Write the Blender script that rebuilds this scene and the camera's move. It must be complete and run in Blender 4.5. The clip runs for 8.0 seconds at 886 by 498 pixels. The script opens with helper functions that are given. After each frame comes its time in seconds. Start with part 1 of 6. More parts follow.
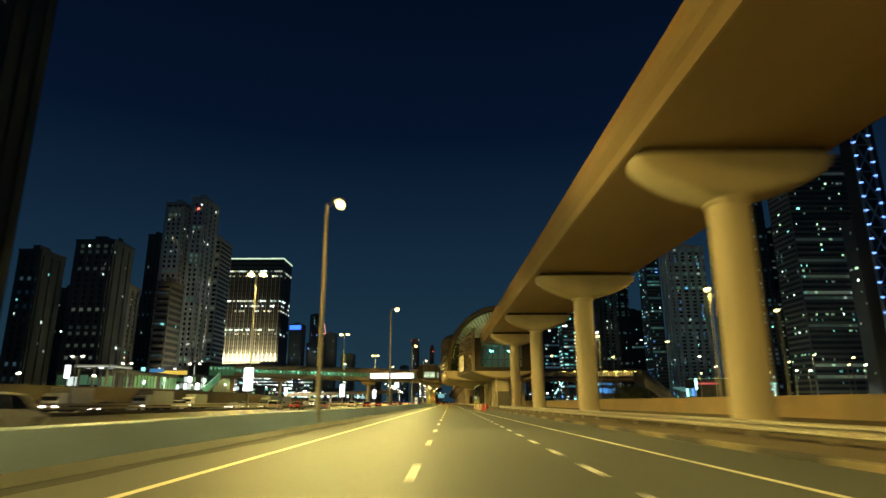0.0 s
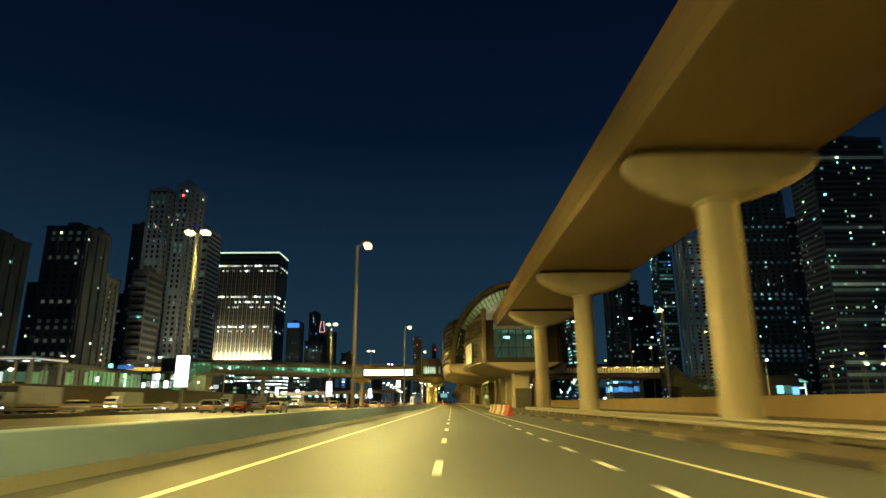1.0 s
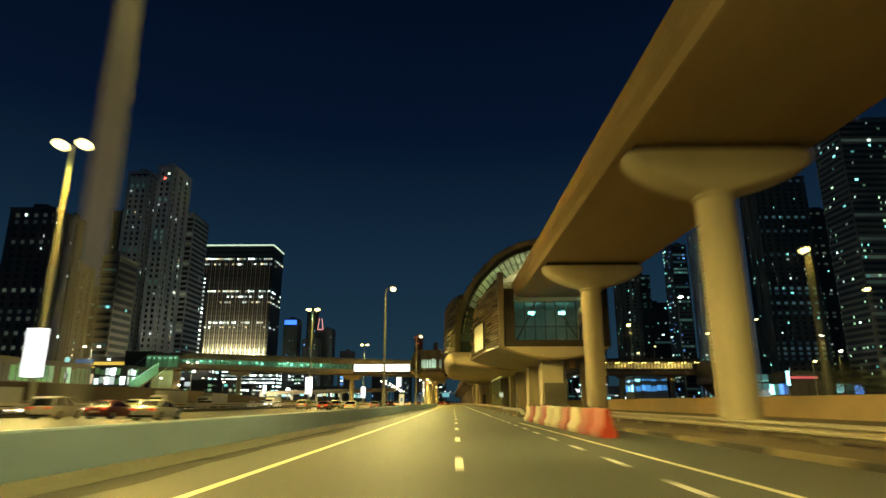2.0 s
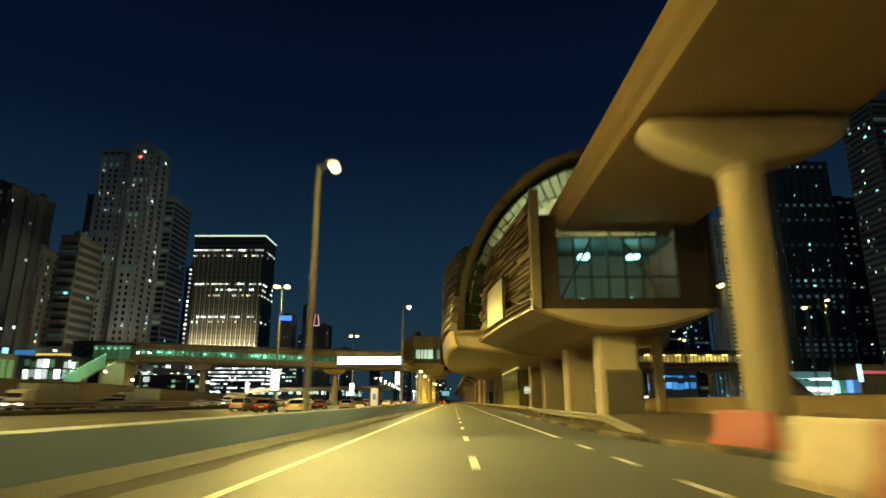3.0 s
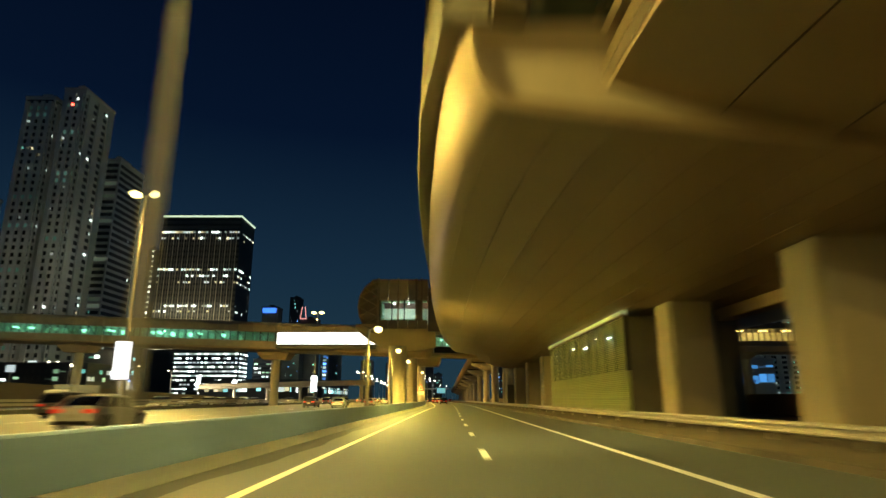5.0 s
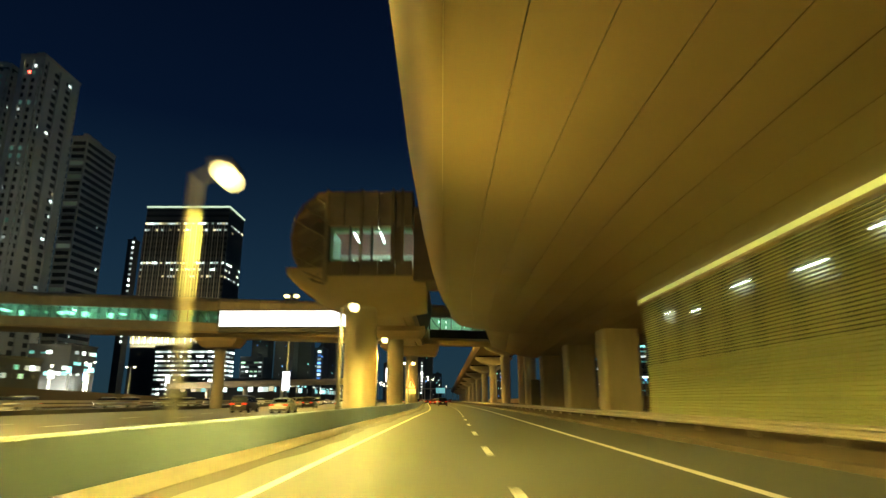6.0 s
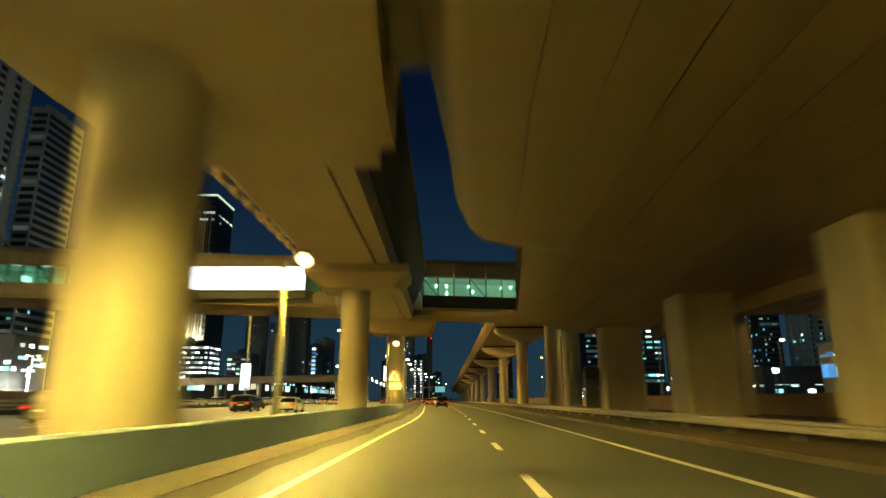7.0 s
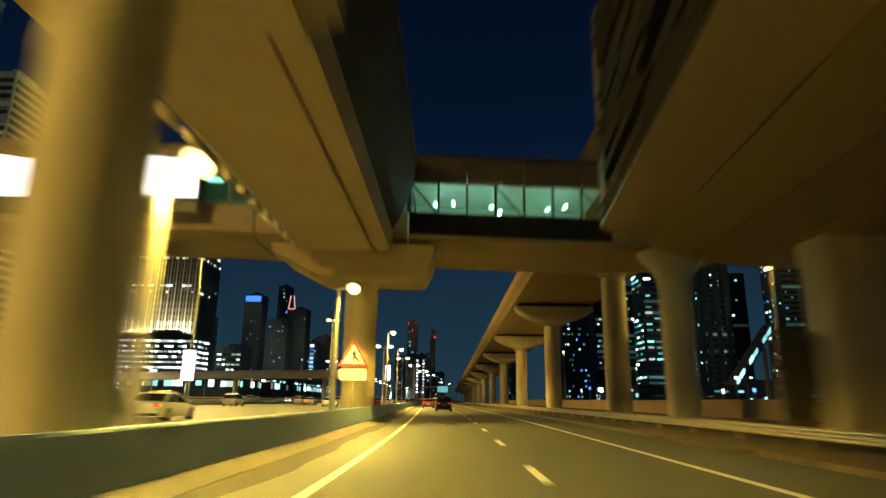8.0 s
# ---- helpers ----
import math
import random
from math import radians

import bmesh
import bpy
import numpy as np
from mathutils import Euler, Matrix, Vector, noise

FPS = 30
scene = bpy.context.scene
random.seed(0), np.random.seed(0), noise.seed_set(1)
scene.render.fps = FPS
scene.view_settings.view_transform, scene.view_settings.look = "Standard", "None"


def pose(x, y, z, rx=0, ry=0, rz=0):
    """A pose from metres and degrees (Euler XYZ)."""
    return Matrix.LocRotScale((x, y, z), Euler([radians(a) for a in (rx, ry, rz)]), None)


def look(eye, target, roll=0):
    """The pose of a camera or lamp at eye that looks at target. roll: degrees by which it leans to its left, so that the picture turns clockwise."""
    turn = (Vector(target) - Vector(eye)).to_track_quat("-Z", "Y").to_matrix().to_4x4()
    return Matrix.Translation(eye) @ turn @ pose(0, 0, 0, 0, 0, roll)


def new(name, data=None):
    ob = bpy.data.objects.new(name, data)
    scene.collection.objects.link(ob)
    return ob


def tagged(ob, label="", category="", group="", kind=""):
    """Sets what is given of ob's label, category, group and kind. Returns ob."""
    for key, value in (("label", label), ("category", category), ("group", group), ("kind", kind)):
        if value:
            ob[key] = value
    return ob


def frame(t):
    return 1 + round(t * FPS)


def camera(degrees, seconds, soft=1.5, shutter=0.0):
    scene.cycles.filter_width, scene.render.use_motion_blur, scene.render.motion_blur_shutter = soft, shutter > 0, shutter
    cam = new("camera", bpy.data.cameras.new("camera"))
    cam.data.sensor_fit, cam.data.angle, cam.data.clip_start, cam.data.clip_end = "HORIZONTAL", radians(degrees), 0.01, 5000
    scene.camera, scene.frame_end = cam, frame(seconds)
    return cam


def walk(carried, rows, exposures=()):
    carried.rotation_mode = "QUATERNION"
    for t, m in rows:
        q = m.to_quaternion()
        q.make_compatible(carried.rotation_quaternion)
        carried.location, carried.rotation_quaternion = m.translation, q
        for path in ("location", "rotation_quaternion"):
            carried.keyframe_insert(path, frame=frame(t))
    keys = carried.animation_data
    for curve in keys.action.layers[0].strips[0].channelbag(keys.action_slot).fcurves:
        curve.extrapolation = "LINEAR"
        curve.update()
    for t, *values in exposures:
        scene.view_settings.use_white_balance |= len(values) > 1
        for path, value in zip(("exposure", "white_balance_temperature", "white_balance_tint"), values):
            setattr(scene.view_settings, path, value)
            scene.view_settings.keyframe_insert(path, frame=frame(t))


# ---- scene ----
cam = camera(73.2, 8.0, soft=1.5, shutter=0.85)
EYE = 1.22
# seconds, x, y, yaw, pitch, roll
ROWS = [
    (0.0, 0.0, 0.0, 0.04, 14.42, 0.16),
    (0.5, -0.1, 15.53, 0.17, 14.45, 0.35),
    (1.0, -0.02, 31.4, 0.29, 14.42, 0.22),
    (1.5, -0.05, 47.25, 0.42, 14.43, 0.16),
    (3.0, 0.0, 96.09, 0.47, 14.31, -0.06),
    (3.5, -0.05, 111.64, 0.36, 14.26, -0.07),
    (4.0, -0.05, 127.03, 0.23, 14.19, 0.07),
    (4.5, 0.0, 142.67, 0.11, 14.14, -0.04),
    (6.0, 0.25, 189.06, 0.08, 14.2, 0.06),
    (6.5, 0.25, 204.59, 0.0, 14.21, -0.15),
    (7.0, 0.3, 219.19, 0.07, 14.15, 0.03),
    (7.5, 0.3, 233.17, 0.17, 14.21, -0.47),
    (8.0, 0.32, 246.98, 0.32, 14.22, -0.81),
]
walk(cam, [(t, pose(x, y, EYE, 90 + pitch, roll, yaw)) for t, x, y, yaw, pitch, roll in ROWS])

# ---- world, sky glow ----
world = bpy.data.worlds.new("night_sky")
scene.world = world
world.use_nodes = True
wn, wl = world.node_tree.nodes, world.node_tree.links
wn.clear()
w_out, w_bg = wn.new("ShaderNodeOutputWorld"), wn.new("ShaderNodeBackground")
w_tc, w_sep, w_ramp = wn.new("ShaderNodeTexCoord"), wn.new("ShaderNodeSeparateXYZ"), wn.new("ShaderNodeValToRGB")
wl.new(w_tc.outputs["Generated"], w_sep.inputs[0])
wl.new(w_sep.outputs["Z"], w_ramp.inputs[0])
wl.new(w_ramp.outputs[0], w_bg.inputs[0])
wl.new(w_bg.outputs[0], w_out.inputs[0])
stops = [(0.0, (0.0108, 0.028, 0.038)), (0.06, (0.0090, 0.026, 0.041)), (0.2, (0.0056, 0.0180, 0.035)), (0.42, (0.0013, 0.0050, 0.0160)), (0.8, (0.0003, 0.0011, 0.0052))]
while len(w_ramp.color_ramp.elements) < len(stops):
    w_ramp.color_ramp.elements.new(0.5)
for e, (p, c) in zip(w_ramp.color_ramp.elements, stops):
    e.position, e.color = p, (*c, 1)
w_bg.inputs[1].default_value = 1.2
scene.view_settings.exposure = 0.2

SODIUM, GOLD, DEEP, AMBER = (1.0, 0.80, 0.22), (1.0, 0.73, 0.13), (1.0, 0.67, 0.10), (1.0, 0.66, 0.13)


def spot(name, place, target, power, colour, angle=150, size=0.25, blend=0.6):
    data = bpy.data.lights.new(name, "SPOT")
    data.energy, data.color, data.spot_size, data.spot_blend, data.shadow_soft_size = power, colour, radians(angle), blend, size
    ob = new(name, data)
    ob.matrix_world = look(place, target)
    return ob


# ---- materials ----
def nodes_of(m):
    m.use_nodes = True
    return m.node_tree.nodes, m.node_tree.links, m.node_tree.nodes["Principled BSDF"]


def paint(name, colour, rough=0.6, metal=0.0, vary=0.25, scale=1.5, bump=0.15, fine=25.0, stretch=(1, 1, 1), per_piece=0.0, spec=0.5):
    """Procedural surface: large stains, fine grain, relief; per_piece varies the tone from piece to piece."""
    m = bpy.data.materials.new(name)
    n, l, b = nodes_of(m)
    tc, mp = n.new("ShaderNodeTexCoord"), n.new("ShaderNodeMapping")
    mp.inputs["Scale"].default_value = stretch
    l.new(tc.outputs["Object"], mp.inputs[0])
    big, small = n.new("ShaderNodeTexNoise"), n.new("ShaderNodeTexNoise")
    big.inputs["Scale"].default_value, big.inputs["Detail"].default_value, big.inputs["Roughness"].default_value = scale, 6, 0.65
    small.inputs["Scale"].default_value, small.inputs["Detail"].default_value = fine, 4
    l.new(mp.outputs[0], big.inputs[0])
    l.new(tc.outputs["Object"], small.inputs[0])
    mix = n.new("ShaderNodeMath")
    mix.operation = "MULTIPLY_ADD"
    l.new(small.outputs[0], mix.inputs[0])
    mix.inputs[1].default_value = 0.35
    l.new(big.outputs[0], mix.inputs[2])
    rng = n.new("ShaderNodeMapRange")
    rng.inputs["From Min"].default_value, rng.inputs["From Max"].default_value = 0.42, 0.95
    rng.inputs["To Min"].default_value, rng.inputs["To Max"].default_value = 1 - vary, 1 + vary * 0.5
    l.new(mix.outputs[0], rng.inputs[0])
    val = rng.outputs[0]
    if per_piece:
        info, pm, mu = n.new("ShaderNodeObjectInfo"), n.new("ShaderNodeMapRange"), n.new("ShaderNodeMath")
        pm.inputs["To Min"].default_value, pm.inputs["To Max"].default_value = 1 - per_piece, 1 + per_piece
        l.new(info.outputs["Random"], pm.inputs[0])
        mu.operation = "MULTIPLY"
        l.new(val, mu.inputs[0])
        l.new(pm.outputs[0], mu.inputs[1])
        val = mu.outputs[0]
    vm = n.new("ShaderNodeVectorMath")
    vm.operation = "SCALE"
    vm.inputs[0].default_value = colour
    l.new(val, vm.inputs["Scale"])
    l.new(vm.outputs[0], b.inputs["Base Color"])
    rr = n.new("ShaderNodeMapRange")
    rr.inputs["To Min"].default_value, rr.inputs["To Max"].default_value = max(0.03, rough - 0.12), min(1, rough + 0.12)
    l.new(big.outputs[0], rr.inputs[0])
    l.new(rr.outputs[0], b.inputs["Roughness"])
    b.inputs["Metallic"].default_value = metal
    b.inputs["Specular IOR Level"].default_value = spec
    if bump:
        bp = n.new("ShaderNodeBump")
        bp.inputs["Strength"].default_value, bp.inputs["Distance"].default_value = bump, 0.02
        l.new(mix.outputs[0], bp.inputs["Height"])
        l.new(bp.outputs[0], b.inputs["Normal"])
    return m


def glow(name, colour, strength, per_piece=0.0):
    """A surface that gives off light; per_piece varies its strength from piece to piece."""
    m = bpy.data.materials.new(name)
    n, l, b = nodes_of(m)
    b.inputs["Base Color"].default_value = (*[min(0.8, c) for c in colour], 1)
    b.inputs["Emission Color"].default_value = (*colour, 1)
    b.inputs["Emission Strength"].default_value = strength
    if per_piece:
        info, pm = n.new("ShaderNodeObjectInfo"), n.new("ShaderNodeMapRange")
        pm.inputs["To Min"].default_value, pm.inputs["To Max"].default_value = strength * (1 - per_piece), strength * (1 + 2 * per_piece)
        pw = n.new("ShaderNodeMath")
        pw.operation, pw.inputs[1].default_value = "POWER", 2.6
        l.new(info.outputs["Random"], pw.inputs[0])
        l.new(pw.outputs[0], pm.inputs[0])
        l.new(pm.outputs[0], b.inputs["Emission Strength"])
    return m


def glass(name, tint=(0.8, 0.95, 0.92), rough=0.02):
    m = bpy.data.materials.new(name)
    n, l, b = nodes_of(m)
    b.inputs["Base Color"].default_value = (*tint, 1)
    b.inputs["Roughness"].default_value = rough
    b.inputs["Transmission Weight"].default_value = 1.0
    b.inputs["IOR"].default_value = 1.3
    return m


ASPHALT = paint("asphalt", (0.090, 0.100, 0.094), 0.60, vary=0.42, scale=0.35, bump=0.25, fine=60, stretch=(1, 0.12, 1))
GROUND = paint("sandy_ground", (0.10, 0.085, 0.06), 0.95, vary=0.35, scale=0.15, bump=0.2, fine=8)
VERGE = paint("dusty_verge", (0.115, 0.084, 0.046), 0.95, vary=0.35, scale=0.5, bump=0.4, fine=14)
SOFFIT = paint("soffit_aluminium", (0.265, 0.192, 0.10), 0.42, 0.3, vary=0.14, scale=0.3, bump=0.02, fine=6, per_piece=0.05)
CONCRETE = paint("cast_concrete", (0.42, 0.315, 0.18), 0.75, vary=0.16, scale=0.35, bump=0.08, fine=12)
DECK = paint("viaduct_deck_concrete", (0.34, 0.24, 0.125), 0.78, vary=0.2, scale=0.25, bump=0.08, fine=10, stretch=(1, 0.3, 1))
CONCRETE_PIER = paint("pier_concrete", (0.50, 0.43, 0.29), 0.7, vary=0.2, scale=0.6, bump=0.1, fine=14, stretch=(1, 1, 0.25))
# Blue in the base colour stands in for cool headlight on the concrete.
BARRIER = paint("headlit_barrier_concrete", (0.30, 0.43, 0.58), 0.5, vary=0.3, scale=0.6, bump=0.12, fine=20, stretch=(1, 0.25, 1))
GUTTER = paint("gutter_dirt", (0.062, 0.064, 0.058), 0.9, vary=0.4, scale=0.8, bump=0.3, fine=30, stretch=(1, 0.2, 1))
TOE = paint("barrier_foot", (0.14, 0.135, 0.105), 0.8, vary=0.4, scale=0.7, bump=0.2, fine=20, stretch=(1, 0.25, 1))
WHITE_LINE = paint("white_road_paint", (0.86, 0.86, 0.84), 0.5, vary=0.12, scale=3, bump=0.1, fine=40)
YELLOW_LINE = paint("yellow_road_paint", (0.86, 0.83, 0.64), 0.5, vary=0.25, scale=2, bump=0.1, fine=40)
STEEL = paint("galvanised_steel", (0.46, 0.42, 0.34), 0.5, 0.4, vary=0.25, scale=2, bump=0.05, fine=30)
POLE = paint("lamp_pole_steel", (0.34, 0.33, 0.30), 0.5, 0.4, vary=0.15, scale=2, bump=0.03)
KERB_Y = paint("yellow_kerb_paint", (0.20, 0.16, 0.085), 0.7, vary=0.45, scale=2, bump=0.2, per_piece=0.2)
KERB_D = paint("dusty_kerb_paint", (0.10, 0.078, 0.045), 0.85, vary=0.45, scale=1.2, bump=0.25, per_piece=0.3)
KERB_K = paint("black_kerb_paint", (0.035, 0.030, 0.022), 0.7, vary=0.4, scale=2, bump=0.2, per_piece=0.2)
WALL_SAND = paint("sand_render", (0.36, 0.255, 0.13), 0.85, vary=0.22, scale=0.5, bump=0.15, fine=18)
CLAD = paint("champagne_aluminium", (0.52, 0.43, 0.28), 0.38, 0.35, vary=0.12, scale=0.4, bump=0.02, fine=8, per_piece=0.06)
CLAD_DARK = paint("bronze_cladding", (0.16, 0.13, 0.09), 0.5, 0.3, vary=0.2, scale=0.6, bump=0.03, per_piece=0.1)
CLAD_MID = paint("weathered_cladding", (0.24, 0.20, 0.135), 0.5, 0.3, vary=0.3, scale=0.9, bump=0.03, per_piece=0.12)
SLAT = paint("slat_aluminium", (0.34, 0.26, 0.155), 0.45, 0.3, vary=0.25, scale=1.0, bump=0.03, per_piece=0.5)
FIN = paint("dull_fin_cladding", (0.13, 0.112, 0.075), 0.6, 0.2, vary=0.3, scale=0.9, bump=0.03, per_piece=0.2)
BRIDGE_SHEET = paint("beige_bridge_sheet", (0.44, 0.37, 0.25), 0.6, 0.1, vary=0.25, scale=0.8, bump=0.03, per_piece=0.15)
ARCH = paint("tan_arch_cladding", (0.20, 0.165, 0.11), 0.5, 0.3, vary=0.25, scale=0.7, bump=0.03)
FRAME = paint("dark_frame_metal", (0.07, 0.075, 0.07), 0.45, 0.4, vary=0.2, scale=3, bump=0.02)
LOUVRE = paint("louvre_metal", (0.42, 0.45, 0.23), 0.4, 0.4, vary=0.15, scale=0.8, bump=0.02, per_piece=0.1)
GREYBOX = paint("grey_pier_lining", (0.17, 0.155, 0.12), 0.6, 0.1, vary=0.15, scale=0.8, bump=0.05)
INTERIOR = paint("white_interior_panel", (0.72, 0.74, 0.70), 0.6, vary=0.08, scale=0.6, bump=0.0)
POSTER = paint("blank_poster_sheet", (0.46, 0.40, 0.25), 0.5, vary=0.08, scale=0.7, bump=0.0)
RUBBER = paint("tyre_rubber", (0.025, 0.025, 0.025), 0.8, vary=0.2, scale=6, bump=0.1)
PLASTIC_W = paint("white_barrier_plastic", (0.50, 0.40, 0.23), 0.5, vary=0.22, scale=2.5, bump=0.05)
PLASTIC_R = paint("red_barrier_plastic", (0.30, 0.028, 0.008), 0.6, vary=0.25, scale=2.5, bump=0.05)
PANE = glass("clear_glass")
LAMP_WARM = glow("sodium_lamp_glow", (1.0, 0.80, 0.30), 5)
LAMP_COOL = glow("metal_halide_glow", (1.0, 0.93, 0.70), 9)
TUBE = glow("fluorescent_tube_glow", (0.75, 1.0, 0.92), 14)
TEAL_LAMP = glow("teal_white_lamp", (0.30, 1.0, 0.95), 8.5)
AD_WHITE = glow("lit_advert_sheet", (0.93, 0.97, 1.0), 2.6)
TAIL = glow("tail_lamp_glow", (1.0, 0.05, 0.02), 0.5)
HEAD = glow("head_lamp_glow", (1.0, 0.93, 0.8), 22)
HANDRAIL_GREEN = paint("green_painted_steel", (0.10, 0.30, 0.20), 0.5, 0.2, vary=0.2, scale=3, bump=0.03)


# ---- building helpers ----
class Shape:
    """Collects vertices and faces in world metres, then becomes one mesh part."""

    def __init__(self):
        self.v, self.f = [], []

    def add(self, verts, faces):
        k = len(self.v)
        self.v += [tuple(p) for p in verts]
        self.f += [tuple(i + k for i in q) for q in faces]
        return self

    def box(self, x0, x1, y0, y1, z0, z1, c=0.0):
        """Box, with its upright and upper edges chamfered by c."""
        if not c:
            return self.add([(x, y, z) for z in (z0, z1) for y in (y0, y1) for x in (x0, x1)],
                            [(0, 2, 3, 1), (4, 5, 7, 6), (0, 1, 5, 4), (2, 6, 7, 3), (0, 4, 6, 2), (1, 3, 7, 5)])
        ring = lambda d, z: [(x0 + c + d, y0 + d, z), (x1 - c - d, y0 + d, z), (x1 - d, y0 + c + d, z), (x1 - d, y1 - c - d, z),
                             (x1 - c - d, y1 - d, z), (x0 + c + d, y1 - d, z), (x0 + d, y1 - c - d, z), (x0 + d, y0 + c + d, z)]
        rings = [ring(c * 0.5, z0), ring(0, z0 + c * 0.5), ring(0, z1 - c * 0.5), ring(c * 0.5, z1)]
        return self.loft(rings, cap=True)

    def loft(self, rings, closed=True, cap=False):
        n = len(rings[0])
        verts = [p for r in rings for p in r]
        faces = []
        for a in range(len(rings) - 1):
            for i in range(n if closed else n - 1):
                j = (i + 1) % n
                faces.append((a * n + i, a * n + j, (a + 1) * n + j, (a + 1) * n + i))
        if cap:
            faces.append(tuple(range(n - 1, -1, -1)))
            faces.append(tuple(range((len(rings) - 1) * n, len(rings) * n)))
        return self.add(verts, faces)

    def lathe(self, x, y, prof, n=24):
        """Turned form round the upright at x, y, from (radius, z) pairs."""
        rings = [[(x + r * math.cos(2 * math.pi * i / n), y + r * math.sin(2 * math.pi * i / n), z) for i in range(n)] for r, z in prof]
        return self.loft(rings, cap=True)

    def bar(self, a, b, r=0.05, n=6, r2=None):
        a, b = Vector(a), Vector(b)
        d = (b - a).normalized()
        u = d.orthogonal().normalized()
        w = d.cross(u)
        rings = [[tuple(p + q * (u * math.cos(2 * math.pi * i / n) + w * math.sin(2 * math.pi * i / n))) for i in range(n)]
                 for p, q in ((a, r), (b, r if r2 is None else r2))]
        return self.loft(rings, cap=True)

    def sweep(self, prof, path, cap=True):
        """Profile of (across, z) pairs carried along a path of (x, y) points."""
        return self.loft([[(x + u, y, z) for u, z in prof] for x, y in path], cap=cap)

    def part(self, name, mat, parent=None, label="", smooth=False):
        off = parent_place(parent)
        me = bpy.data.meshes.new(name)
        me.from_pydata([(x - off[0], y - off[1], z - off[2]) for x, y, z in self.v], [], self.f)
        me.materials.append(mat)
        bm = bmesh.new()
        bm.from_mesh(me)
        bmesh.ops.recalc_face_normals(bm, faces=bm.faces)
        bm.to_mesh(me)
        bm.free()
        if smooth:
            me.shade_smooth()
            if smooth != "all":
                me.set_sharp_from_angle(angle=radians(35))
        ob = new(name, me)
        ob.parent = parent
        if label:
            ob["label"] = label
        return ob


def parent_place(p):
    place = Vector((0, 0, 0))
    while p:
        place += p.location
        p = p.parent
    return place


def thing(name, place, label, category, group="", kind=""):
    ob = new(name)
    ob.location = place
    return tagged(ob, label, category, group, kind)


def piece(name, mesh, parent, place):
    """An alike piece on shared mesh data, at a place in world metres."""
    ob = new(name, mesh)
    ob.parent = parent
    ob.location = Vector(place) - parent_place(parent)
    return ob


def bent(points):
    """A smooth x for each y through a few plan points."""
    ys, xs = [p[0] for p in points], [p[1] for p in points]

    def at(y):
        if y <= ys[0]:
            return xs[0] + (xs[1] - xs[0]) / (ys[1] - ys[0]) * (y - ys[0])
        for i in range(len(ys) - 1):
            if y <= ys[i + 1] or i == len(ys) - 2:
                k = (y - ys[i]) / (ys[i + 1] - ys[i])
                m = lambda j: (xs[min(j + 1, len(xs) - 1)] - xs[max(j - 1, 0)]) / (ys[min(j + 1, len(ys) - 1)] - ys[max(j - 1, 0)])
                h = ys[i + 1] - ys[i]
                if k > 1:
                    return xs[-1] + m(len(xs) - 1) * (y - ys[-1])
                return ((2 * k ** 3 - 3 * k * k + 1) * xs[i] + (k ** 3 - 2 * k * k + k) * h * m(i)
                        + (3 * k * k - 2 * k ** 3) * xs[i + 1] + (k ** 3 - k * k) * h * m(i + 1))
    return at


def steps(a, b, d):
    n = max(1, round((b - a) / d))
    return [a + (b - a) * i / n for i in range(n + 1)]


# ---- ground, roads, markings ----
LINE_L = bent([(-40, -5.0), (8, -4.4), (56, -3.82), (104, -3.1), (151, -2.72), (205, -2.25), (241, -1.8), (258, -1.5), (280, -1.75), (315, -2.7), (420, -5.6), (900, -19)])
LINE_A = bent([(-40, -1.15), (11, -0.55), (60, 0.0), (109, 0.53), (157, 0.9), (205, 1.32), (250, 1.85), (290, 1.9), (340, 1.0), (420, -1.4), (900, -14)])
LINE_B = bent([(-40, 2.2), (12, 2.75), (57, 3.3), (106, 3.7), (151, 4.05), (205, 4.65), (250, 5.2), (290, 5.3), (340, 4.5), (420, 2.2), (900, -10)])
LINE_R = bent([(-40, 5.6), (8, 5.25), (40, 4.85), (80, 4.5), (112, 4.15), (118, 4.0)])
BARRIER_X = bent([(-60, -8.0), (8, -7.15), (42, -6.75), (106, -5.7), (152, -4.9), (213, -4.25), (258, -3.7), (280, -3.9), (315, -4.9), (420, -7.9), (900, -21)])
KERB_X = bent([(-60, 7.9), (18, 7.75), (90, 7.7), (106, 7.5), (117, 6.1), (128, 6.0), (146, 6.25), (158, 7.0), (214, 7.5), (262, 8.0), (300, 8.0), (420, 5.4), (900, -6)])

ground = Shape().add([(-4000, -1500, -0.06), (4000, -1500, -0.06), (4000, 4500, -0.06), (-4000, 4500, -0.06)], [(0, 1, 2, 3)]).part("ground", GROUND)
tagged(ground, "dark sandy city ground reaching the horizon", "ground", kind="structure")


def ribbon(left, right, y0, y1, z, step=6.0):
    s = Shape()
    ys = steps(y0, y1, step)
    verts = [p for y in ys for p in ((left(y), y, z), (right(y), y, z))]
    return s.add(verts, [(2 * i, 2 * i + 1, 2 * i + 3, 2 * i + 2) for i in range(len(ys) - 1)])


road = tagged(ribbon(lambda y: BARRIER_X(y), lambda y: KERB_X(y), -60, 900, 0.0).part("road", ASPHALT), "dark asphalt carriageway with painted lane lines", "road", kind="structure")
highway = tagged(ribbon(lambda y: -36.5 + (BARRIER_X(y) + 6) * 0.5, lambda y: BARRIER_X(y), -60, 900, -0.004, 12).part("highway_road", ASPHALT), "wide asphalt main carriageway beside the barrier", "road", kind="structure")
tagged(ribbon(lambda y: -64.0, lambda y: -39.5, -60, 900, -0.004, 30).part("opposite_road", ASPHALT), "asphalt carriageway for oncoming traffic", "road", kind="structure")

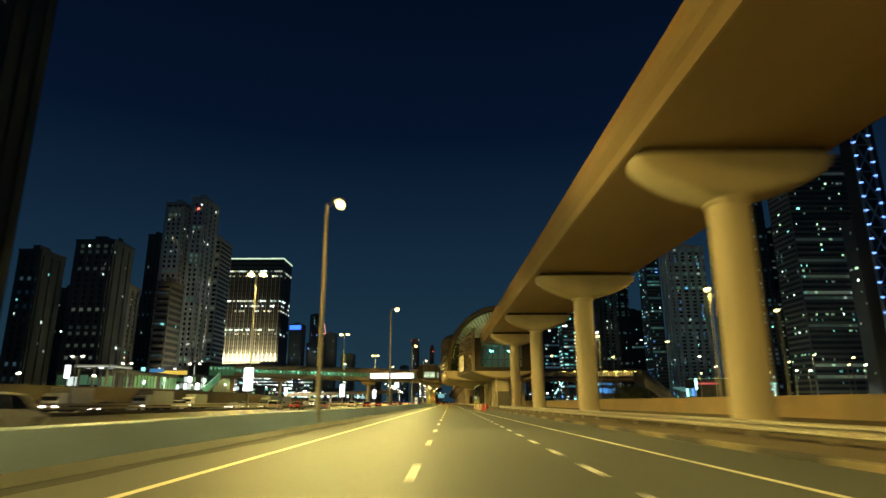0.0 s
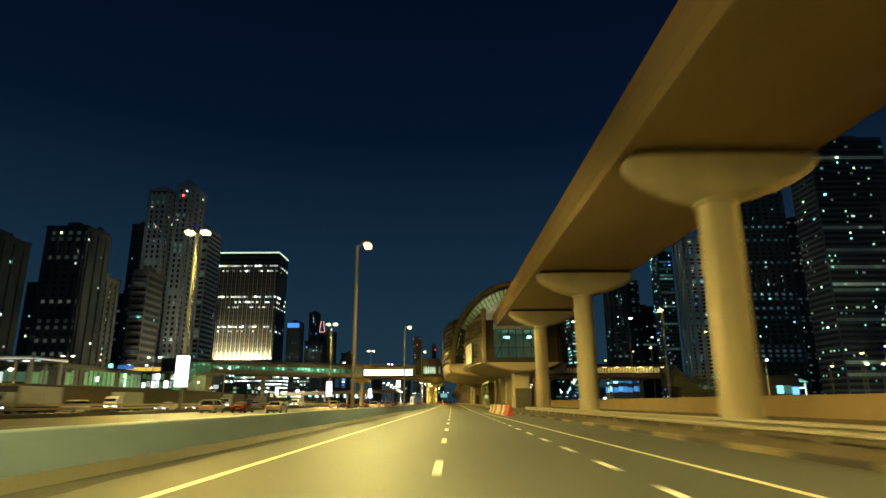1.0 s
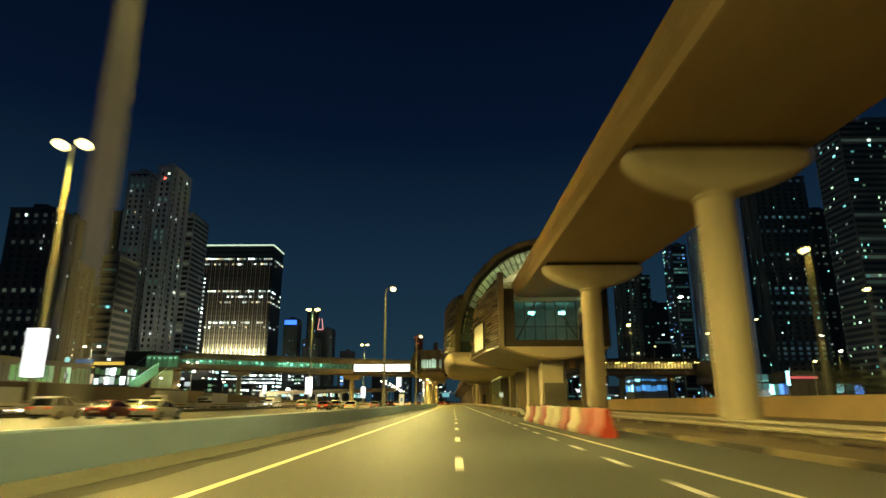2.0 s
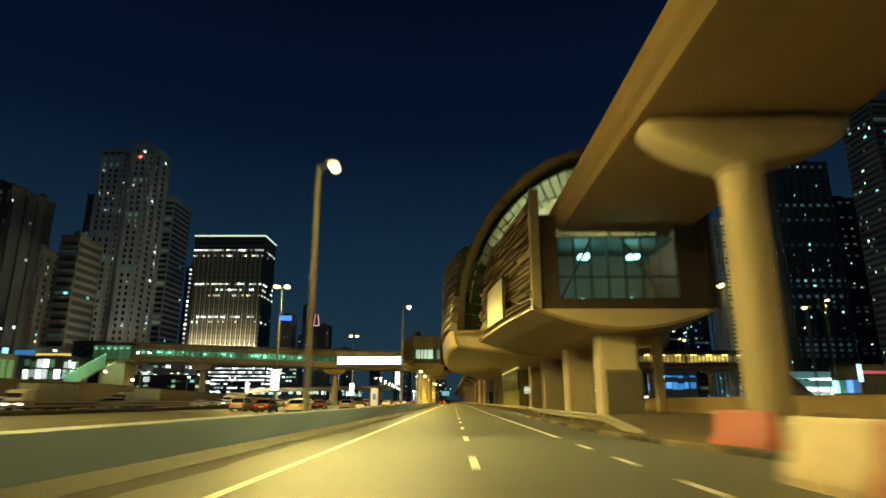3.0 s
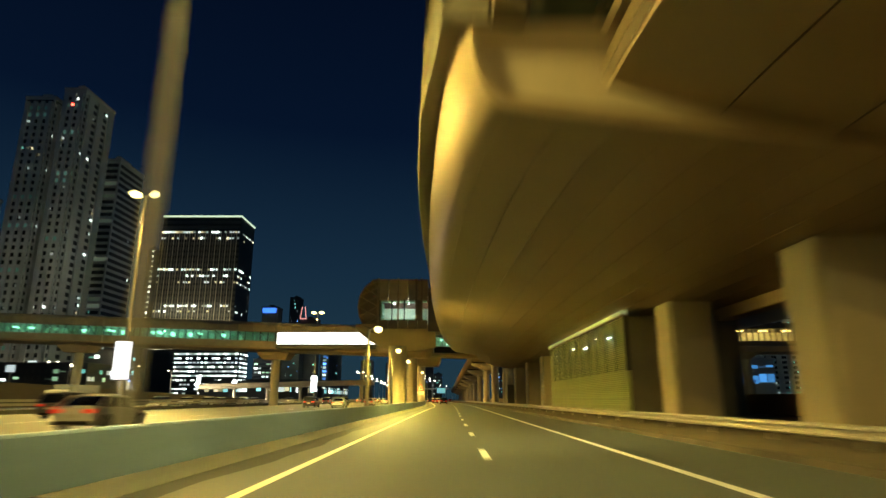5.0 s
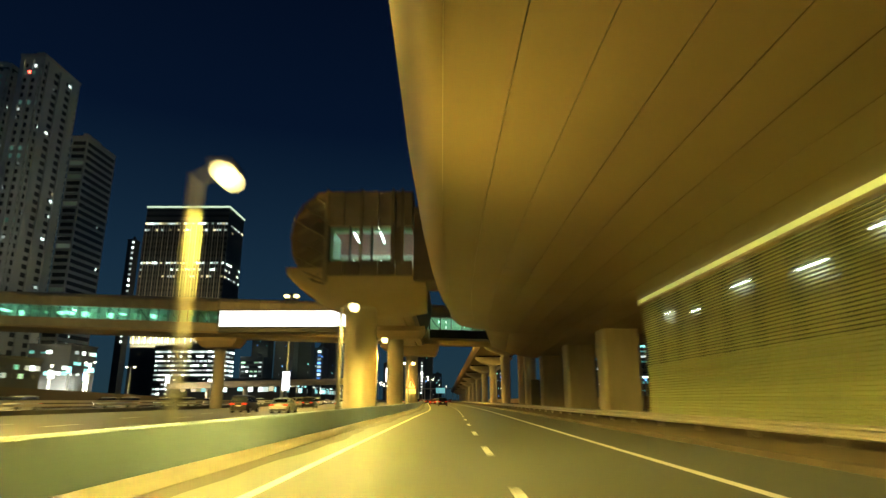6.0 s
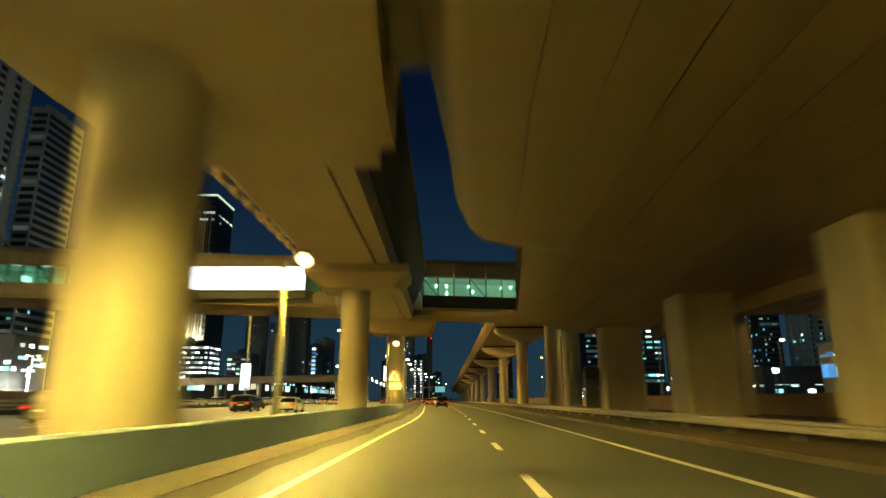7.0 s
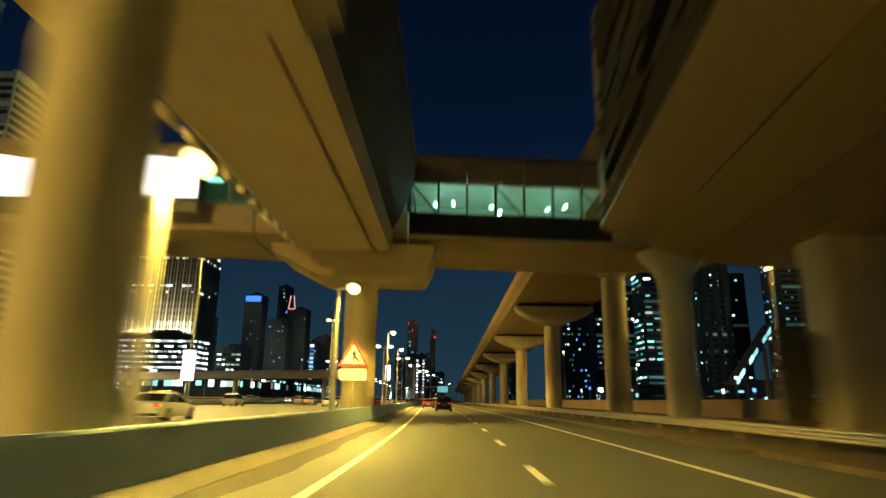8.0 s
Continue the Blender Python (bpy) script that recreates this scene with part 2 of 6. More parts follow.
ribbon(lambda y: LINE_L(y) - 0.09, lambda y: LINE_L(y) + 0.09, -40, 700, 0.006, 4).part("edge_line", YELLOW_LINE, road, "solid yellow edge line")
ribbon(lambda y: LINE_R(y) - 0.08, lambda y: LINE_R(y) + 0.08, -40, 101, 0.006, 4).part("edge_line", YELLOW_LINE, road, "solid yellow edge line")
ribbon(lambda y: LINE_B(y) - 0.1, lambda y: LINE_B(y) + 0.1, 117.6, 700, 0.006, 4).part("edge_line", WHITE_LINE, road, "solid pale edge line")


DASH_AT = bent([(-3, -13.0), (0, 11.5), (4, 43.7), (6, 60.2), (12, 109.1), (14, 125.0), (18, 156.7), (24, 204.6), (28, 236.0), (31, 258.0), (80, 645)])


def dash(line, y, length, parent, width):
    ribbon(lambda q: line(q) - width / 2, lambda q: line(q) + width / 2, y - length / 2, y + length / 2, 0.006, length).part("lane_dash", WHITE_LINE, parent)


for i in range(-3, 76):
    dash(LINE_A, DASH_AT(i), 2.4, road, 0.17)
for i in range(-6, 26):
    dash(LINE_B, DASH_AT(i / 2) + 0.25, 1.55, road, 0.17)
for lane in (-12.5, -16.2, -19.9, -23.6):
    for k in range(18):
        dash(lambda y, q=lane: q + (BARRIER_X(y) + 6) * 0.6, 24 + 14 * k, 3.0, highway, 0.16)
ribbon(lambda y: BARRIER_X(y) - 1.75, lambda y: BARRIER_X(y) - 1.6, -40, 700, 0.004, 6).part("edge_line", YELLOW_LINE, highway, "solid yellow edge line")

verge = Shape().loft([[(KERB_X(y) + 0.15, y, -0.05), (KERB_X(y) + 0.15, y, 0.125), (10.5, y, 0.12), (15.0, y, 0.24), (22.2, y, 0.24), (22.2, y, -0.05)] for y in steps(-60, 560, 8)], cap=True).part("verge", VERGE)
tagged(verge, "dusty raised verge behind the kerb", "verge", kind="structure")

# concrete barrier between the carriageways
barrier = thing("concrete_barrier", (BARRIER_X(0), 0, 0), "long grey concrete safety barrier between the carriageways", "barrier")
path = [(BARRIER_X(y), y) for y in steps(-60, 640, 5)]
Shape().sweep([(-0.42, -0.02), (-0.42, 0.08), (-0.2, 0.30), (-0.1, 0.80), (-0.07, 0.84), (0.05, 0.84), (0.085, 0.80), (0.26, 0.17)], path).part("barrier_wall", BARRIER, barrier)
Shape().sweep([(0.262, 0.166), (0.46, 0.075), (0.66, 0.012), (0.66, -0.01), (0.1, -0.01), (0.1, 0.166)], path).part("sloped_foot", TOE, barrier, "pale sloped concrete foot")
ribbon(lambda y: BARRIER_X(y) + 0.62, lambda y: BARRIER_X(y) + 1.25 + 0.12 * math.sin(y * 0.37) + 0.07 * math.sin(y * 1.3), -60, 640, 0.004, 1.5).part("gutter_dirt", GUTTER, road, "dark dirty gutter strip")

# central reserve of the main road, with rails
median = thing("median_barrier", (-38, 0, 0), "low steel and concrete median barrier of the main road", "barrier")
Shape().box(-39.3, -36.8, -60, 640, -0.05, 0.35).part("plinth", TOE, median)
for z in (0.75, 1.1):
    Shape().box(-38.15, -38.0, -60, 640, z - 0.12, z + 0.12).part("rail", STEEL, median)

# kerb stones, alternately painted
kerb = thing("kerb", (KERB_X(0), 0, 0), "kerb of worn dusty black and yellow stones", "kerb", kind="structure")
me_y = Shape().box(-0.14, 0.14, -0.49, 0.49, -0.02, 0.14, 0.035).part("kerb_stone", KERB_Y).data
me_d = Shape().box(-0.14, 0.14, -0.49, 0.49, -0.02, 0.14, 0.035).part("kerb_stone", KERB_D).data
me_k = Shape().box(-0.14, 0.14, -0.49, 0.49, -0.02, 0.14, 0.035).part("kerb_stone", KERB_K).data
for ob in [o for o in scene.objects if o.name.startswith("kerb_stone")]:
    bpy.data.objects.remove(ob)
for i in range(270):
    y = -8 + i * 1.0
    piece("kerb_stone", me_d if y > 158 else me_k if (i // 3) % 2 else me_y, kerb, (KERB_X(y), y, 0))
Shape().sweep([(-0.14, -0.02), (-0.14, 0.12), (0.14, 0.14), (0.14, -0.02)], [(KERB_X(y), y) for y in steps(263, 560, 6)]).part("far_kerb", KERB_D, kerb)

# two-rail guard rail in front of the piers
guard = thing("guard_rail", (10, 0, 0.2), "corrugated steel guard rail in front of the viaduct piers", "guard rail")
RAIL_X = bent([(-60, 9.9), (20, 9.8), (108, 9.9)])
RAIL_2 = bent([(115.5, 6.5), (119, 6.8), (125, 7.0), (140, 7.2), (150, 7.6), (157, 8.4), (165, 9.1), (180, 9.4), (220, 9.6), (300, 10.1), (420, 7.6), (560, 4)])
W = [(-0.02, -0.17), (-0.12, -0.125), (-0.12, -0.075), (-0.02, -0.035), (-0.02, 0.035), (-0.12, 0.075), (-0.12, 0.125), (-0.02, 0.17), (0.01, 0.16), (0.01, -0.16)]
Shape().sweep([(u * 1.3, 0.5 + w) for u, w in W], [(RAIL_X(y), y) for y in steps(-60, 108, 5)]).part("rail", STEEL, guard)
drop = lambda y: 0.5 - 0.42 * max(0.0, (123.5 - y) / 6.0)
Shape().loft([[(RAIL_2(y) + u * 1.3, y, drop(y) + w) for u, w in W] for y in [117.5, 118.5, 120, 121.5, 122.7, 123.5] + steps(126, 560, 5)], cap=True).part("rail", STEEL, guard, "corrugated rail with its end ramped into the ground")
me_post = Shape().box(-0.05, 0.05, -0.04, 0.04, 0, 0.55).part("post", STEEL).data
bpy.data.objects.remove(scene.objects["post"])
for i in range(95):
    y = -20 + i * 4
    if y < 108 or y > 123:
        piece("post", me_post, guard, ((RAIL_X if y < 108 else RAIL_2)(y) + 0.1, y, 0.12))

# sand-coloured wall behind the piers
bwall = tagged(Shape().box(22.0, 22.3, -60, 560, -0.05, 1.5, 0.03).part("wall_east", WALL_SAND), "low sand-coloured rendered boundary wall", "wall", kind="structure")
Shape().box(21.94, 22.36, -60, 560, 1.5, 1.58, 0.02).part("coping", WALL_SAND, bwall)

# ---- viaduct ----
CX = 14.7


# Near-black strip in place of the shade between pier cap and deck.
GAP_SHADE = paint("bearing_gap_shade", (0.03, 0.022, 0.015), 0.9, vary=0.3, scale=2, bump=0.0)


def soffit(y):
    return 14.95 - 0.0155 * (95 - y) if y < 95 else 14.05 + 0.0095 * y if y < 200 else 14.5 - 0.0242 * (y - 297)


def deck_bend(y):
    return CX + 0.3 if y < 200 else 14.4 - 0.009 * (y - 326)


def viaduct(y0, y1, piers, label):
    v = thing("viaduct", (CX, (y0 + y1) / 2, 0), label, "viaduct")
    prof = [(-5.15, 0.0), (-5.3, 0.03), (-5.55, 0.38), (-5.82, 0.6), (-5.98, 0.8), (-6.06, 1.05), (-5.98, 1.08), (-6.0, 1.3), (-6.12, 1.72), (-5.85, 1.78), (-5.75, 1.72), (-5.2, 0.9), (-4.6, 0.42),
            (4.6, 0.42), (5.2, 0.9), (5.75, 1.72), (5.85, 1.78), (6.12, 1.72), (6.0, 1.3), (5.98, 1.08), (6.06, 1.05), (5.98, 0.8), (5.82, 0.6), (5.55, 0.38), (5.3, 0.03), (5.15, 0.0)]
    edges = [y0] + list(piers) + [y1]
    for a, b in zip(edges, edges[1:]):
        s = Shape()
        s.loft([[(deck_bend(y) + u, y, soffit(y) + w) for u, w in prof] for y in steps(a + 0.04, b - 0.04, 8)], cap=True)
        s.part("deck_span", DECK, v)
    for y in piers:
        x, zs = deck_bend(y) - 0.3, soffit(y)
        cap = Shape()
        rings = []
        for k, (half, z, depth) in enumerate([(1.02, zs - 2.86, 1.02), (1.08, zs - 2.72, 1.08), (1.6, zs - 2.54, 1.2), (2.5, zs - 2.28, 1.3), (3.5, zs - 1.92, 1.35), (4.35, zs - 1.52, 1.3), (4.9, zs - 1.14, 1.25), (5.15, zs - 0.84, 1.2), (5.2, zs - 0.42, 1.2)]):
            n = 28
            ring = []
            for i in range(n):
                a = 2 * math.pi * i / n
                c, sn = math.cos(a), math.sin(a)
                e = 1.0 if k < 2 else 0.42
                ring.append((x + 0.3 * min(1, max(0, half - 1) / 3) + half * math.copysign(abs(c) ** e, c), y + depth * math.copysign(abs(sn) ** e, sn), z))
            rings.append(ring)
        cap.loft(rings, cap=True).part("pier_cap", CONCRETE_PIER, v, smooth=True)
        Shape().lathe(x, y, [(1.0, 0.1), (1.0, zs - 3.0), (1.14, zs - 2.9), (1.14, zs - 2.76), (0.9, zs - 2.72)], 32).part("pier", CONCRETE_PIER, v, smooth=True)
        Shape().lathe(x, y, [(1.5, 0.1), (1.5, 0.3), (1.02, 0.34)], 24).part("pier_base", CONCRETE_PIER, v, smooth=True)
        Shape().box(deck_bend(y) - 4.7, deck_bend(y) + 4.7, y - 0.55, y + 0.55, zs - 0.41, zs + 0.012).part("bearing_strip", GAP_SHADE, v, "dark strip in place of shade under the deck joint")
        for dx in (-3.2, 3.2):
            Shape().box(x + dx - 0.5, x + dx + 0.5, y - 0.45, y + 0.45, zs - 0.43, zs + 0.01).part("bearing", FRAME, v)
    return v


viaduct(-48, 146, [-36, -4, 29.3, 62.2, 94.8, 124.4], "beige concrete elevated railway viaduct on round piers")
viaduct(268, 640, [297, 326, 357, 388, 419, 450, 481, 512, 543, 574, 605], "beige concrete elevated railway viaduct running on beyond the station")

# ---- station ----
SX, Y0, YA, YB, Y1 = 14.1, 143.0, 171.0, 244.0, 271.0
station = thing("metro_station", (SX, (Y0 + Y1) / 2, 0), "elevated metro station with champagne shell roof and slatted sides", "station")
BOX_L = bent([(143, 6.75), (152, 5.45), (161, 4.6), (171, 3.95), (244, 3.95), (254, 4.9), (262, 5.75), (271, 6.7)])
BULGE_L = bent([(170.5, 0.75), (172, 0.25), (180, -0.35), (192, -0.78), (207, -0.92), (222, -0.62), (233, -0.05), (238, 0.55), (243.2, 1.25), (244.6, 3.9)])


def belly(x, half):
    return 6.65 + 1.65 * min(1.0, abs((x - SX) / half)) ** 2


# undersides of the two end boxes, in boards
for a, b in ((Y0, YA + 1), (YB - 1, Y1)):
    n = 8
    for i in range(n):
        s = Shape()
        rows = []
        for y in steps(a, b, 3):
            half = SX - BOX_L(y)
            us = [-1 + 2 * (i + k / 4 * 0.985) / n for k in range(5)]
            rows.append([(SX + u * half, y, belly(SX + u * half, half)) for u in us] + [(SX + u * half, y, belly(SX + u * half, half) + 0.25) for u in reversed(us)])
        s.loft(rows, cap=True).part("soffit_panel", SOFFIT, station, smooth=True)

# wide concourse body: rolled edge and panelled underside
ys = [170.5, 171.2, 173, 177, 183, 190, 198, 207, 216, 224, 231, 237, 241, 242.6, 243.3, 243.9, 244.6]


def hull(y, u):
    """Point of the underside: u from -1 (outer upper edge) to 1."""
    xl = BULGE_L(y)
    half = SX - xl
    k = max(0.0, (abs(u) - 0.80) / 0.20)
    x = SX + math.copysign(half * (min(abs(u), 0.80) / 0.80 * 0.925 + 0.075 * math.sin(k * math.pi / 2)), u)
    z = 6.65 + 0.95 * (min(abs(u), 0.8) / 0.8) ** 2 + (1.95 if abs(u) > 0.8 else 0) * (1 - math.cos(k * math.pi / 2))
    return (x, y, z)


cuts = [-1] + [-0.8 + 1.6 * i / 20 for i in range(21)] + [1]
for a, b in zip(cuts, cuts[1:]):
    s = Shape()
    n = 12 if a == -1 or b == 1 else 4
    d = 0.0006 if n == 4 else 0.0
    rows = [[hull(y, a + d + (b - a - 2 * d) * i / n) for i in range(n + 1)] for y in ys]
    rows = [r + [(x, y, z + 0.3) for x, y, z in reversed(r)] for r in rows]
    s.loft(rows, cap=True).part("soffit_panel" if n == 4 else "rolled_edge", SOFFIT, station, smooth=True)
# blunt front and back faces of the concourse body, and its top ledge
for y in (170.7, 244.5):
    s = Shape()
    low = [hull(y, -1 + 2 * i / 40) for i in range(41)]
    top = [(x, q, 9.75) for x, q, z in low]
    s.loft([[low[i], top[i]] for i in range(41)], closed=False)
    s.part("end_face", CLAD, station)
s = Shape()
s.loft([[(BULGE_L(y) + 0.02, y, 9.5), (BULGE_L(y) + 0.02, y, 9.8), (2 * SX - BULGE_L(y), y, 9.8), (2 * SX - BULGE_L(y), y, 9.5)] for y in ys], cap=True).part("concourse_floor", CLAD, station)

# shell roof: ribbed panels between two leaning arches
shell_half = bent([(171, 12.3), (178, 12.9), (190, 13.3), (207, 13.4), (225, 13.2), (244, 12.2)])


def shell_point(th, k, grow=0.0):
    """th: 0 at the west foot, pi at the east foot; k: 0 at the north arch, 1 at the south arch."""
    s_, c_ = max(0.0, math.sin(th)), math.cos(th)
    lean = 20.5 * s_ ** 1.25
    ya, yb = YA - lean, YB + lean
    y = ya + (yb - ya) * k
    yy = YA + (YB - YA) * k
    return (SX - (shell_half(yy) + grow) * c_, y, 9.75 + (14.6 + grow) * s_ ** 0.72)


TH = [math.pi * i / 44 for i in range(45)]
NB = 22
for j in range(NB):
    s = Shape()
    a, b = math.pi * j / NB, math.pi * (j + 1) / NB
    lo, hi = (a, b) if a < math.pi / 2 else (b, a)
    rows = []
    for k in [i / 24 for i in range(25)]:
        rows.append([shell_point(lo, k, -0.35), shell_point(lo, k, 0.75), shell_point(lo + (hi - lo) * 0.22, k, 0.8), shell_point(hi, k, -0.05), shell_point(hi, k, -0.4)])
    s.loft(rows, cap=True).part("roof_panel", FIN, station)
for k, lab in ((0.0, "rounded champagne arch rib"), (1.0, "rounded champagne arch rib")):
    s = Shape()
    d = -1 if k == 0 else 1
    rows = []
    for th in TH:
        x, y, z = shell_point(th, k, 0.0)
        c_, s_ = -math.cos(th), max(0.05, math.sin(th))
        rows.append([(x + 0.55 * c_, y + d * 1.1, z + 0.55 * s_), (x + 0.55 * c_, y - d * 0.3, z + 0.55 * s_), (x - 0.2 * c_, y - d * 0.3, z - 0.2 * s_), (x - 0.2 * c_, y + d * 0.9, z - 0.2 * s_)])
    s.loft(rows, cap=True).part("arch_rib", ARCH, station, lab, smooth=True)

# side wings: stacked overlapping fins that bulge out in plan
WING = bent([(164, 1.7), (166, 1.15), (170, 0.1), (175, -0.65), (182, -1.0), (190, -1.1), (199, -1.0), (208, -0.85), (220, -0.6), (234, 0.05), (244, 1.2), (250, 2.2)])
for sgn in (-1, 1):
    for j in range(10):
        z, ya, yb = 9.82 + j * 0.95, 170.3 - 0.5 * j, 244.6 + 0.5 * j
        rows = []
        for y in steps(ya, yb, 5):
            xo = SX - WING(y) - 0.04 * j
            rows.append([(SX + sgn * (xo + u), y, z + w) for u, w in ((-0.3, 0.0), (-0.05, 0.04), (0.0, 0.2), (-0.42, 0.93), (-1.1, 0.93), (-1.1, 0.0))])
        Shape().loft(rows, cap=True).part("side_fin", FIN, station)

# dark panes between the arch and the slatted box
PANE_DARK = paint("dark_green_glass", (0.03, 0.055, 0.04), 0.08, vary=0.3, scale=0.4, bump=0)
for j, (th0, th1) in enumerate(zip(TH, TH[1:22])):
    for side in (0, 1):
        f = (lambda q: q) if side == 0 else (lambda q: math.pi - q)
        s = Shape()
        rows = []
        for th in (th0 + 0.0008, th1 - 0.0008):
            p, q = shell_point(f(th), 0.0, -0.22), shell_point(f(th), 0.0, -3.0)
            rows.append([(p[0], p[1] + 0.3, p[2]), (q[0], q[1] + 0.5, q[2]), (q[0], q[1] + 0.54, q[2]), (p[0], p[1] + 0.34, p[2])])
        pane = s.loft(rows, cap=True).part("arch_pane", PANE_DARK if j < 6 else PANE, station)
        pane.visible_shadow = j < 6
        if j >= 6:
            p, q = shell_point(f(th0), 0.0, -0.22), shell_point(f(th0), 0.0, -3.0)
            Shape().bar((p[0], p[1] + 0.3, p[2]), (q[0], q[1] + 0.5, q[2]), 0.07, 5).part("arch_mullion", FRAME, station)

# lining under the shell, seen lit from inside
LINING = paint("pale_lining_board", (0.62, 0.62, 0.42), 0.6, vary=0.1, scale=0.6, bump=0.0)
for j in range(14):
    s = Shape()
    k0, k1 = j / 14 + 0.004, (j + 1) / 14 - 0.004
    s.loft([[shell_point(th, k0, -0.75), shell_point(th, k1, -0.75), shell_point(th, k1, -0.9), shell_point(th, k0, -0.9)] for th in TH[2:43]], cap=True).part("ceiling_board", LINING, station)


# slatted side walls of the end boxes
BACKING = paint("red_brown_backing", (0.085, 0.042, 0.022), 0.6, vary=0.2, scale=0.6, bump=0.0)

# Near-black copy for the far box and east fins, shade put into colour.
BACKING_SHADED = paint("shaded_backing", (0.016, 0.011, 0.008), 0.7, vary=0.2, scale=0.6, bump=0.0)


def side_top(y):
    d = (y - Y0) if y < 207 else (Y1 - y)
    return 18.2 - 0.052 * d


for sgn in (-1, 1):
    for a, b in ((Y0 + 0.8, YA + 0.5), (YB - 0.5, Y1 - 0.8)):
        w = Shape()
        w.loft([[(SX + sgn * (SX - BOX_L(y) - 0.45), y, 8.3), (SX + sgn * (SX - BOX_L(y) - 0.45), y, side_top(y) - 0.1), (SX + sgn * (SX - BOX_L(y) - 0.7), y, side_top(y) - 0.1), (SX + sgn * (SX - BOX_L(y) - 0.7), y, 8.3)] for y in steps(a, b, 3)], cap=True)
        w.part("side_wall", BACKING if a < 200 else BACKING_SHADED, station, "dark bronze backing wall")
        rnd = random.Random(5 + int(a))
        f = lambda y, o: SX + sgn * (SX - BOX_L(y) - 0.3 + o)
        run, screen = 3.9 if sgn < 0 else 9.0, Shape()
        for k in range(24):
            z = 8.45 + k * 0.40
            cuts = [a] + [q for q in steps(a + run * (0.2 + 0.37 * (k % 3)), b - 0.6, run)] + [b]
            for q0, q1 in zip(cuts, cuts[1:]):
                h, out = rnd.choice((0.08, 0.11, 0.15)), 0.32 if k < 2 else rnd.choice((0.02, 0.14, 0.3))
                if z > side_top((q0 + q1) / 2) - 0.5 or rnd.random() < 0.12:
                    continue
                sl = Shape() if sgn < 0 else screen
                sl.loft([[(f(y, -0.14), y, z + 0.06), (f(y, out), y, z), (f(y, out + 0.12), y, z + h), (f(y, -0.14), y, z + h)] for y in (q0 + 0.06, (q0 + q1) / 2, q1 - 0.06)], cap=True)
                if sgn < 0:
                    sl.part("slat", SLAT if a < 200 else BACKING_SHADED, station)
        if sgn > 0:
            screen.part("slat_screen", SLAT, station)
        e = a - 0.8 if a < 200 else b + 0.8
        fx = SX + sgn * (SX - BOX_L(Y0))
        Shape().box(min(fx - sgn * -0.05, fx - sgn * 0.75), max(fx - sgn * -0.05, fx - sgn * 0.75), min(e, e + (0.9 if a < 200 else -0.9)), max(e, e + (0.9 if a < 200 else -0.9)), 8.25, 18.35, 0.08).part("corner_fin", CLAD_MID if sgn < 0 else BACKING_SHADED, station)

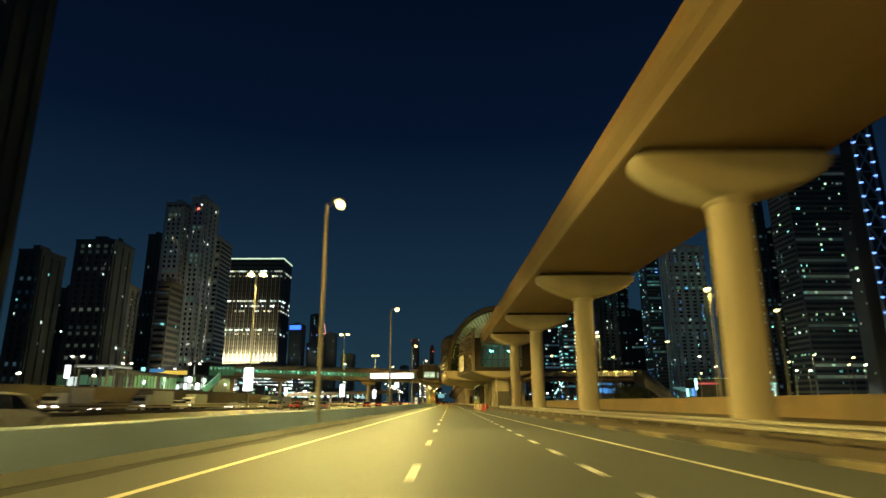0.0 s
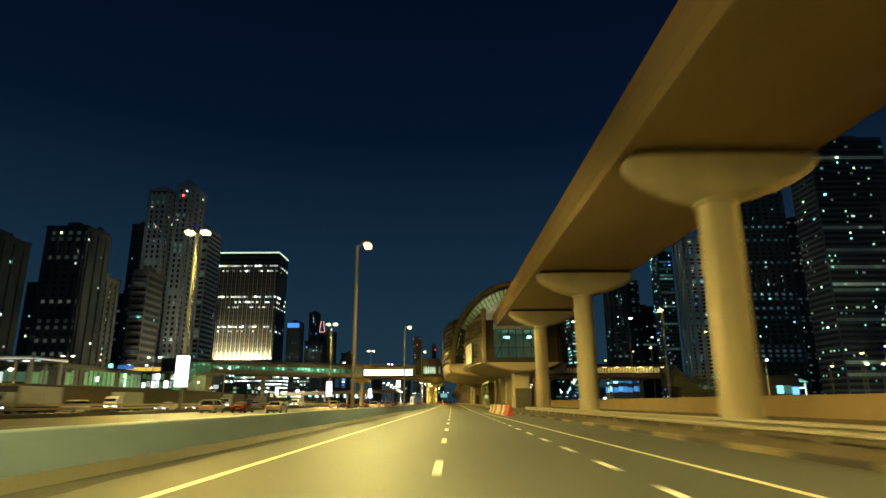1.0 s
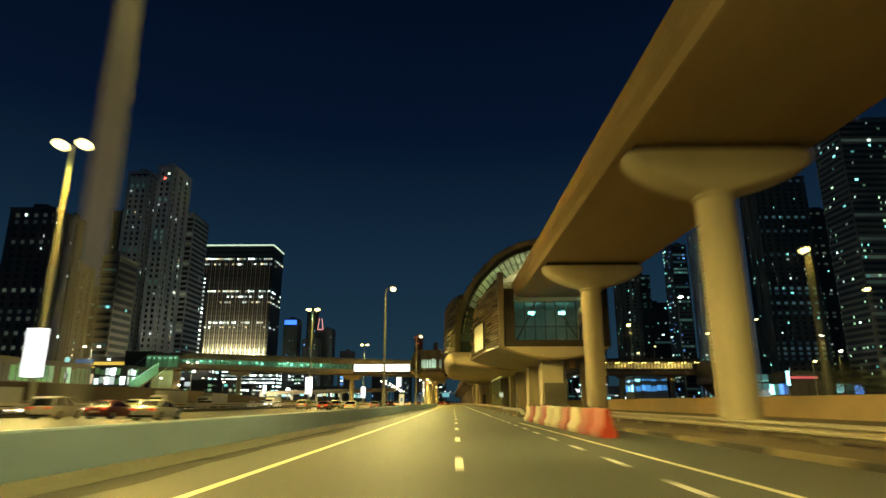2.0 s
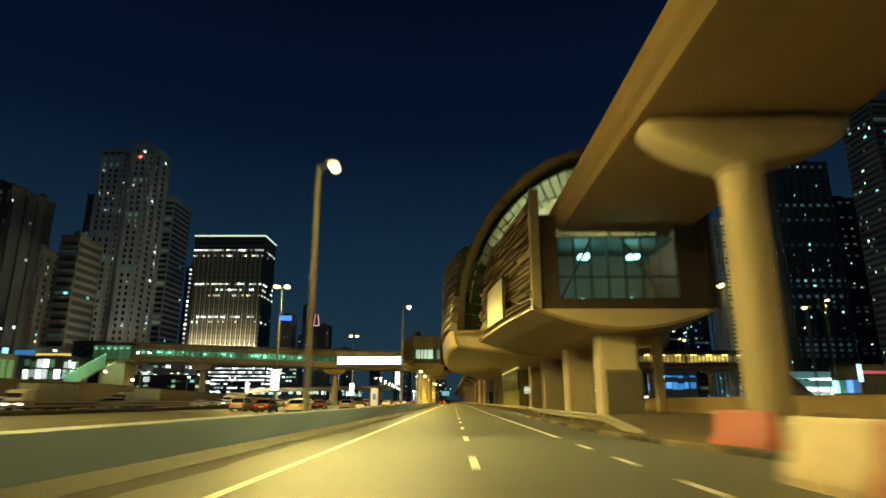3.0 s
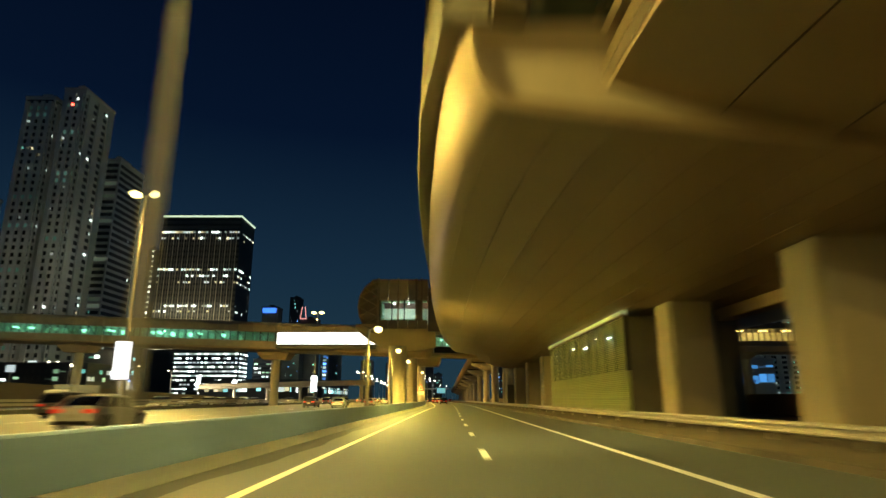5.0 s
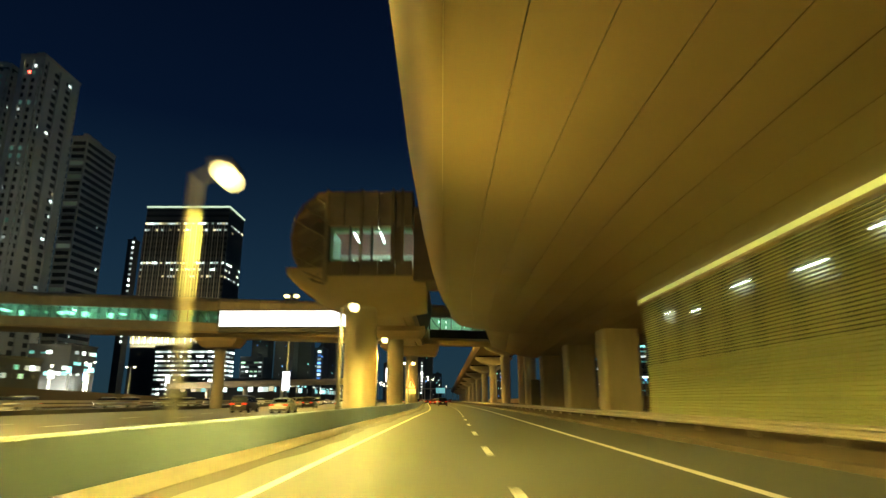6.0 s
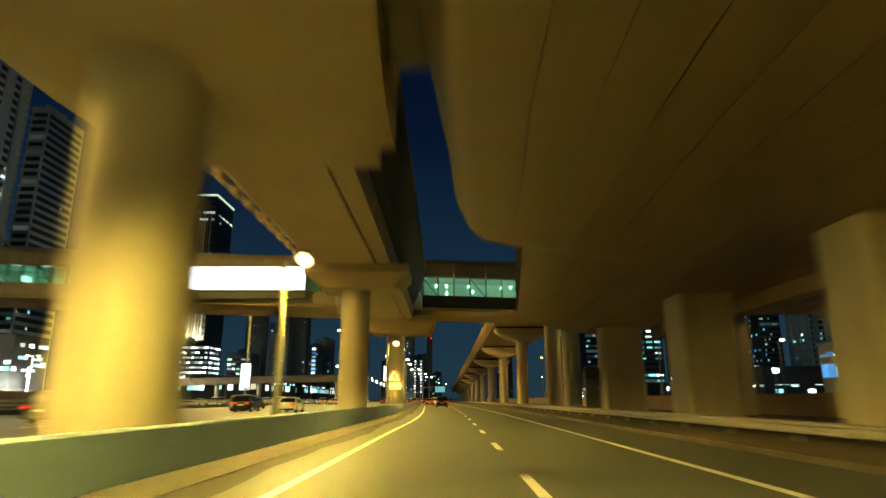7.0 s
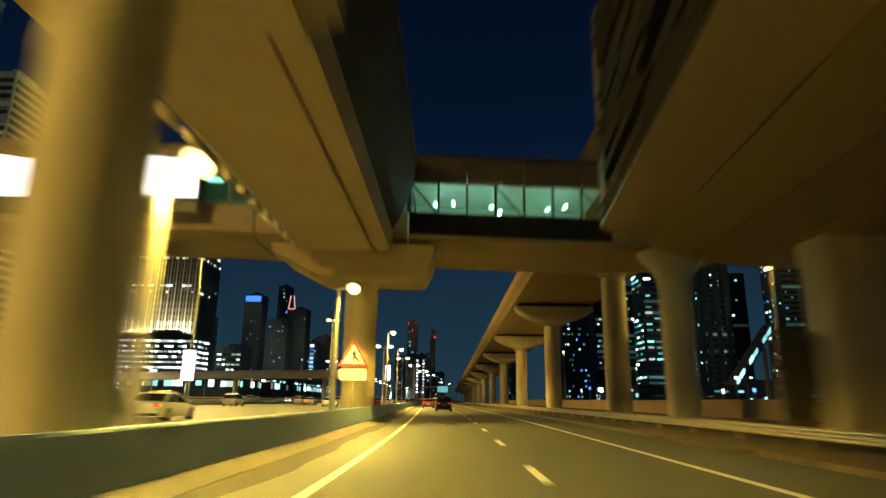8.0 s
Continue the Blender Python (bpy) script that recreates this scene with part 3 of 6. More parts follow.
# glazed front and back of the end boxes
ROOM_WALL = paint("grey_room_panel", (0.26, 0.28, 0.26), 0.6, vary=0.3, scale=0.7, bump=0.0)
FRONT_PANEL = paint("dark_bronze_panel", (0.055, 0.042, 0.026), 0.4, 0.2, vary=0.25, scale=0.7, bump=0.02)
for yf, d in ((Y0 + 0.5, 1), (Y1 - 0.5, -1)):
    lo, hi = 9.25, 14.35
    x0, x1 = 8.9, 18.6
    Shape().box(7.45, x0, min(yf, yf + d * 0.4), max(yf, yf + d * 0.4), 8.3, 16.2).part("front_wall", FRONT_PANEL, station, "dark bronze front panel")
    Shape().box(x1, 2 * SX - 7.45, min(yf, yf + d * 0.4), max(yf, yf + d * 0.4), 8.3, 16.2).part("front_wall", FRONT_PANEL, station, "dark bronze front panel")
    Shape().box(x0, x1, min(yf, yf + d * 0.4), max(yf, yf + d * 0.4), 8.3, lo).part("front_wall", FRONT_PANEL, station, "dark bronze front panel")
    s = Shape()
    us = [-1 + i / 8 for i in range(17)]
    half = SX - BOX_L(Y0)
    s.loft([[(SX + u * half * 0.995, yf - d * 0.3, belly(SX + u * half, half)) for u in us] + [(SX + u * half * 0.995, yf - d * 0.3, 8.34) for u in reversed(us)],
            [(SX + u * half * 0.995, yf, belly(SX + u * half, half)) for u in us] + [(SX + u * half * 0.995, yf, 8.34) for u in reversed(us)]], cap=True)
    s.part("belly_face", CLAD, station, "pale curved apron below the window")
    n = 7
    for i in range(n):
        a, b = x0 + (x1 - x0) * i / n, x0 + (x1 - x0) * (i + 1) / n
        for z0, z1 in ((lo, 11.0), (11.0, hi)):
            pane = Shape().box(a + 0.06, b - 0.06, yf + d * 0.18 - 0.02, yf + d * 0.18 + 0.02, z0 + 0.05, z1 - 0.05).part("pane", PANE, station)
            pane.visible_shadow = False
        Shape().box(a - 0.06, a + 0.06, yf + 0.02, yf + 0.34, lo, hi).part("mullion", FRAME, station)
    Shape().box(x0, x1, yf + 0.02, yf + 0.34, 10.95, 11.07).part("transom", FRAME, station)
    Shape().bar((x0 + 0.3, yf + d * 0.6, lo), (x0 + 3.0, yf + d * 0.6, hi), 0.1).part("brace", FRAME, station)
    Shape().bar((x0 + 5.5, yf + d * 0.6, hi), (x0 + 8.6, yf + d * 0.6, lo), 0.1).part("brace", FRAME, station)
    Shape().box(x0 - 0.3, x1 + 0.3, min(yf + d * 7.0, yf + d * 7.2), max(yf + d * 7.0, yf + d * 7.2), lo, hi + 0.2).part("back_wall", ROOM_WALL, station)
    Shape().box(x0 - 0.3, x1 + 0.3, min(yf + d * 0.5, yf + d * 7.0), max(yf + d * 0.5, yf + d * 7.0), lo - 0.3, lo - 0.05).part("room_floor", GREYBOX, station)
    Shape().box(x0 - 0.3, x1 + 0.3, min(yf + d * 0.5, yf + d * 7.0), max(yf + d * 0.5, yf + d * 7.0), hi + 0.02, hi + 0.2).part("room_ceiling", ROOM_WALL, station)
    for x in (11.6, 15.8):
        Shape().box(x - 0.45, x + 0.45, min(yf + d * 2.0, yf + d * 2.6), max(yf + d * 2.0, yf + d * 2.6), 13.0, 13.35, 0.03).part("ceiling_lamp", TEAL_LAMP, station, "bright teal-white ceiling lamp")

# poster on the slatted side
POSTER_INK = paint("faded_poster_ink", (0.52, 0.46, 0.27), 0.6, vary=0.2, bump=0)
poster = thing("poster", (4.3, 156.5, 8.8), "large blank pale yellow poster on the slatted wall", "poster")
s = Shape()
f = lambda y: BOX_L(y) - 0.25
s.loft([[(f(y), y, 8.9), (f(y), y, 12.75), (f(y) + 0.12, y, 12.75), (f(y) + 0.12, y, 8.9)] for y in steps(152.2, 161.2, 3)], cap=True).part("sheet", POSTER, poster)
for row in range(9):
    for q0, q1 in ((153.4, 155.4), (155.7, 157.2), (157.5, 159.6)):
        z = 9.6 + row * 0.32
        if (row * 7 + int(q0)) % 4:
            Shape().loft([[(f(y) - 0.02, y, z), (f(y) - 0.02, y, z + 0.1), (f(y) - 0.004, y, z + 0.1), (f(y) - 0.004, y, z)] for y in (q0, q1)], cap=True).part("text_bar", POSTER_INK, poster)
s = Shape()
s.loft([[(f(152.1) - 0.05, 152.0 + q, 8.8), (f(152.1) - 0.05, 152.0 + q, 12.85), (f(152.1) + 0.2, 152.0 + q, 12.85), (f(152.1) + 0.2, 152.0 + q, 8.8)] for q in (0, 0.14)], cap=True).part("edge", FRAME, poster)

# columns under the station
for y, wide in ((147.6, 1.6), (162.6, 1.45), (179.0, 1.45), (193.2, 1.3), (237.5, 1.45), (251.7, 1.45), (266.75, 1.6)):
    x = 14.2
    c = Shape()
    deep = 1.25 if y < 260 else 0.9
    c.box(x - wide, x + wide, y - deep, y + deep, 0.1, 7.5, 0.2)
    c.part("column", CONCRETE_PIER, station)
Shape().box(17.2, 18.2, 150, 268, 6.0, 6.9, 0.1).part("edge_beam", CONCRETE, station)
for y in (154, 170, 186, 228, 244, 259):
    Shape().box(19.6, 20.4, y - 0.4, y + 0.4, 0.1, 7.3, 0.08).part("rear_post", CONCRETE_PIER, station)
for y, x0, x1, d0, d1 in ((147.6, 12.95, 15.95, -1.62, -1.26), (266.75, 11.4, 12.58, 0.5, 0.86)):
    Shape().box(x0 + 0.05, x1 - 0.05, y + d0 + 0.14, y + d1 - 0.01, 0.1, 3.75, 0.04).part("pier_lining", GREYBOX, station, "grey ribbed lining at the pier foot")
    for i in range(18):
        Shape().box(x0, x1, y + d0, y + d1, 0.25 + i * 0.19, 0.35 + i * 0.19, 0.02).part("lining_rib", GREYBOX, station)

# street-level entrance hall with louvres
hall = thing("entrance_hall", (13, 208, 0.1), "street-level station entrance hall with metal louvres over panels", "entrance hall")
HX, HA, HB = 11.35, 195.5, 222.3
Shape().box(HX + 0.25, 18.5, HA, HB, 0.1, 6.3).part("hall_body", GREYBOX, hall)
n = 11
for i in range(n):
    a, b = HA + (HB - HA) * i / n, HA + (HB - HA) * (i + 1) / n
    Shape().box(HX + 0.08, HX + 0.24, a + 0.03, b - 0.03, 0.15, 2.95, 0.02).part("wall_panel", LOUVRE, hall, "yellow-green metal sheet")
    Shape().box(HX - 0.02, HX + 0.24, a - 0.06, a + 0.06, 2.95, 6.3).part("mullion", FRAME, hall)
for k in range(48):
    z = 0.35 + k * 0.124
    s = Shape().add([(HX - 0.06, HA, z), (HX - 0.06, HB, z), (HX + 0.05, HB, z + 0.085), (HX + 0.05, HA, z + 0.085), (HX - 0.05, HA, z - 0.02), (HX - 0.05, HB, z - 0.02), (HX + 0.06, HB, z + 0.065), (HX + 0.06, HA, z + 0.065)],
                    [(0, 1, 2, 3), (4, 7, 6, 5), (0, 4, 5, 1), (3, 2, 6, 7), (0, 3, 7, 4), (1, 5, 6, 2)])
    s.part("louvre_blade", LOUVRE, hall)
Shape().box(HX - 0.15, HX + 0.3, HA, HB, 6.3, 6.42, 0.02).part("head_beam", CLAD, hall)
STRIP = glow("soffit_strip_light", (0.74, 0.92, 0.42), 0.17)
Shape().box(HX - 0.12, HX + 0.25, HA, HB, 6.43, 6.66).part("strip_light", STRIP, hall, "glowing yellow-green clerestory strip")
for y, z in ((199.5, 5.3), (203, 5.6), (206.5, 5.2), (211, 5.5), (215, 5.1), (218.5, 5.4)):
    Shape().box(HX + 0.2, HX + 0.27, y, y + 1.0, z, z + 0.06).part("tube_lamp", TUBE, hall)

# hall lamps inside the station, seen through the open sides
for y, z, w in ((158.0, 20.0, 520), (168.0, 18.5, 1200), (207.0, 19.0, 500), (254.0, 19.0, 300)):
    hl = bpy.data.lights.new("hall_light", "POINT")
    hl.energy, hl.color, hl.shadow_soft_size = w, (0.95, 1.0, 0.60), 0.5
    new("hall_light", hl).location = (13.0, y, z)

# ---- elevated walkway: pod, deck, footbridge ----
GREEN_GLASS = glass("green_glass", (0.55, 0.95, 0.78))


def round_pier(parent, x, y, r, ztop):
    Shape().lathe(x, y, [(r * 1.02, 0.0), (r, 0.3), (r, ztop - 0.15), (r * 1.06, ztop - 0.1), (r * 1.06, ztop)], 32).part("pier", CONCRETE_PIER, parent, smooth=True)


def boat_cap(parent, x0, x1, y0, y1, zt, zb, slant=1.6, west=1.0):
    """Pier head with slanting ends and rounded lower edges."""
    s = Shape()
    rows = []
    for z, e in ((zb, slant), (zb + 0.12, slant * 0.86), (zb + (zt - zb) * 0.5, slant * 0.35), (zt - 0.5, 0.06), (zt, 0.0)):
        xw = x0 + e * west
        rows.append([(xw, y0 + e * 0.5, z), (x1 - e * 0.7, y0 + e * 0.5, z), (x1 - e * 0.45, y0 + e * 0.8, z), (x1 - e * 0.45, y1 - e * 0.8, z), (x1 - e * 0.7, y1 - e * 0.5, z), (xw, y1 - e * 0.5, z), (xw - e * 0.3, y1 - e * 0.8, z), (xw - e * 0.3, y0 + e * 0.8, z)])
    s.loft(rows, cap=True).part("pier_head", CONCRETE, parent, smooth=True)


POD_SHEET = paint("dusty_pod_cladding", (0.33, 0.28, 0.195), 0.55, 0.25, vary=0.3, scale=0.9, bump=0.03, per_piece=0.14)
POD_CEILING = paint("dull_red_ceiling", (0.30, 0.12, 0.10), 0.7, vary=0.15, scale=1, bump=0)
pod = thing("walkway_pod", (-5.6, 232, 0), "rounded metal-clad walkway pod with lit windows on a concrete pier", "walkway")
round_pier(pod, -5.4, 229.9, 1.08, 7.35)
# boat-shaped concrete hull under the pod
hull_low = bent([(-10.2, 9.15), (-9.4, 8.45), (-8.2, 7.75), (-6.8, 7.2), (-5.4, 6.98), (-4.0, 6.98), (-2.6, 7.12), (-1.4, 7.32), (-0.9, 7.42)])
rows = []
for x in (-10.2, -9.8, -9.4, -8.8, -8.2, -7.5, -6.8, -6.1, -5.4, -4.7, -4.0, -3.3, -2.6, -2.0, -1.4, -0.95):
    zb, sag = hull_low(x), 9.75 - hull_low(x)
    front = 227.75 + 0.35 * max(0.0, x + 2.6)
    sect = [(front, 9.75)] + [(front + 3.2 * (1 - math.cos(q * math.pi / 16)), 9.55 - (sag - 0.2) * math.sin(q * math.pi / 16)) for q in range(9)] + [(232.6, zb), (233.4, zb + 0.08), (233.7, zb + 0.3 * sag), (233.8, 9.75)]
    rows.append([(x, y, z) for y, z in sect])
Shape().loft(rows, cap=True).part("pod_hull", CONCRETE, pod, "pale boat-shaped concrete hull", smooth=True)
PY0, PY1 = 227.4, 238.0
# round-nosed body: ribs of cladding
outline = []
for i in range(17):
    a = math.pi / 2 + math.pi * i / 16
    outline.append((-7.6 + 2.45 * math.cos(a), 11.85 + 3.2 * math.sin(a)))
outline += [(-1.8, 8.65), (-1.8, 15.05)]
for y0, y1 in ((PY0 + 0.05, PY0 + 0.45),):
    for q in range(5):
        xa, xb = -7.55 + q * 1.15, -7.55 + (q + 1) * 1.15 - 0.05
        Shape().box(xa, xb, y0, y1, 12.5, 15.0, 0.04).part("cladding_sheet", POD_SHEET, pod)
        Shape().box(xa, xb, y0 + 0.05, y1, 9.2, 10.15, 0.03).part("cladding_sheet", CLAD_DARK, pod)
    for x in (-7.55, -5.25, -3.15, -2.5):
        Shape().box(x - 0.1, x + 0.1, y0 - 0.18, y0, 9.95, 15.1).part("stanchion", CLAD_MID, pod)
    Shape().box(-3.05, -2.55, y0, y1, 10.15, 12.5, 0.03).part("pillar", CLAD_DARK, pod)
    Shape().box(-7.75, -7.45, y0, y1, 8.75, 15.0, 0.03).part("pillar", CLAD_MID, pod)
    for x in (-7.4, -6.0, -4.55, -3.12):
        Shape().box(x - 0.06, x + 0.06, y0 + 0.05, y1, 10.15, 12.5).part("mullion", FRAME, pod)
    for xa, xb in ((-7.35, -6.05), (-5.95, -4.6), (-4.5, -3.15), (-2.5, -1.85)):
        p = Shape().box(xa, xb, y0 + 0.2, y0 + 0.24, 10.2, 12.45).part("pane", PANE, pod)
        p.visible_shadow = False
for i in range(9):
    y = PY0 + 0.5 + i * (PY1 - PY0 - 0.6) / 8
    Shape().loft([[(x, y + q, z) for x, z in outline[:17]] + [(x * 0.985 - 0.1, y + q, z * 0.985 + 0.18) for x, z in reversed(outline[:17])] for q in (0, 0.28)], cap=True).part("nose_rib", POD_SHEET, pod)
s = Shape()
s.loft([[(x * 0.98 - 0.13, y, z * 0.975 + 0.3) for x, z in outline[:17]] + [(x * 0.97 - 0.2, y, z * 0.96 + 0.47) for x, z in reversed(outline[:17])] for y in (PY0 + 0.5, PY1)], cap=True)
s.part("nose_skin", CLAD_DARK, pod, "dark curved metal nose")
for i in range(0, 16, 2):
    (xa, za), (xb, zb) = outline[i], outline[i + 2]
    xc = -7.7
    for p, q in (((xa, za), (xc, zb)), ((xb, zb), (xc, za))):
        Shape().bar((p[0], PY0 + 0.42, p[1]), (q[0], PY0 + 0.42, q[1]), 0.07, 5).part("lattice_bar", CLAD_MID, pod)
Shape().add([(x, PY0 + 0.62, z) for x, z in outline[:17]] + [(x, PY0 + 0.7, z) for x, z in outline[:17]], [tuple(range(17)), tuple(range(33, 16, -1))] + [(i, i + 1, i + 18, i + 17) for i in range(16)] + [(16, 0, 17, 33)]).part("nose_panel", CLAD_DARK, pod)
Shape().box(-8.4, -1.8, PY0 + 0.4, PY1, 14.75, 15.05, 0.05).part("roof", CLAD_DARK, pod)
Shape().box(-8.4, -1.8, 230.5, PY1, 8.75, 9.9, 0.05).part("floor_slab", CONCRETE, pod)
Shape().box(-8.4, -1.8, PY1 - 0.2, PY1, 9.9, 14.75).part("back_wall", INTERIOR, pod)
Shape().box(-8.3, -1.9, PY0 + 0.6, PY1 - 0.3, 13.0, 13.12).part("pod_ceiling", POD_CEILING, pod)
Shape().box(-5.5, -4.95, 230.2, 230.9, 12.94, 12.99).part("ceiling_panel", INTERIOR, pod, "pale ceiling panel")
for x in (-6.2, -4.3):
    for y in (229.2, 230.8, 232.4):
        Shape().box(x - 0.06, x + 0.06, y, y + 0.85, 12.9, 12.98).part("tube_lamp", TUBE, pod, "white ceiling tube lamp")
pl = bpy.data.lights.new("pod_light", "POINT")
pl.energy, pl.color, pl.shadow_soft_size = 330, (0.75, 1.0, 0.8), 0.1
new("pod_light", pl).location = (-5.2, 236.6, 10.6)
REVEAL = paint("pale_green_reveal", (0.45, 0.72, 0.58), 0.5, vary=0.1, bump=0)
Shape().box(-7.4, -1.9, PY0 + 0.5, PY0 + 1.3, 12.36, 12.52).part("window_reveal", REVEAL, pod)
Shape().box(-7.4, -1.9, PY0 + 0.5, PY0 + 0.9, 10.1, 10.34).part("window_reveal", REVEAL, pod)
Shape().box(-7.35, -7.2, PY0 + 0.5, PY0 + 3.5, 10.2, 12.4).part("window_reveal", REVEAL, pod)

link = thing("link_bridge", (0.5, 233, 9), "short dark covered link between station and walkway", "walkway")
Shape().box(-1.78, 3.0, 227.9, 232.0, 8.9, 9.9, 0.06).part("link_floor", CLAD_DARK, link)
Shape().box(-1.78, 3.0, 227.9, 228.2, 9.9, 13.6, 0.04).part("link_wall", CLAD_DARK, link)
Shape().box(-1.78, 3.0, 231.7, 232.0, 9.9, 13.6, 0.04).part("link_wall", CLAD_DARK, link)
Shape().box(-1.78, 3.0, 227.8, 232.1, 13.62, 14.0, 0.06).part("link_roof", CLAD_DARK, link)

walkway = thing("covered_walkway", (-5.2, 258, 0), "covered walkway on round concrete piers above the barrier", "walkway")
WX0, WX1 = -7.75, -2.8
s = Shape()
prof = [(WX0 + 0.5, 8.95), (WX1 - 0.95, 8.95), (WX1 - 0.9, 9.12), (WX1 - 0.7, 9.12), (WX1 - 0.65, 8.9), (WX1, 8.98), (WX1, 10.35), (WX0, 10.35), (WX0, 9.3)]
s.loft([[(x, y, z) for x, z in prof] for y in (238.05, 256.0)], cap=True)
s.part("deck", CONCRETE, walkway)
s = Shape()
s.loft([[(x, y, z) for x, z in prof] for y in (256.1, 279.0)], cap=True)
s.part("deck", CONCRETE, walkway)
TINTED = paint("tinted_side_glass", (0.016, 0.014, 0.011), 0.75, vary=0.3, scale=0.5, bump=0.02, fine=4)
lean = [(WX1 - 0.05, 10.36), (WX1 + 0.35, 11.0), (WX1 + 0.85, 12.3), (WX1 + 1.15, 13.4), (WX1 + 1.25, 14.2)]
for i in range(15):
    y = 238.1 + i * 2.73
    Shape().loft([[(x, q, z) for x, z in lean] + [(x - 0.14, q, z) for x, z in reversed(lean)] for q in (y, y + 2.69)], cap=True).part("side_sheet", TINTED, walkway, "dark tinted side panel")
for x in (WX0 + 0.12,):
    Shape().box(x - 0.1, x + 0.1, 238.1, 279.0, 10.36, 11.5, 0.03).part("parapet", CLAD_DARK, walkway)
    for i in range(13):
        y = 238.6 + i * 3.3
        Shape().box(x - 0.09, x + 0.09, y - 0.09, y + 0.09, 11.5, 13.4).part("mullion", FRAME, walkway)
    p = Shape().box(x - 0.02, x + 0.02, 238.2, 279.0, 11.52, 13.4).part("pane", GREEN_GLASS, walkway)
    p.visible_shadow = False
s = Shape()
s.loft([[(WX0 - 0.1, y, 13.42), (WX0 + 1.2, y, 14.3), (WX1 + 0.5, y, 14.7), (WX1 + 1.3, y, 14.3), (WX1 + 1.2, y, 14.15), (WX1, y, 14.1), (WX0, y, 13.3)] for y in (238.1, 279.0)], cap=True)
s.part("roof", CLAD_DARK, walkway)
for i in range(24):
    y = 239.4 + i * 1.65
    Shape().box(WX0 - 0.28, WX0 - 0.005, y, y + 0.9, 9.0, 9.32, 0.04).part("edge_bracket", CLAD, walkway)
round_pier(walkway, -5.05, 255.3, 0.87, 7.75)
boat_cap(walkway, -7.9, -1.8, 253.2, 257.4, 8.93, 7.65, 1.2)
round_pier(walkway, -4.65, 281.2, 0.93, 7.7)
boat_cap(walkway, -9.2, -0.5, 278.0, 283.4, 9.3, 7.65, 1.2, 2.3)

footbridge = thing("footbridge", (-40, 284, 0), "long glazed footbridge with green-lit windows over the main road", "footbridge")
FY0, FY1 = 279.2, 286.2


def up(s):
    """The bridge climbs gently to the west."""
    s.v = [(x, y, z + (0.036 if x < -34 else 0.031) * (-34 - x)) for x, y, z in s.v]
    return s


def bridge_run(x0, x1, window, skin):
    s = Shape()
    prof = [(FY0 + 1.2, 10.6), (FY1 - 1.2, 10.6), (FY1, 10.95), (FY1, 11.25), (FY1 - 0.2, 11.3), (FY0 + 0.2, 11.3), (FY0, 11.25), (FY0, 10.95)]
    s.loft([[(x, y, z) for y, z in prof] for x in (x0, x1)], cap=True)
    up(s).part("bridge_deck", CONCRETE, footbridge)
    n = max(2, round((x1 - x0) / 1.55))
    at = lambda i: x0 + (x1 - x0) * i / n
    for y in (FY0 + 0.12, FY1 - 0.12):
        up(Shape().box(x0, x1, y - 0.09, y + 0.09, 11.3, 12.55, 0.03)).part("parapet", skin if x0 < -5 else TINTED, footbridge)
    y = FY0 + 0.12
    for i in range(n + 1):
        up(Shape().box(at(i) - 0.06, at(i) + 0.06, y - 0.08, y + 0.08, 12.55, 14.35)).part("mullion", FRAME, footbridge)
    for i in range(n):
        p = up(Shape().box(at(i) + 0.07, at(i + 1) - 0.07, y - 0.02, y + 0.02, 12.6, 14.3)).part("pane", window, footbridge)
        p.visible_shadow = False
        if i % 3 == 0:
            up(Shape().bar((at(i) + 0.1, y + 0.15, 14.3), (at(i + 1) - 0.1, y + 0.15, 12.6), 0.05)).part("brace", FRAME, footbridge)
    # upright roof fascia in sheets, with a rounded roof behind it
    for i in range(0, n, 2):
        e = min(n, i + 2)
        side = [(FY0 + 0.02, 14.36), (FY0 - 0.12, 14.5), (FY0 - 0.12, 15.7), (FY0 + 0.15, 16.15), (FY0 + 0.7, 16.4), (FY0 + 0.7, 16.25), (FY0 + 0.2, 15.7), (FY0 + 0.2, 14.36)]
        up(Shape().loft([[(x, q, z) for q, z in side] for x in (at(i) + 0.03, at(e) - 0.03)], cap=True)).part("roof_sheet", skin, footbridge)
    arc = [(FY0 + 0.7 + (FY1 - FY0 - 0.55) * i / 8, 16.25 + 0.45 * math.sin(math.pi * i / 8) ** 0.8) for i in range(9)]
    up(Shape().loft([[(x, q, z) for q, z in arc] + [(x, q, z - 0.15) for q, z in reversed(arc)] for x in (x0, x1)], cap=True)).part("bridge_roof", skin, footbridge)
    up(Shape().box(x0, x1, FY0 + 0.25, FY1 - 0.2, 14.9, 15.05)).part("bridge_ceiling", INTERIOR, footbridge)
    up(Shape().box(x0, x1, FY1 - 0.75, FY1 - 0.6, 11.3, 14.9)).part("inner_wall", INTERIOR, footbridge)


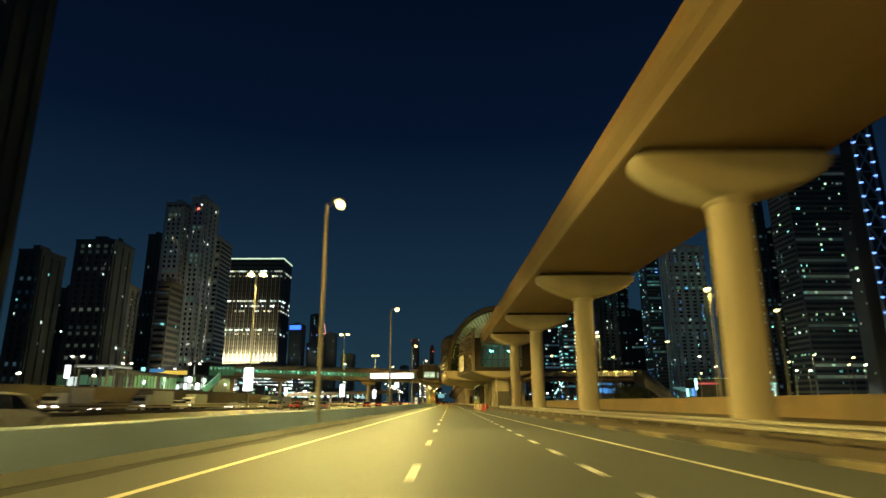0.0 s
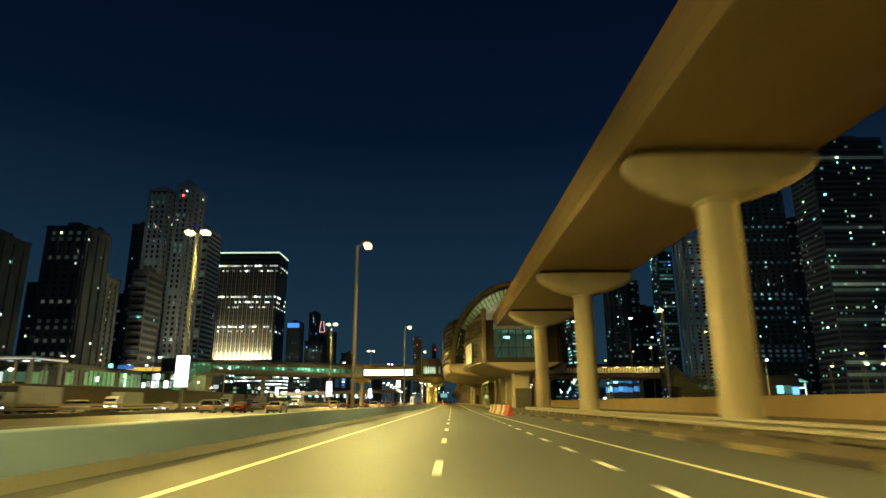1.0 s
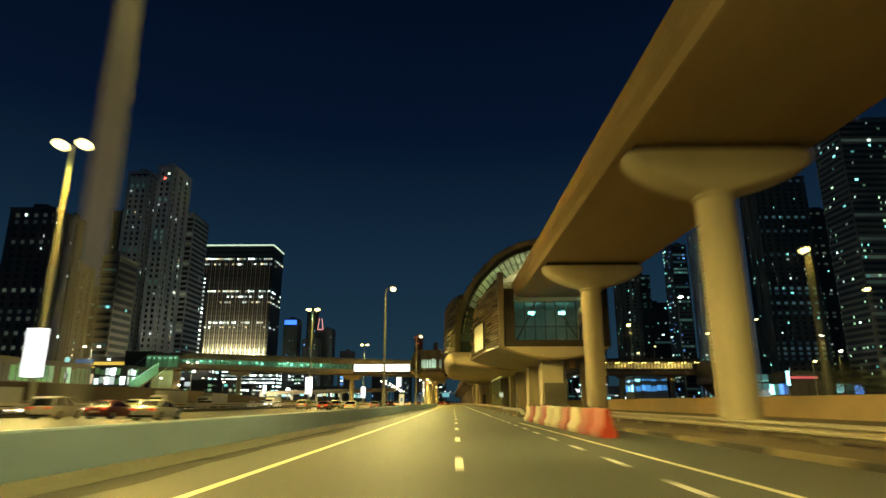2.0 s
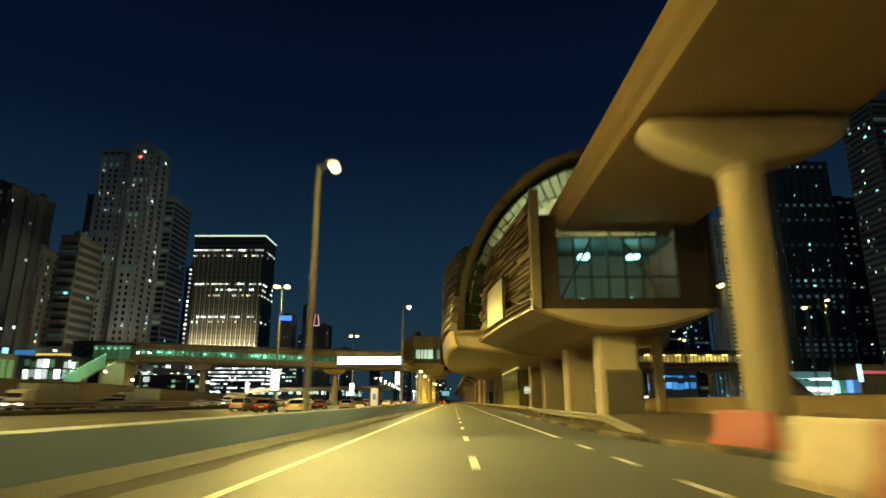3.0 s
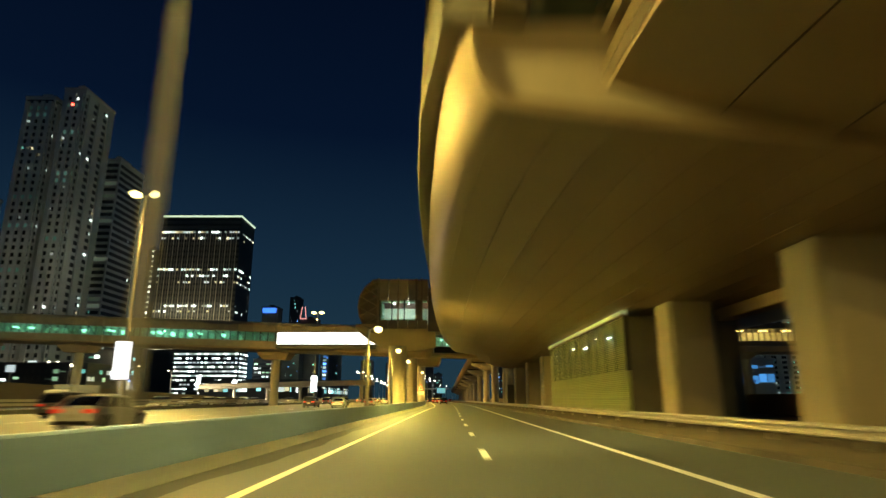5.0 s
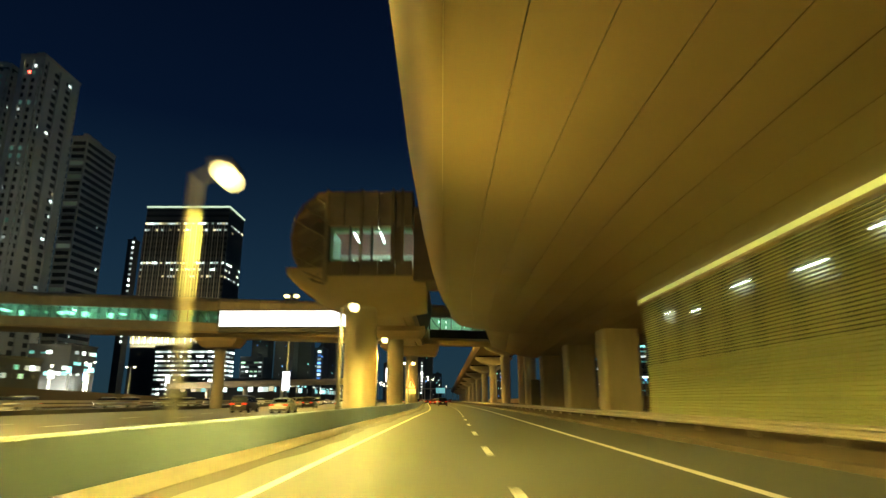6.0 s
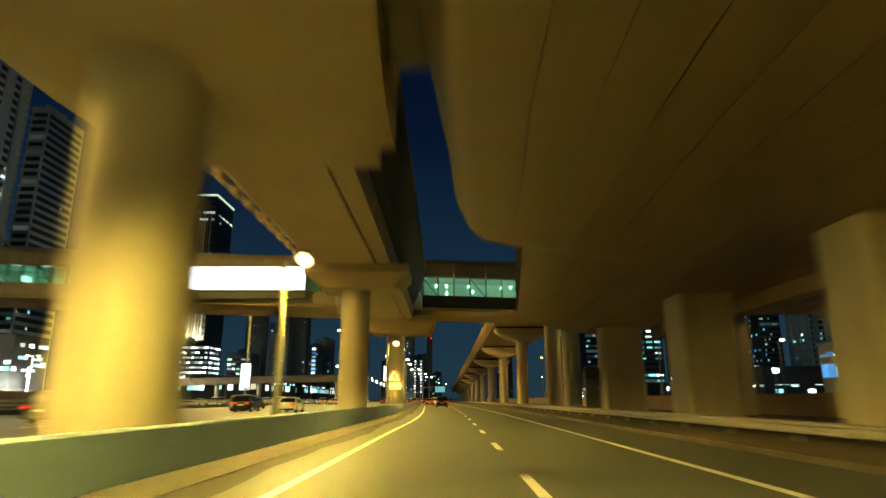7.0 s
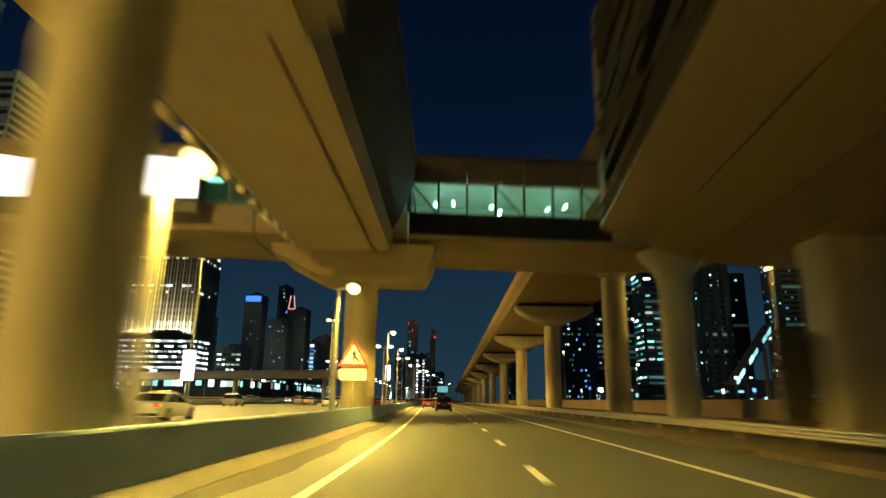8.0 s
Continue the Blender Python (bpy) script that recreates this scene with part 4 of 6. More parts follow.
for x0, x1 in ((-100, -69), (-68.9, -34), (-33.9, -10.7), (-10.6, -2.0), (-1.9, 9.5)):
    bridge_run(x0, x1, GREEN_GLASS, BRIDGE_SHEET if x0 < -5 else CLAD_DARK)
WALK_PANEL = glow("walkway_wall_panel", (0.6, 1.0, 0.7), 0.12, 0.8)
WALK_TUBE = glow("walkway_tube", (0.50, 1.0, 0.75), 2.2)
for x in [-98 + 3.1 * i for i in range(30)]:
    up(Shape().box(x - 0.55, x + 0.55, 281.4, 281.75, 14.78, 14.88)).part("tube_lamp", WALK_TUBE, footbridge)
for x, y, z in ((0.6, 281.6, 13.9), (0.62, 281.6, 13.1), (3.4, 281.2, 13.3), (7.4, 281.4, 13.9)):
    up(Shape().box(x - 0.08, x + 0.08, y, y + 0.4, z, z + 0.2)).part("tube_lamp", TUBE, footbridge, "small bright lamp inside the bridge")
rnd = random.Random(19)
for i in range(30):
    x = -97 + i * 2.1 + rnd.uniform(-0.8, 0.8)
    up(Shape().box(x - 0.25, x + 0.25, 284.9 - rnd.uniform(0, 2.5), 285.0, 13.0 + rnd.uniform(0, 0.9), 14.1, 0.02)).part("lit_panel", rnd.choice((WALK_TUBE, WALK_PANEL, WALK_PANEL, WALK_PANEL)), footbridge, "softly lit panel inside the bridge")
for x, w in ((-82, 22), (-58, 22), (-22, 22), (-0.5, 48), (3.0, 48), (6.5, 48)):
    hl = bpy.data.lights.new("bridge_light", "POINT")
    hl.energy, hl.color, hl.shadow_soft_size = w, (0.55, 1.0, 0.78), 0.12
    new("bridge_light", hl).location = (x, 282.6, 14.2 + 0.033 * (-34 - x))
for x in (-34.6, -75.5):
    dz = 0.036 * max(0, -34 - x)
    round_pier(footbridge, x, 283.2, 0.9, 9.2 + dz)
    boat_cap(footbridge, x - 3.2, x + 3.2, 280.6, 285.4, 10.58 + dz, 9.1 + dz, 1.2)
Shape().lathe(13.2, 280.4, [(0.9, 0.05), (0.88, 0.4), (0.88, 7.6), (0.98, 8.1), (1.3, 8.75), (1.85, 9.3), (2.0, 9.58)], 28).part("pier", CONCRETE_PIER, footbridge, smooth=True)
Shape().box(9.55, 16.6, FY0 + 0.4, FY1 - 0.4, 9.6, 10.5, 0.1).part("landing", CONCRETE, footbridge)

# stair at the far end of the footbridge
stair = thing("stair_tower", (-99, 270, 0), "green-lit covered stair rising to the footbridge", "stair")
GREEN_LIT = glow("green_lit_panel", (0.30, 0.85, 0.55), 0.022, 0.8)
for i in range(26):
    Shape().box(-103.0, -99.2, 252.0 + i * 0.9, 253.0 + i * 0.9, 3.2 + i * 0.36, 3.4 + i * 0.36).part("step", CONCRETE, stair)
for x in (-103.1, -99.1):
    s = Shape()
    s.loft([[(x - 0.1, y, z), (x - 0.1, y, z + 0.5), (x + 0.1, y, z + 0.5), (x + 0.1, y, z)] for y, z in ((252, 2.9), (275.5, 12.3))], cap=True).part("stringer", WALL_SAND, stair)
    Shape().bar((x, 252, 8.0), (x, 269, 16.4), 0.09).part("handrail", HANDRAIL_GREEN, stair)
    for i in range(12):
        y, z = 252.6 + i * 1.5, 3.6 + i * 0.6
        Shape().bar((x, y, z), (x, y, z + 4.6), 0.06).part("post", HANDRAIL_GREEN, stair)
        if x > -100:
            Shape().loft([[(x - 0.02, y + 0.1, z), (x - 0.02, y + 1.4, z + 0.56), (x + 0.02, y + 1.4, z + 0.56), (x + 0.02, y + 0.1, z)], [(x - 0.02, y + 0.1, z + 4.0), (x - 0.02, y + 1.4, z + 4.56), (x + 0.02, y + 1.4, z + 4.56), (x + 0.02, y + 0.1, z + 4.0)]], cap=True).part("side_panel", GREEN_LIT, stair, "translucent green-lit side panel")
            Shape().box(x + 0.05, x + 0.2, y + 0.4, y + 0.62, z + 3.9, z + 4.05).part("stair_lamp", WALK_TUBE, stair)
Shape().box(-106.5, -95.0, 276, 288, 12.4, 13.2, 0.1).part("landing", CONCRETE, stair)
Shape().box(-106.5, -95.0, 276, 288, 17.6, 18.1, 0.1).part("landing_roof", CLAD_DARK, stair)
for i in range(6):
    Shape().box(-106.3 + i * 1.9, -104.6 + i * 1.9, 276.0, 276.1, 13.3, 17.4).part("side_panel", GREEN_LIT, stair, "translucent green-lit side panel")
    Shape().box(-105.6 + i * 1.9, -105.3 + i * 1.9, 275.7, 275.95, 16.4, 16.6).part("stair_lamp", WALK_TUBE, stair)
Shape().box(-104.5, -97.0, 277.5, 284, 0, 12.3, 0.1).part("stair_block", WALL_SAND, stair)
spot("stair_light", (-97.5, 272, 12.0), (-100, 277, 6), 1500, (0.45, 1.0, 0.6), 120, 0.3)

# lit billboard on the footbridge
board = thing("billboard", (-23.4, 279, 11.6), "long blank white lit billboard hung on the footbridge", "billboard")
Shape().box(-33.4, -13.5, 278.1, 278.6, 11.75, 14.35, 0.05).part("light_box", FRAME, board)
Shape().box(-33.25, -13.65, 278.05, 278.09, 11.9, 14.2).part("face", AD_WHITE, board, "glowing blank white face")
Shape().box(-33.4, -13.5, 278.2, 278.55, 11.0, 11.72, 0.04).part("apron", FRAME, board)
for x in (-31, -26, -21, -16):
    Shape().box(x - 0.1, x + 0.1, 278.6, 280.3, 12.2, 12.4).part("bracket", FRAME, board)

# ---- street lamps ----
LAMP_CASE = paint("lamp_case_metal", (0.16, 0.15, 0.13), 0.5, 0.3, vary=0.15, scale=3, bump=0.0)


def lamp_single(x, y, h, zbase, reach, group, glowmat, size):
    ob = thing("street_lamp", (x, y, zbase), "tall grey steel lamp post with one glowing sodium head" if h > 9 else "short lamp post with a glowing sodium head", "street lamp", group)
    Shape().lathe(x, y, [(0.2, zbase), (0.2, zbase + 0.5), (0.15, zbase + 0.55), (0.085, zbase + h - 0.2)], 12).part("pole", POLE, ob, smooth=True)
    Shape().bar((x, y, zbase + h - 0.25), (x + reach, y, zbase + h), 0.05).part("arm", POLE, ob)
    Shape().box(x + reach - 0.1, x + reach + size, y - 0.2, y + 0.2, zbase + h - 0.02, zbase + h + 0.14, 0.05).part("lamp_head", LAMP_CASE, ob)
    r = (0.45 if h > 15 else 0.36) if group == "side street lamps" else 0.29
    Shape().lathe(x + reach + size / 2, y, [(r * math.cos(a), zbase + h - 0.16 - (0.55 if r > 0.4 else 0.85) * r * math.sin(a)) for a in (1.5, 1.15, 0.8, 0.4, 0.0, -0.4, -0.8, -1.15, -1.5)], 16).part("lens", glowmat, ob, smooth=True)
    return ob


def lamp_double(x, y, h, reach, group, label, glowmat=LAMP_WARM, size=0.75):
    ob = thing("street_lamp", (x, y, 0), label, "street lamp", group)
    Shape().lathe(x, y, [(0.32, 0), (0.3, 0.8), (0.24, 0.9), (0.12, h)], 12).part("pole", POLE, ob, smooth=True)
    for sg in (-1, 1):
        Shape().bar((x, y, h - 0.1), (x + sg * reach, y, h + 0.25), 0.06).part("arm", POLE, ob)
        Shape().box(x + sg * reach - 0.45, x + sg * reach + 0.45, y - 0.22, y + 0.22, h + 0.2, h + 0.42, 0.05).part("lamp_head", LAMP_CASE, ob)
        Shape().lathe(x + sg * reach, y, [(size * math.cos(a), h + 0.1 - 0.55 * size * math.sin(a)) for a in (1.5, 1.15, 0.8, 0.4, 0.0, -0.4, -0.8, -1.15, -1.5)], 16).part("lens", glowmat, ob, smooth=True)
    return ob


def street_light(x, y, z, across, along, lobe, middle, colour, lobe_angle=82):
    """One luminaire: two lobes thrown up and down the road and a weaker one straight across."""
    for sg in (-1, 1):
        spot("street_light", (x, y, z), (x + across, y + sg * along, 0), lobe, colour, lobe_angle, 0.35, 1.0)
    spot("street_light", (x, y, z), (x + across * 1.5, y, 0), middle, colour, 132, 0.35)


for x, y in ((-7.0, -8), (-6.75, 33.1), (-6.5, 74.0), (-6.35, 123.6), (-5.55, 169.2)):
    lamp_single(x, y, 12.6, 0.0, 0.45, "lamps along the barrier", LAMP_WARM, 0.6)
    street_light(x + 0.75, y, 12.0, 8.5, 16.0, 17000 if y > 100 else 14500, 8500, SODIUM, 82 if y > 100 else 94)
for x, y in ((-5.4, 201.9), (-5.4, 221.8), (-5.5, 240.5), (-5.9, 259.2), (-4.75, 274.3), (-7.6, 327), (-8.5, 355), (-3, 552), (1, 576), (6, 604), (12, 627), (19, 655), (27, 690)):
    lamp_single(x, y, 6.35 if y < 300 else 10.0, 0.0, 0.45, "lamps past the station", LAMP_WARM if y < 300 else LAMP_COOL, 0.5)
    if y < 400:
        spot("street_light", (x + 0.7, y, 5.8 if y < 300 else 9.4), (x + (4.5 if y < 210 else 2.4 if y < 230 else 1.2), y, 0.6 if y < 210 else 0), (8000 if y > 235 else 8800 if y < 210 else 6800) if y < 300 else 24000, DEEP if y > 230 else GOLD, 166 if y < 235 else 152, 0.35, 0.35)
for y in (10, 119, 230, 337, 445):
    lamp_double(-37.9, y, 26.4, 1.2, "double lamps on the main road", "very tall double-headed sodium lamp post on the median")
    street_light(-36.5, y, 25.9, 11.0, 31.0, 48000 if y < 200 else 60000, 40000 if y < 200 else 52000, AMBER, 74)
    spot("street_light", (-39.3, y, 25.9), (-48, y, 0), 50000, SODIUM, 165, 0.5)
for y in (-32, 16, 62.8, 109.5, 157, 204, 251, 298, 345, 392):
    lamp_single(28.4, y, 13.0, 0.0, -0.5, "lamps on the side road", LAMP_WARM, 0.6)
    if y < 360:
        spot("street_light", (28.2, y, 12.4), (20, y, 0), 3200 if y < 100 else 2300 if y < 180 else 900 if y < 230 else 1100 if y < 270 else 5000, AMBER, 150, 0.35)

# lit advert boxes on the tall lamp posts and one low box at the barrier
for y in (119, 230, 337):
    ad = thing("advert_panel", (-37.9, y, 3.4), "glowing blank white advert panel on a lamp post", "advert panel", "advert panels")
    Shape().box(-38.9, -36.9, y - 0.45, y - 0.2, 3.4, 8.0, 0.05).part("case", FRAME, ad)
    Shape().box(-38.8, -37.0, y - 0.5, y - 0.46, 3.5, 7.9).part("face", AD_WHITE, ad, "glowing white sheet")
ad = thing("advert_panel", (-6.75, 152.4, 0.7), "small glowing advert box with a blue mark on the barrier", "advert panel", "advert panels")
Shape().box(-7.15, -6.35, 152.3, 152.6, 0.72, 2.45, 0.04).part("case", POLE, ad)
Shape().box(-7.07, -6.43, 152.25, 152.29, 0.8, 2.35).part("face", glow("dim_advert", (0.8, 0.9, 0.95), 0.16), ad, "glowing white sheet")
Shape().box(-6.88, -6.62, 152.22, 152.245, 1.35, 1.85).part("mark", glow("blue_mark", (0.12, 0.25, 0.5), 0.25), ad, "plain blue mark")

# warning sign by the last pier
sign = thing("warning_sign", (-4.55, 278.6, 0), "red-bordered triangular warning sign with a white plate below", "road sign")
Shape().bar((-4.55, 278.6, 0), (-4.55, 278.6, 4.1), 0.05, 8).part("post", POLE, sign)
SIGN_RED, SIGN_WHITE, SIGN_BLACK = paint("sign_red", (0.55, 0.04, 0.02), 0.4, bump=0), paint("sign_white", (0.8, 0.8, 0.76), 0.4, bump=0), paint("sign_black", (0.02, 0.02, 0.02), 0.5, bump=0)
SIGN_GREY = paint("faded_lettering", (0.42, 0.40, 0.34), 0.5, bump=0)


def triangle(r, y, d=0.02):
    pts = [(-4.55 + r * math.sin(a), 3.32 + r * math.cos(a)) for a in (0, 2 * math.pi / 3, 4 * math.pi / 3)]
    return Shape().loft([[(x, q, z) for x, z in pts] for q in (y, y + d)], cap=True)


triangle(0.92, 278.5).part("border", SIGN_RED, sign)
triangle(0.68, 278.47).part("face", SIGN_WHITE, sign)
symbol = [(-4.60, 3.02), (-4.50, 3.02), (-4.48, 3.26), (-4.22, 3.02), (-4.16, 3.09), (-4.44, 3.42), (-4.38, 3.46), (-4.52, 3.78), (-4.66, 3.46), (-4.59, 3.44)]
Shape().loft([[(x, y, z) for x, z in symbol] for y in (278.452, 278.462)], cap=True).part("symbol", SIGN_BLACK, sign)
Shape().box(-5.25, -3.85, 278.49, 278.52, 2.15, 2.72, 0.01).part("plate", SIGN_WHITE, sign)
for z in (2.58, 2.43, 2.28):
    Shape().box(-5.1, -4.0, 278.47, 278.485, z - 0.035, z + 0.035).part("text_bar", SIGN_GREY, sign)

# water-filled barriers where the lane ends
row = [(5.42 + 0.02 * i, 104.9 - 2.06 * i, r, 1) for i, r in enumerate((0, 1, 0, 1, 0, 0, 1, 0, 1, 1))] + [(7.55, 111.9, 1, -16)]
for i, (x, y, red, turn) in enumerate(row):
    wb = thing("water_barrier", (x, y, 0), "red plastic water-filled traffic barrier" if red else "dusty white plastic water-filled traffic barrier", "traffic barrier", "barriers at the lane end")
    wb.rotation_euler.z = radians(-turn)
    m = PLASTIC_R if red else PLASTIC_W
    s = Shape()
    rows = []
    for q, e in ((-1.0, 0.06), (-0.92, 0), (0.92, 0), (1.0, 0.06)):
        rows.append([(u * (1 - e), q, z * (1 - e * 0.3)) for u, z in ((-0.3, 0.0), (-0.3, 0.22), (-0.14, 0.45), (-0.11, 0.92), (-0.07, 1.0), (0.07, 1.0), (0.11, 0.92), (0.14, 0.45), (0.3, 0.22), (0.3, 0.0))])
    off = wb.location.copy()
    s.loft([[(a + off.x, b + off.y, c) for a, b, c in r] for r in rows], cap=True).part("body", m, wb, smooth=True)
    Shape().lathe(off.x, off.y, [(0.07, 1.0), (0.07, 1.06), (0.04, 1.07)], 10).part("filler_cap", FRAME, wb)
    for q in (-0.55, 0.55):
        Shape().box(off.x - 0.31, off.x + 0.31, off.y + q - 0.1, off.y + q + 0.1, 0.02, 0.14, 0.02).part("fork_slot", FRAME, wb)

# small information sign on the verge
info = thing("information_sign", (8.5, 162.0, 0.15), "white and blue information sign on a short steel post", "road sign")
Shape().bar((8.5, 162.06, 0.15), (8.5, 162.06, 2.75), 0.03, 8).part("post", FRAME, info)
Shape().box(8.18, 8.82, 161.98, 162.03, 2.0, 2.75, 0.03).part("plate", glow("back_lit_sign_blue", (0.5, 0.78, 1.0), 0.2), info, "back-lit pale blue face")
Shape().box(8.2, 8.8, 161.966, 161.976, 2.32, 2.5).part("band", glow("back_lit_sign_white", (0.9, 0.97, 1.0), 0.4), info, "white middle band")

# ---- cars ----
CAR_GLASS = paint("dark_car_glass", (0.02, 0.025, 0.03), 0.08, vary=0.05, bump=0)
RIM = paint("alloy_rim", (0.5, 0.5, 0.5), 0.3, 0.9, vary=0.1, bump=0)
CHROME = paint("plate_white", (0.7, 0.7, 0.66), 0.4, vary=0.05, bump=0)


def car(place, colour, label, suv=False, turn=0, headlights=False, group="traffic", near=True):
    """Car built round the origin, nose towards +y."""
    paint_name = "car_paint_" + "_".join(str(round(c * 100)) for c in colour)
    m = bpy.data.materials.get(paint_name) or paint(paint_name, colour, 0.3, 0.0, vary=0.08, scale=1, bump=0)
    c = thing("car", (0, 0, 0), label, "car", group)
    L, Wd, H = (4.6, 0.93, 1.72) if suv else (4.7, 0.9, 1.45)
    belt = 1.02 if suv else 0.93
    rear, nose = -L / 2, L / 2
    # y, shoulder height, half width, underside height
    prof = [(rear, 0.66, 0.70, 0.40), (rear + 0.05, belt * 0.93, 0.84, 0.30), (rear + 0.22, belt + 0.03, 0.93, 0.22), (rear + 0.8, belt + 0.03, 0.985, 0.2), (rear + 1.6, belt + 0.01, 1.0, 0.2),
            (0.5, belt - 0.02, 1.0, 0.2), (nose - 1.3, belt - 0.06, 0.985, 0.2), (nose - 0.6, belt - 0.16, 0.94, 0.2), (nose - 0.18, belt - 0.26, 0.84, 0.22), (nose - 0.03, belt - 0.4, 0.74, 0.26), (nose, 0.45, 0.66, 0.32)]
    rows = []
    for y, top, k, low in prof:
        half = [(Wd * k * 0.86, low), (Wd * k * 0.97, low + 0.12), (Wd * k, (low + top) / 2), (Wd * k * 0.985, top * 0.84), (Wd * k * 0.93, top * 0.965), (Wd * k * 0.8, top), (Wd * k * 0.4, top + 0.02)]
        rows.append([(-x, y, z) for x, z in half] + [(x, y, z) for x, z in reversed(half)])
    Shape().loft(rows, cap=True).part("body", m, c, smooth=True)
    r0, r1, f1, f0 = (rear + 0.12, rear + 0.5, 0.45, 1.25) if suv else (rear + 0.5, rear + 1.3, 0.15, 1.15)
    # glazed upper body with rounded shoulders, then the painted roof and posts over it
    spans = [(r0, belt + 0.02, 0.86), (r0 + (r1 - r0) * 0.55, belt + (H - belt) * 0.62, 0.80), (r1, H - 0.08, 0.70), ((r1 + f1) / 2, H - 0.04, 0.72), (f1, H - 0.09, 0.70), (f1 + (f0 - f1) * 0.5, belt + (H - belt) * 0.55, 0.79), (f0, belt - 0.02, 0.86)]
    rows = []
    for y, top, k in spans:
        top = max(top, belt + 0.01)
        rows.append([(-Wd * 0.9, y, belt - 0.03), (-Wd * (0.9 + k) / 2, y, (belt + top) / 2), (-Wd * k, y, top - 0.04), (-Wd * k * 0.8, y, top), (Wd * k * 0.8, y, top), (Wd * k, y, top - 0.04), (Wd * (0.9 + k) / 2, y, (belt + top) / 2), (Wd * 0.9, y, belt - 0.03)])
    Shape().loft(rows, cap=True).part("glasshouse", CAR_GLASS, c, smooth=True)
    rows = []
    for y, top, k in ((r1 - 0.1, H - 0.12, 0.74), (r1 + 0.1, H - 0.04, 0.73), ((r1 + f1) / 2, H, 0.74), (f1 - 0.1, H - 0.045, 0.73), (f1 + 0.1, H - 0.13, 0.74)):
        rows.append([(-Wd * k, y, top - 0.1), (-Wd * k * 0.97, y, top - 0.03), (-Wd * k * 0.75, y, top + 0.005), (Wd * k * 0.75, y, top + 0.005), (Wd * k * 0.97, y, top - 0.03), (Wd * k, y, top - 0.1)])
    Shape().loft(rows, cap=True).part("roof", m, c, smooth=True)
    for x in (-1, 1):
        for lo, hi, w in ((r0 + 0.05, r1, 0.09), ((r0 + f0) / 2 - 0.2, (r1 + f1) / 2, 0.045), (f0 - 0.05, f1, 0.05)) if near else ():
            Shape().bar((x * Wd * 0.91, lo, belt - 0.02), (x * Wd * 0.73, hi, H - 0.1), w, 5).part("window_post", m, c)
        Shape().box(x * 0.62 - 0.2, x * 0.62 + 0.2, rear - 0.01, rear + 0.12, belt - 0.23, belt - 0.09, 0.02).part("tail_light", TAIL, c, "lit red tail light")
        Shape().box(x * 0.6 - 0.16, x * 0.6 + 0.16, nose - 0.12, nose + 0.01, belt - 0.44, belt - 0.3, 0.02).part("headlight", HEAD if headlights else CHROME, c)
        if near:
            Shape().box(x * (Wd + 0.06) - 0.07, x * (Wd + 0.06) + 0.07, 0.72, 0.84, belt, belt + 0.14, 0.02).part("mirror", m, c)
        for y in (rear + 0.95, nose - 0.85):
            wh = Shape()
            n = 20
            wh.loft([[(x * (Wd - 0.1 + d), y + r * math.cos(2 * math.pi * i / n), 0.33 + r * math.sin(2 * math.pi * i / n)) for i in range(n)] for d, r in ((-0.12, 0.28), (-0.12, 0.33), (0.09, 0.33), (0.115, 0.29), (0.115, 0.2))], cap=True)
            w = wh.part("wheel", RUBBER, c)
            if near:
                Shape().loft([[(x * (Wd + d), y + r * math.cos(2 * math.pi * i / 14), 0.33 + r * math.sin(2 * math.pi * i / 14)) for i in range(14)] for d, r in ((0.02, 0.2), (0.03, 0.19), (0.02, 0.06))], cap=True).part("rim", RIM, w)
    if near:
        Shape().box(-0.26, 0.26, rear - 0.02, rear + 0.06, belt - 0.4, belt - 0.28).part("number_plate", CHROME, c, "blank pale plate")
        Shape().box(-0.74, 0.74, rear - 0.03, rear + 0.12, 0.26, 0.4, 0.03).part("bumper", RUBBER, c)
    c.location, c.rotation_euler.z = place, radians(turn)
    return c


WHITE, RED, BLACK, SILVER, GREY = (0.82, 0.83, 0.84), (0.17, 0.018, 0.014), (0.02, 0.02, 0.022), (0.45, 0.45, 0.44), (0.15, 0.15, 0.15)
for y, x in ((156.5, -14.6), (184.5, -14.4), (249.5, -15.4), (279.5, -14.6)):
    car((x, y, 0), WHITE, "white saloon car with lit tail lights", turn=1)
car((-20.6, 166, 0), RED, "dark red hatchback car with lit tail lights", turn=1)
car((-25.4, 172, 0), WHITE, "white sports utility car with lit tail lights", True, turn=1)
car((-20.4, 194, 0), RED, "dark red saloon car with lit tail lights", turn=1)
car((-24.6, 199, 0), GREY, "grey sports utility car with lit tail lights", True, turn=1)
car((-20.2, 252.5, 0), BLACK, "black sports utility car with lit tail lights", True, turn=1)
car((-20.4, 284, 0), BLACK, "black sports utility car with lit tail lights", True, turn=2)
car((-22.8, 290, 0), SILVER, "silver sports utility car with lit tail lights", True, turn=2)
car((-21.0, 108, 0), WHITE, "white saloon car with lit tail lights", turn=1)
car((-26.6, 112, 0), RED, "dark red hatchback car with lit tail lights", turn=1)
car((-30.2, 111, 0), WHITE, "white sports utility car with lit tail lights", True, turn=1)
car((-19.5, 27.0, 0), WHITE, "white sports utility car", True)
car((0.0, 318, 0), BLACK, "black car far ahead with lit tail lights", True, turn=1)
car((-2.6, 345, 0), RED, "red car far ahead with lit tail lights", turn=2)
rnd = random.Random(11)
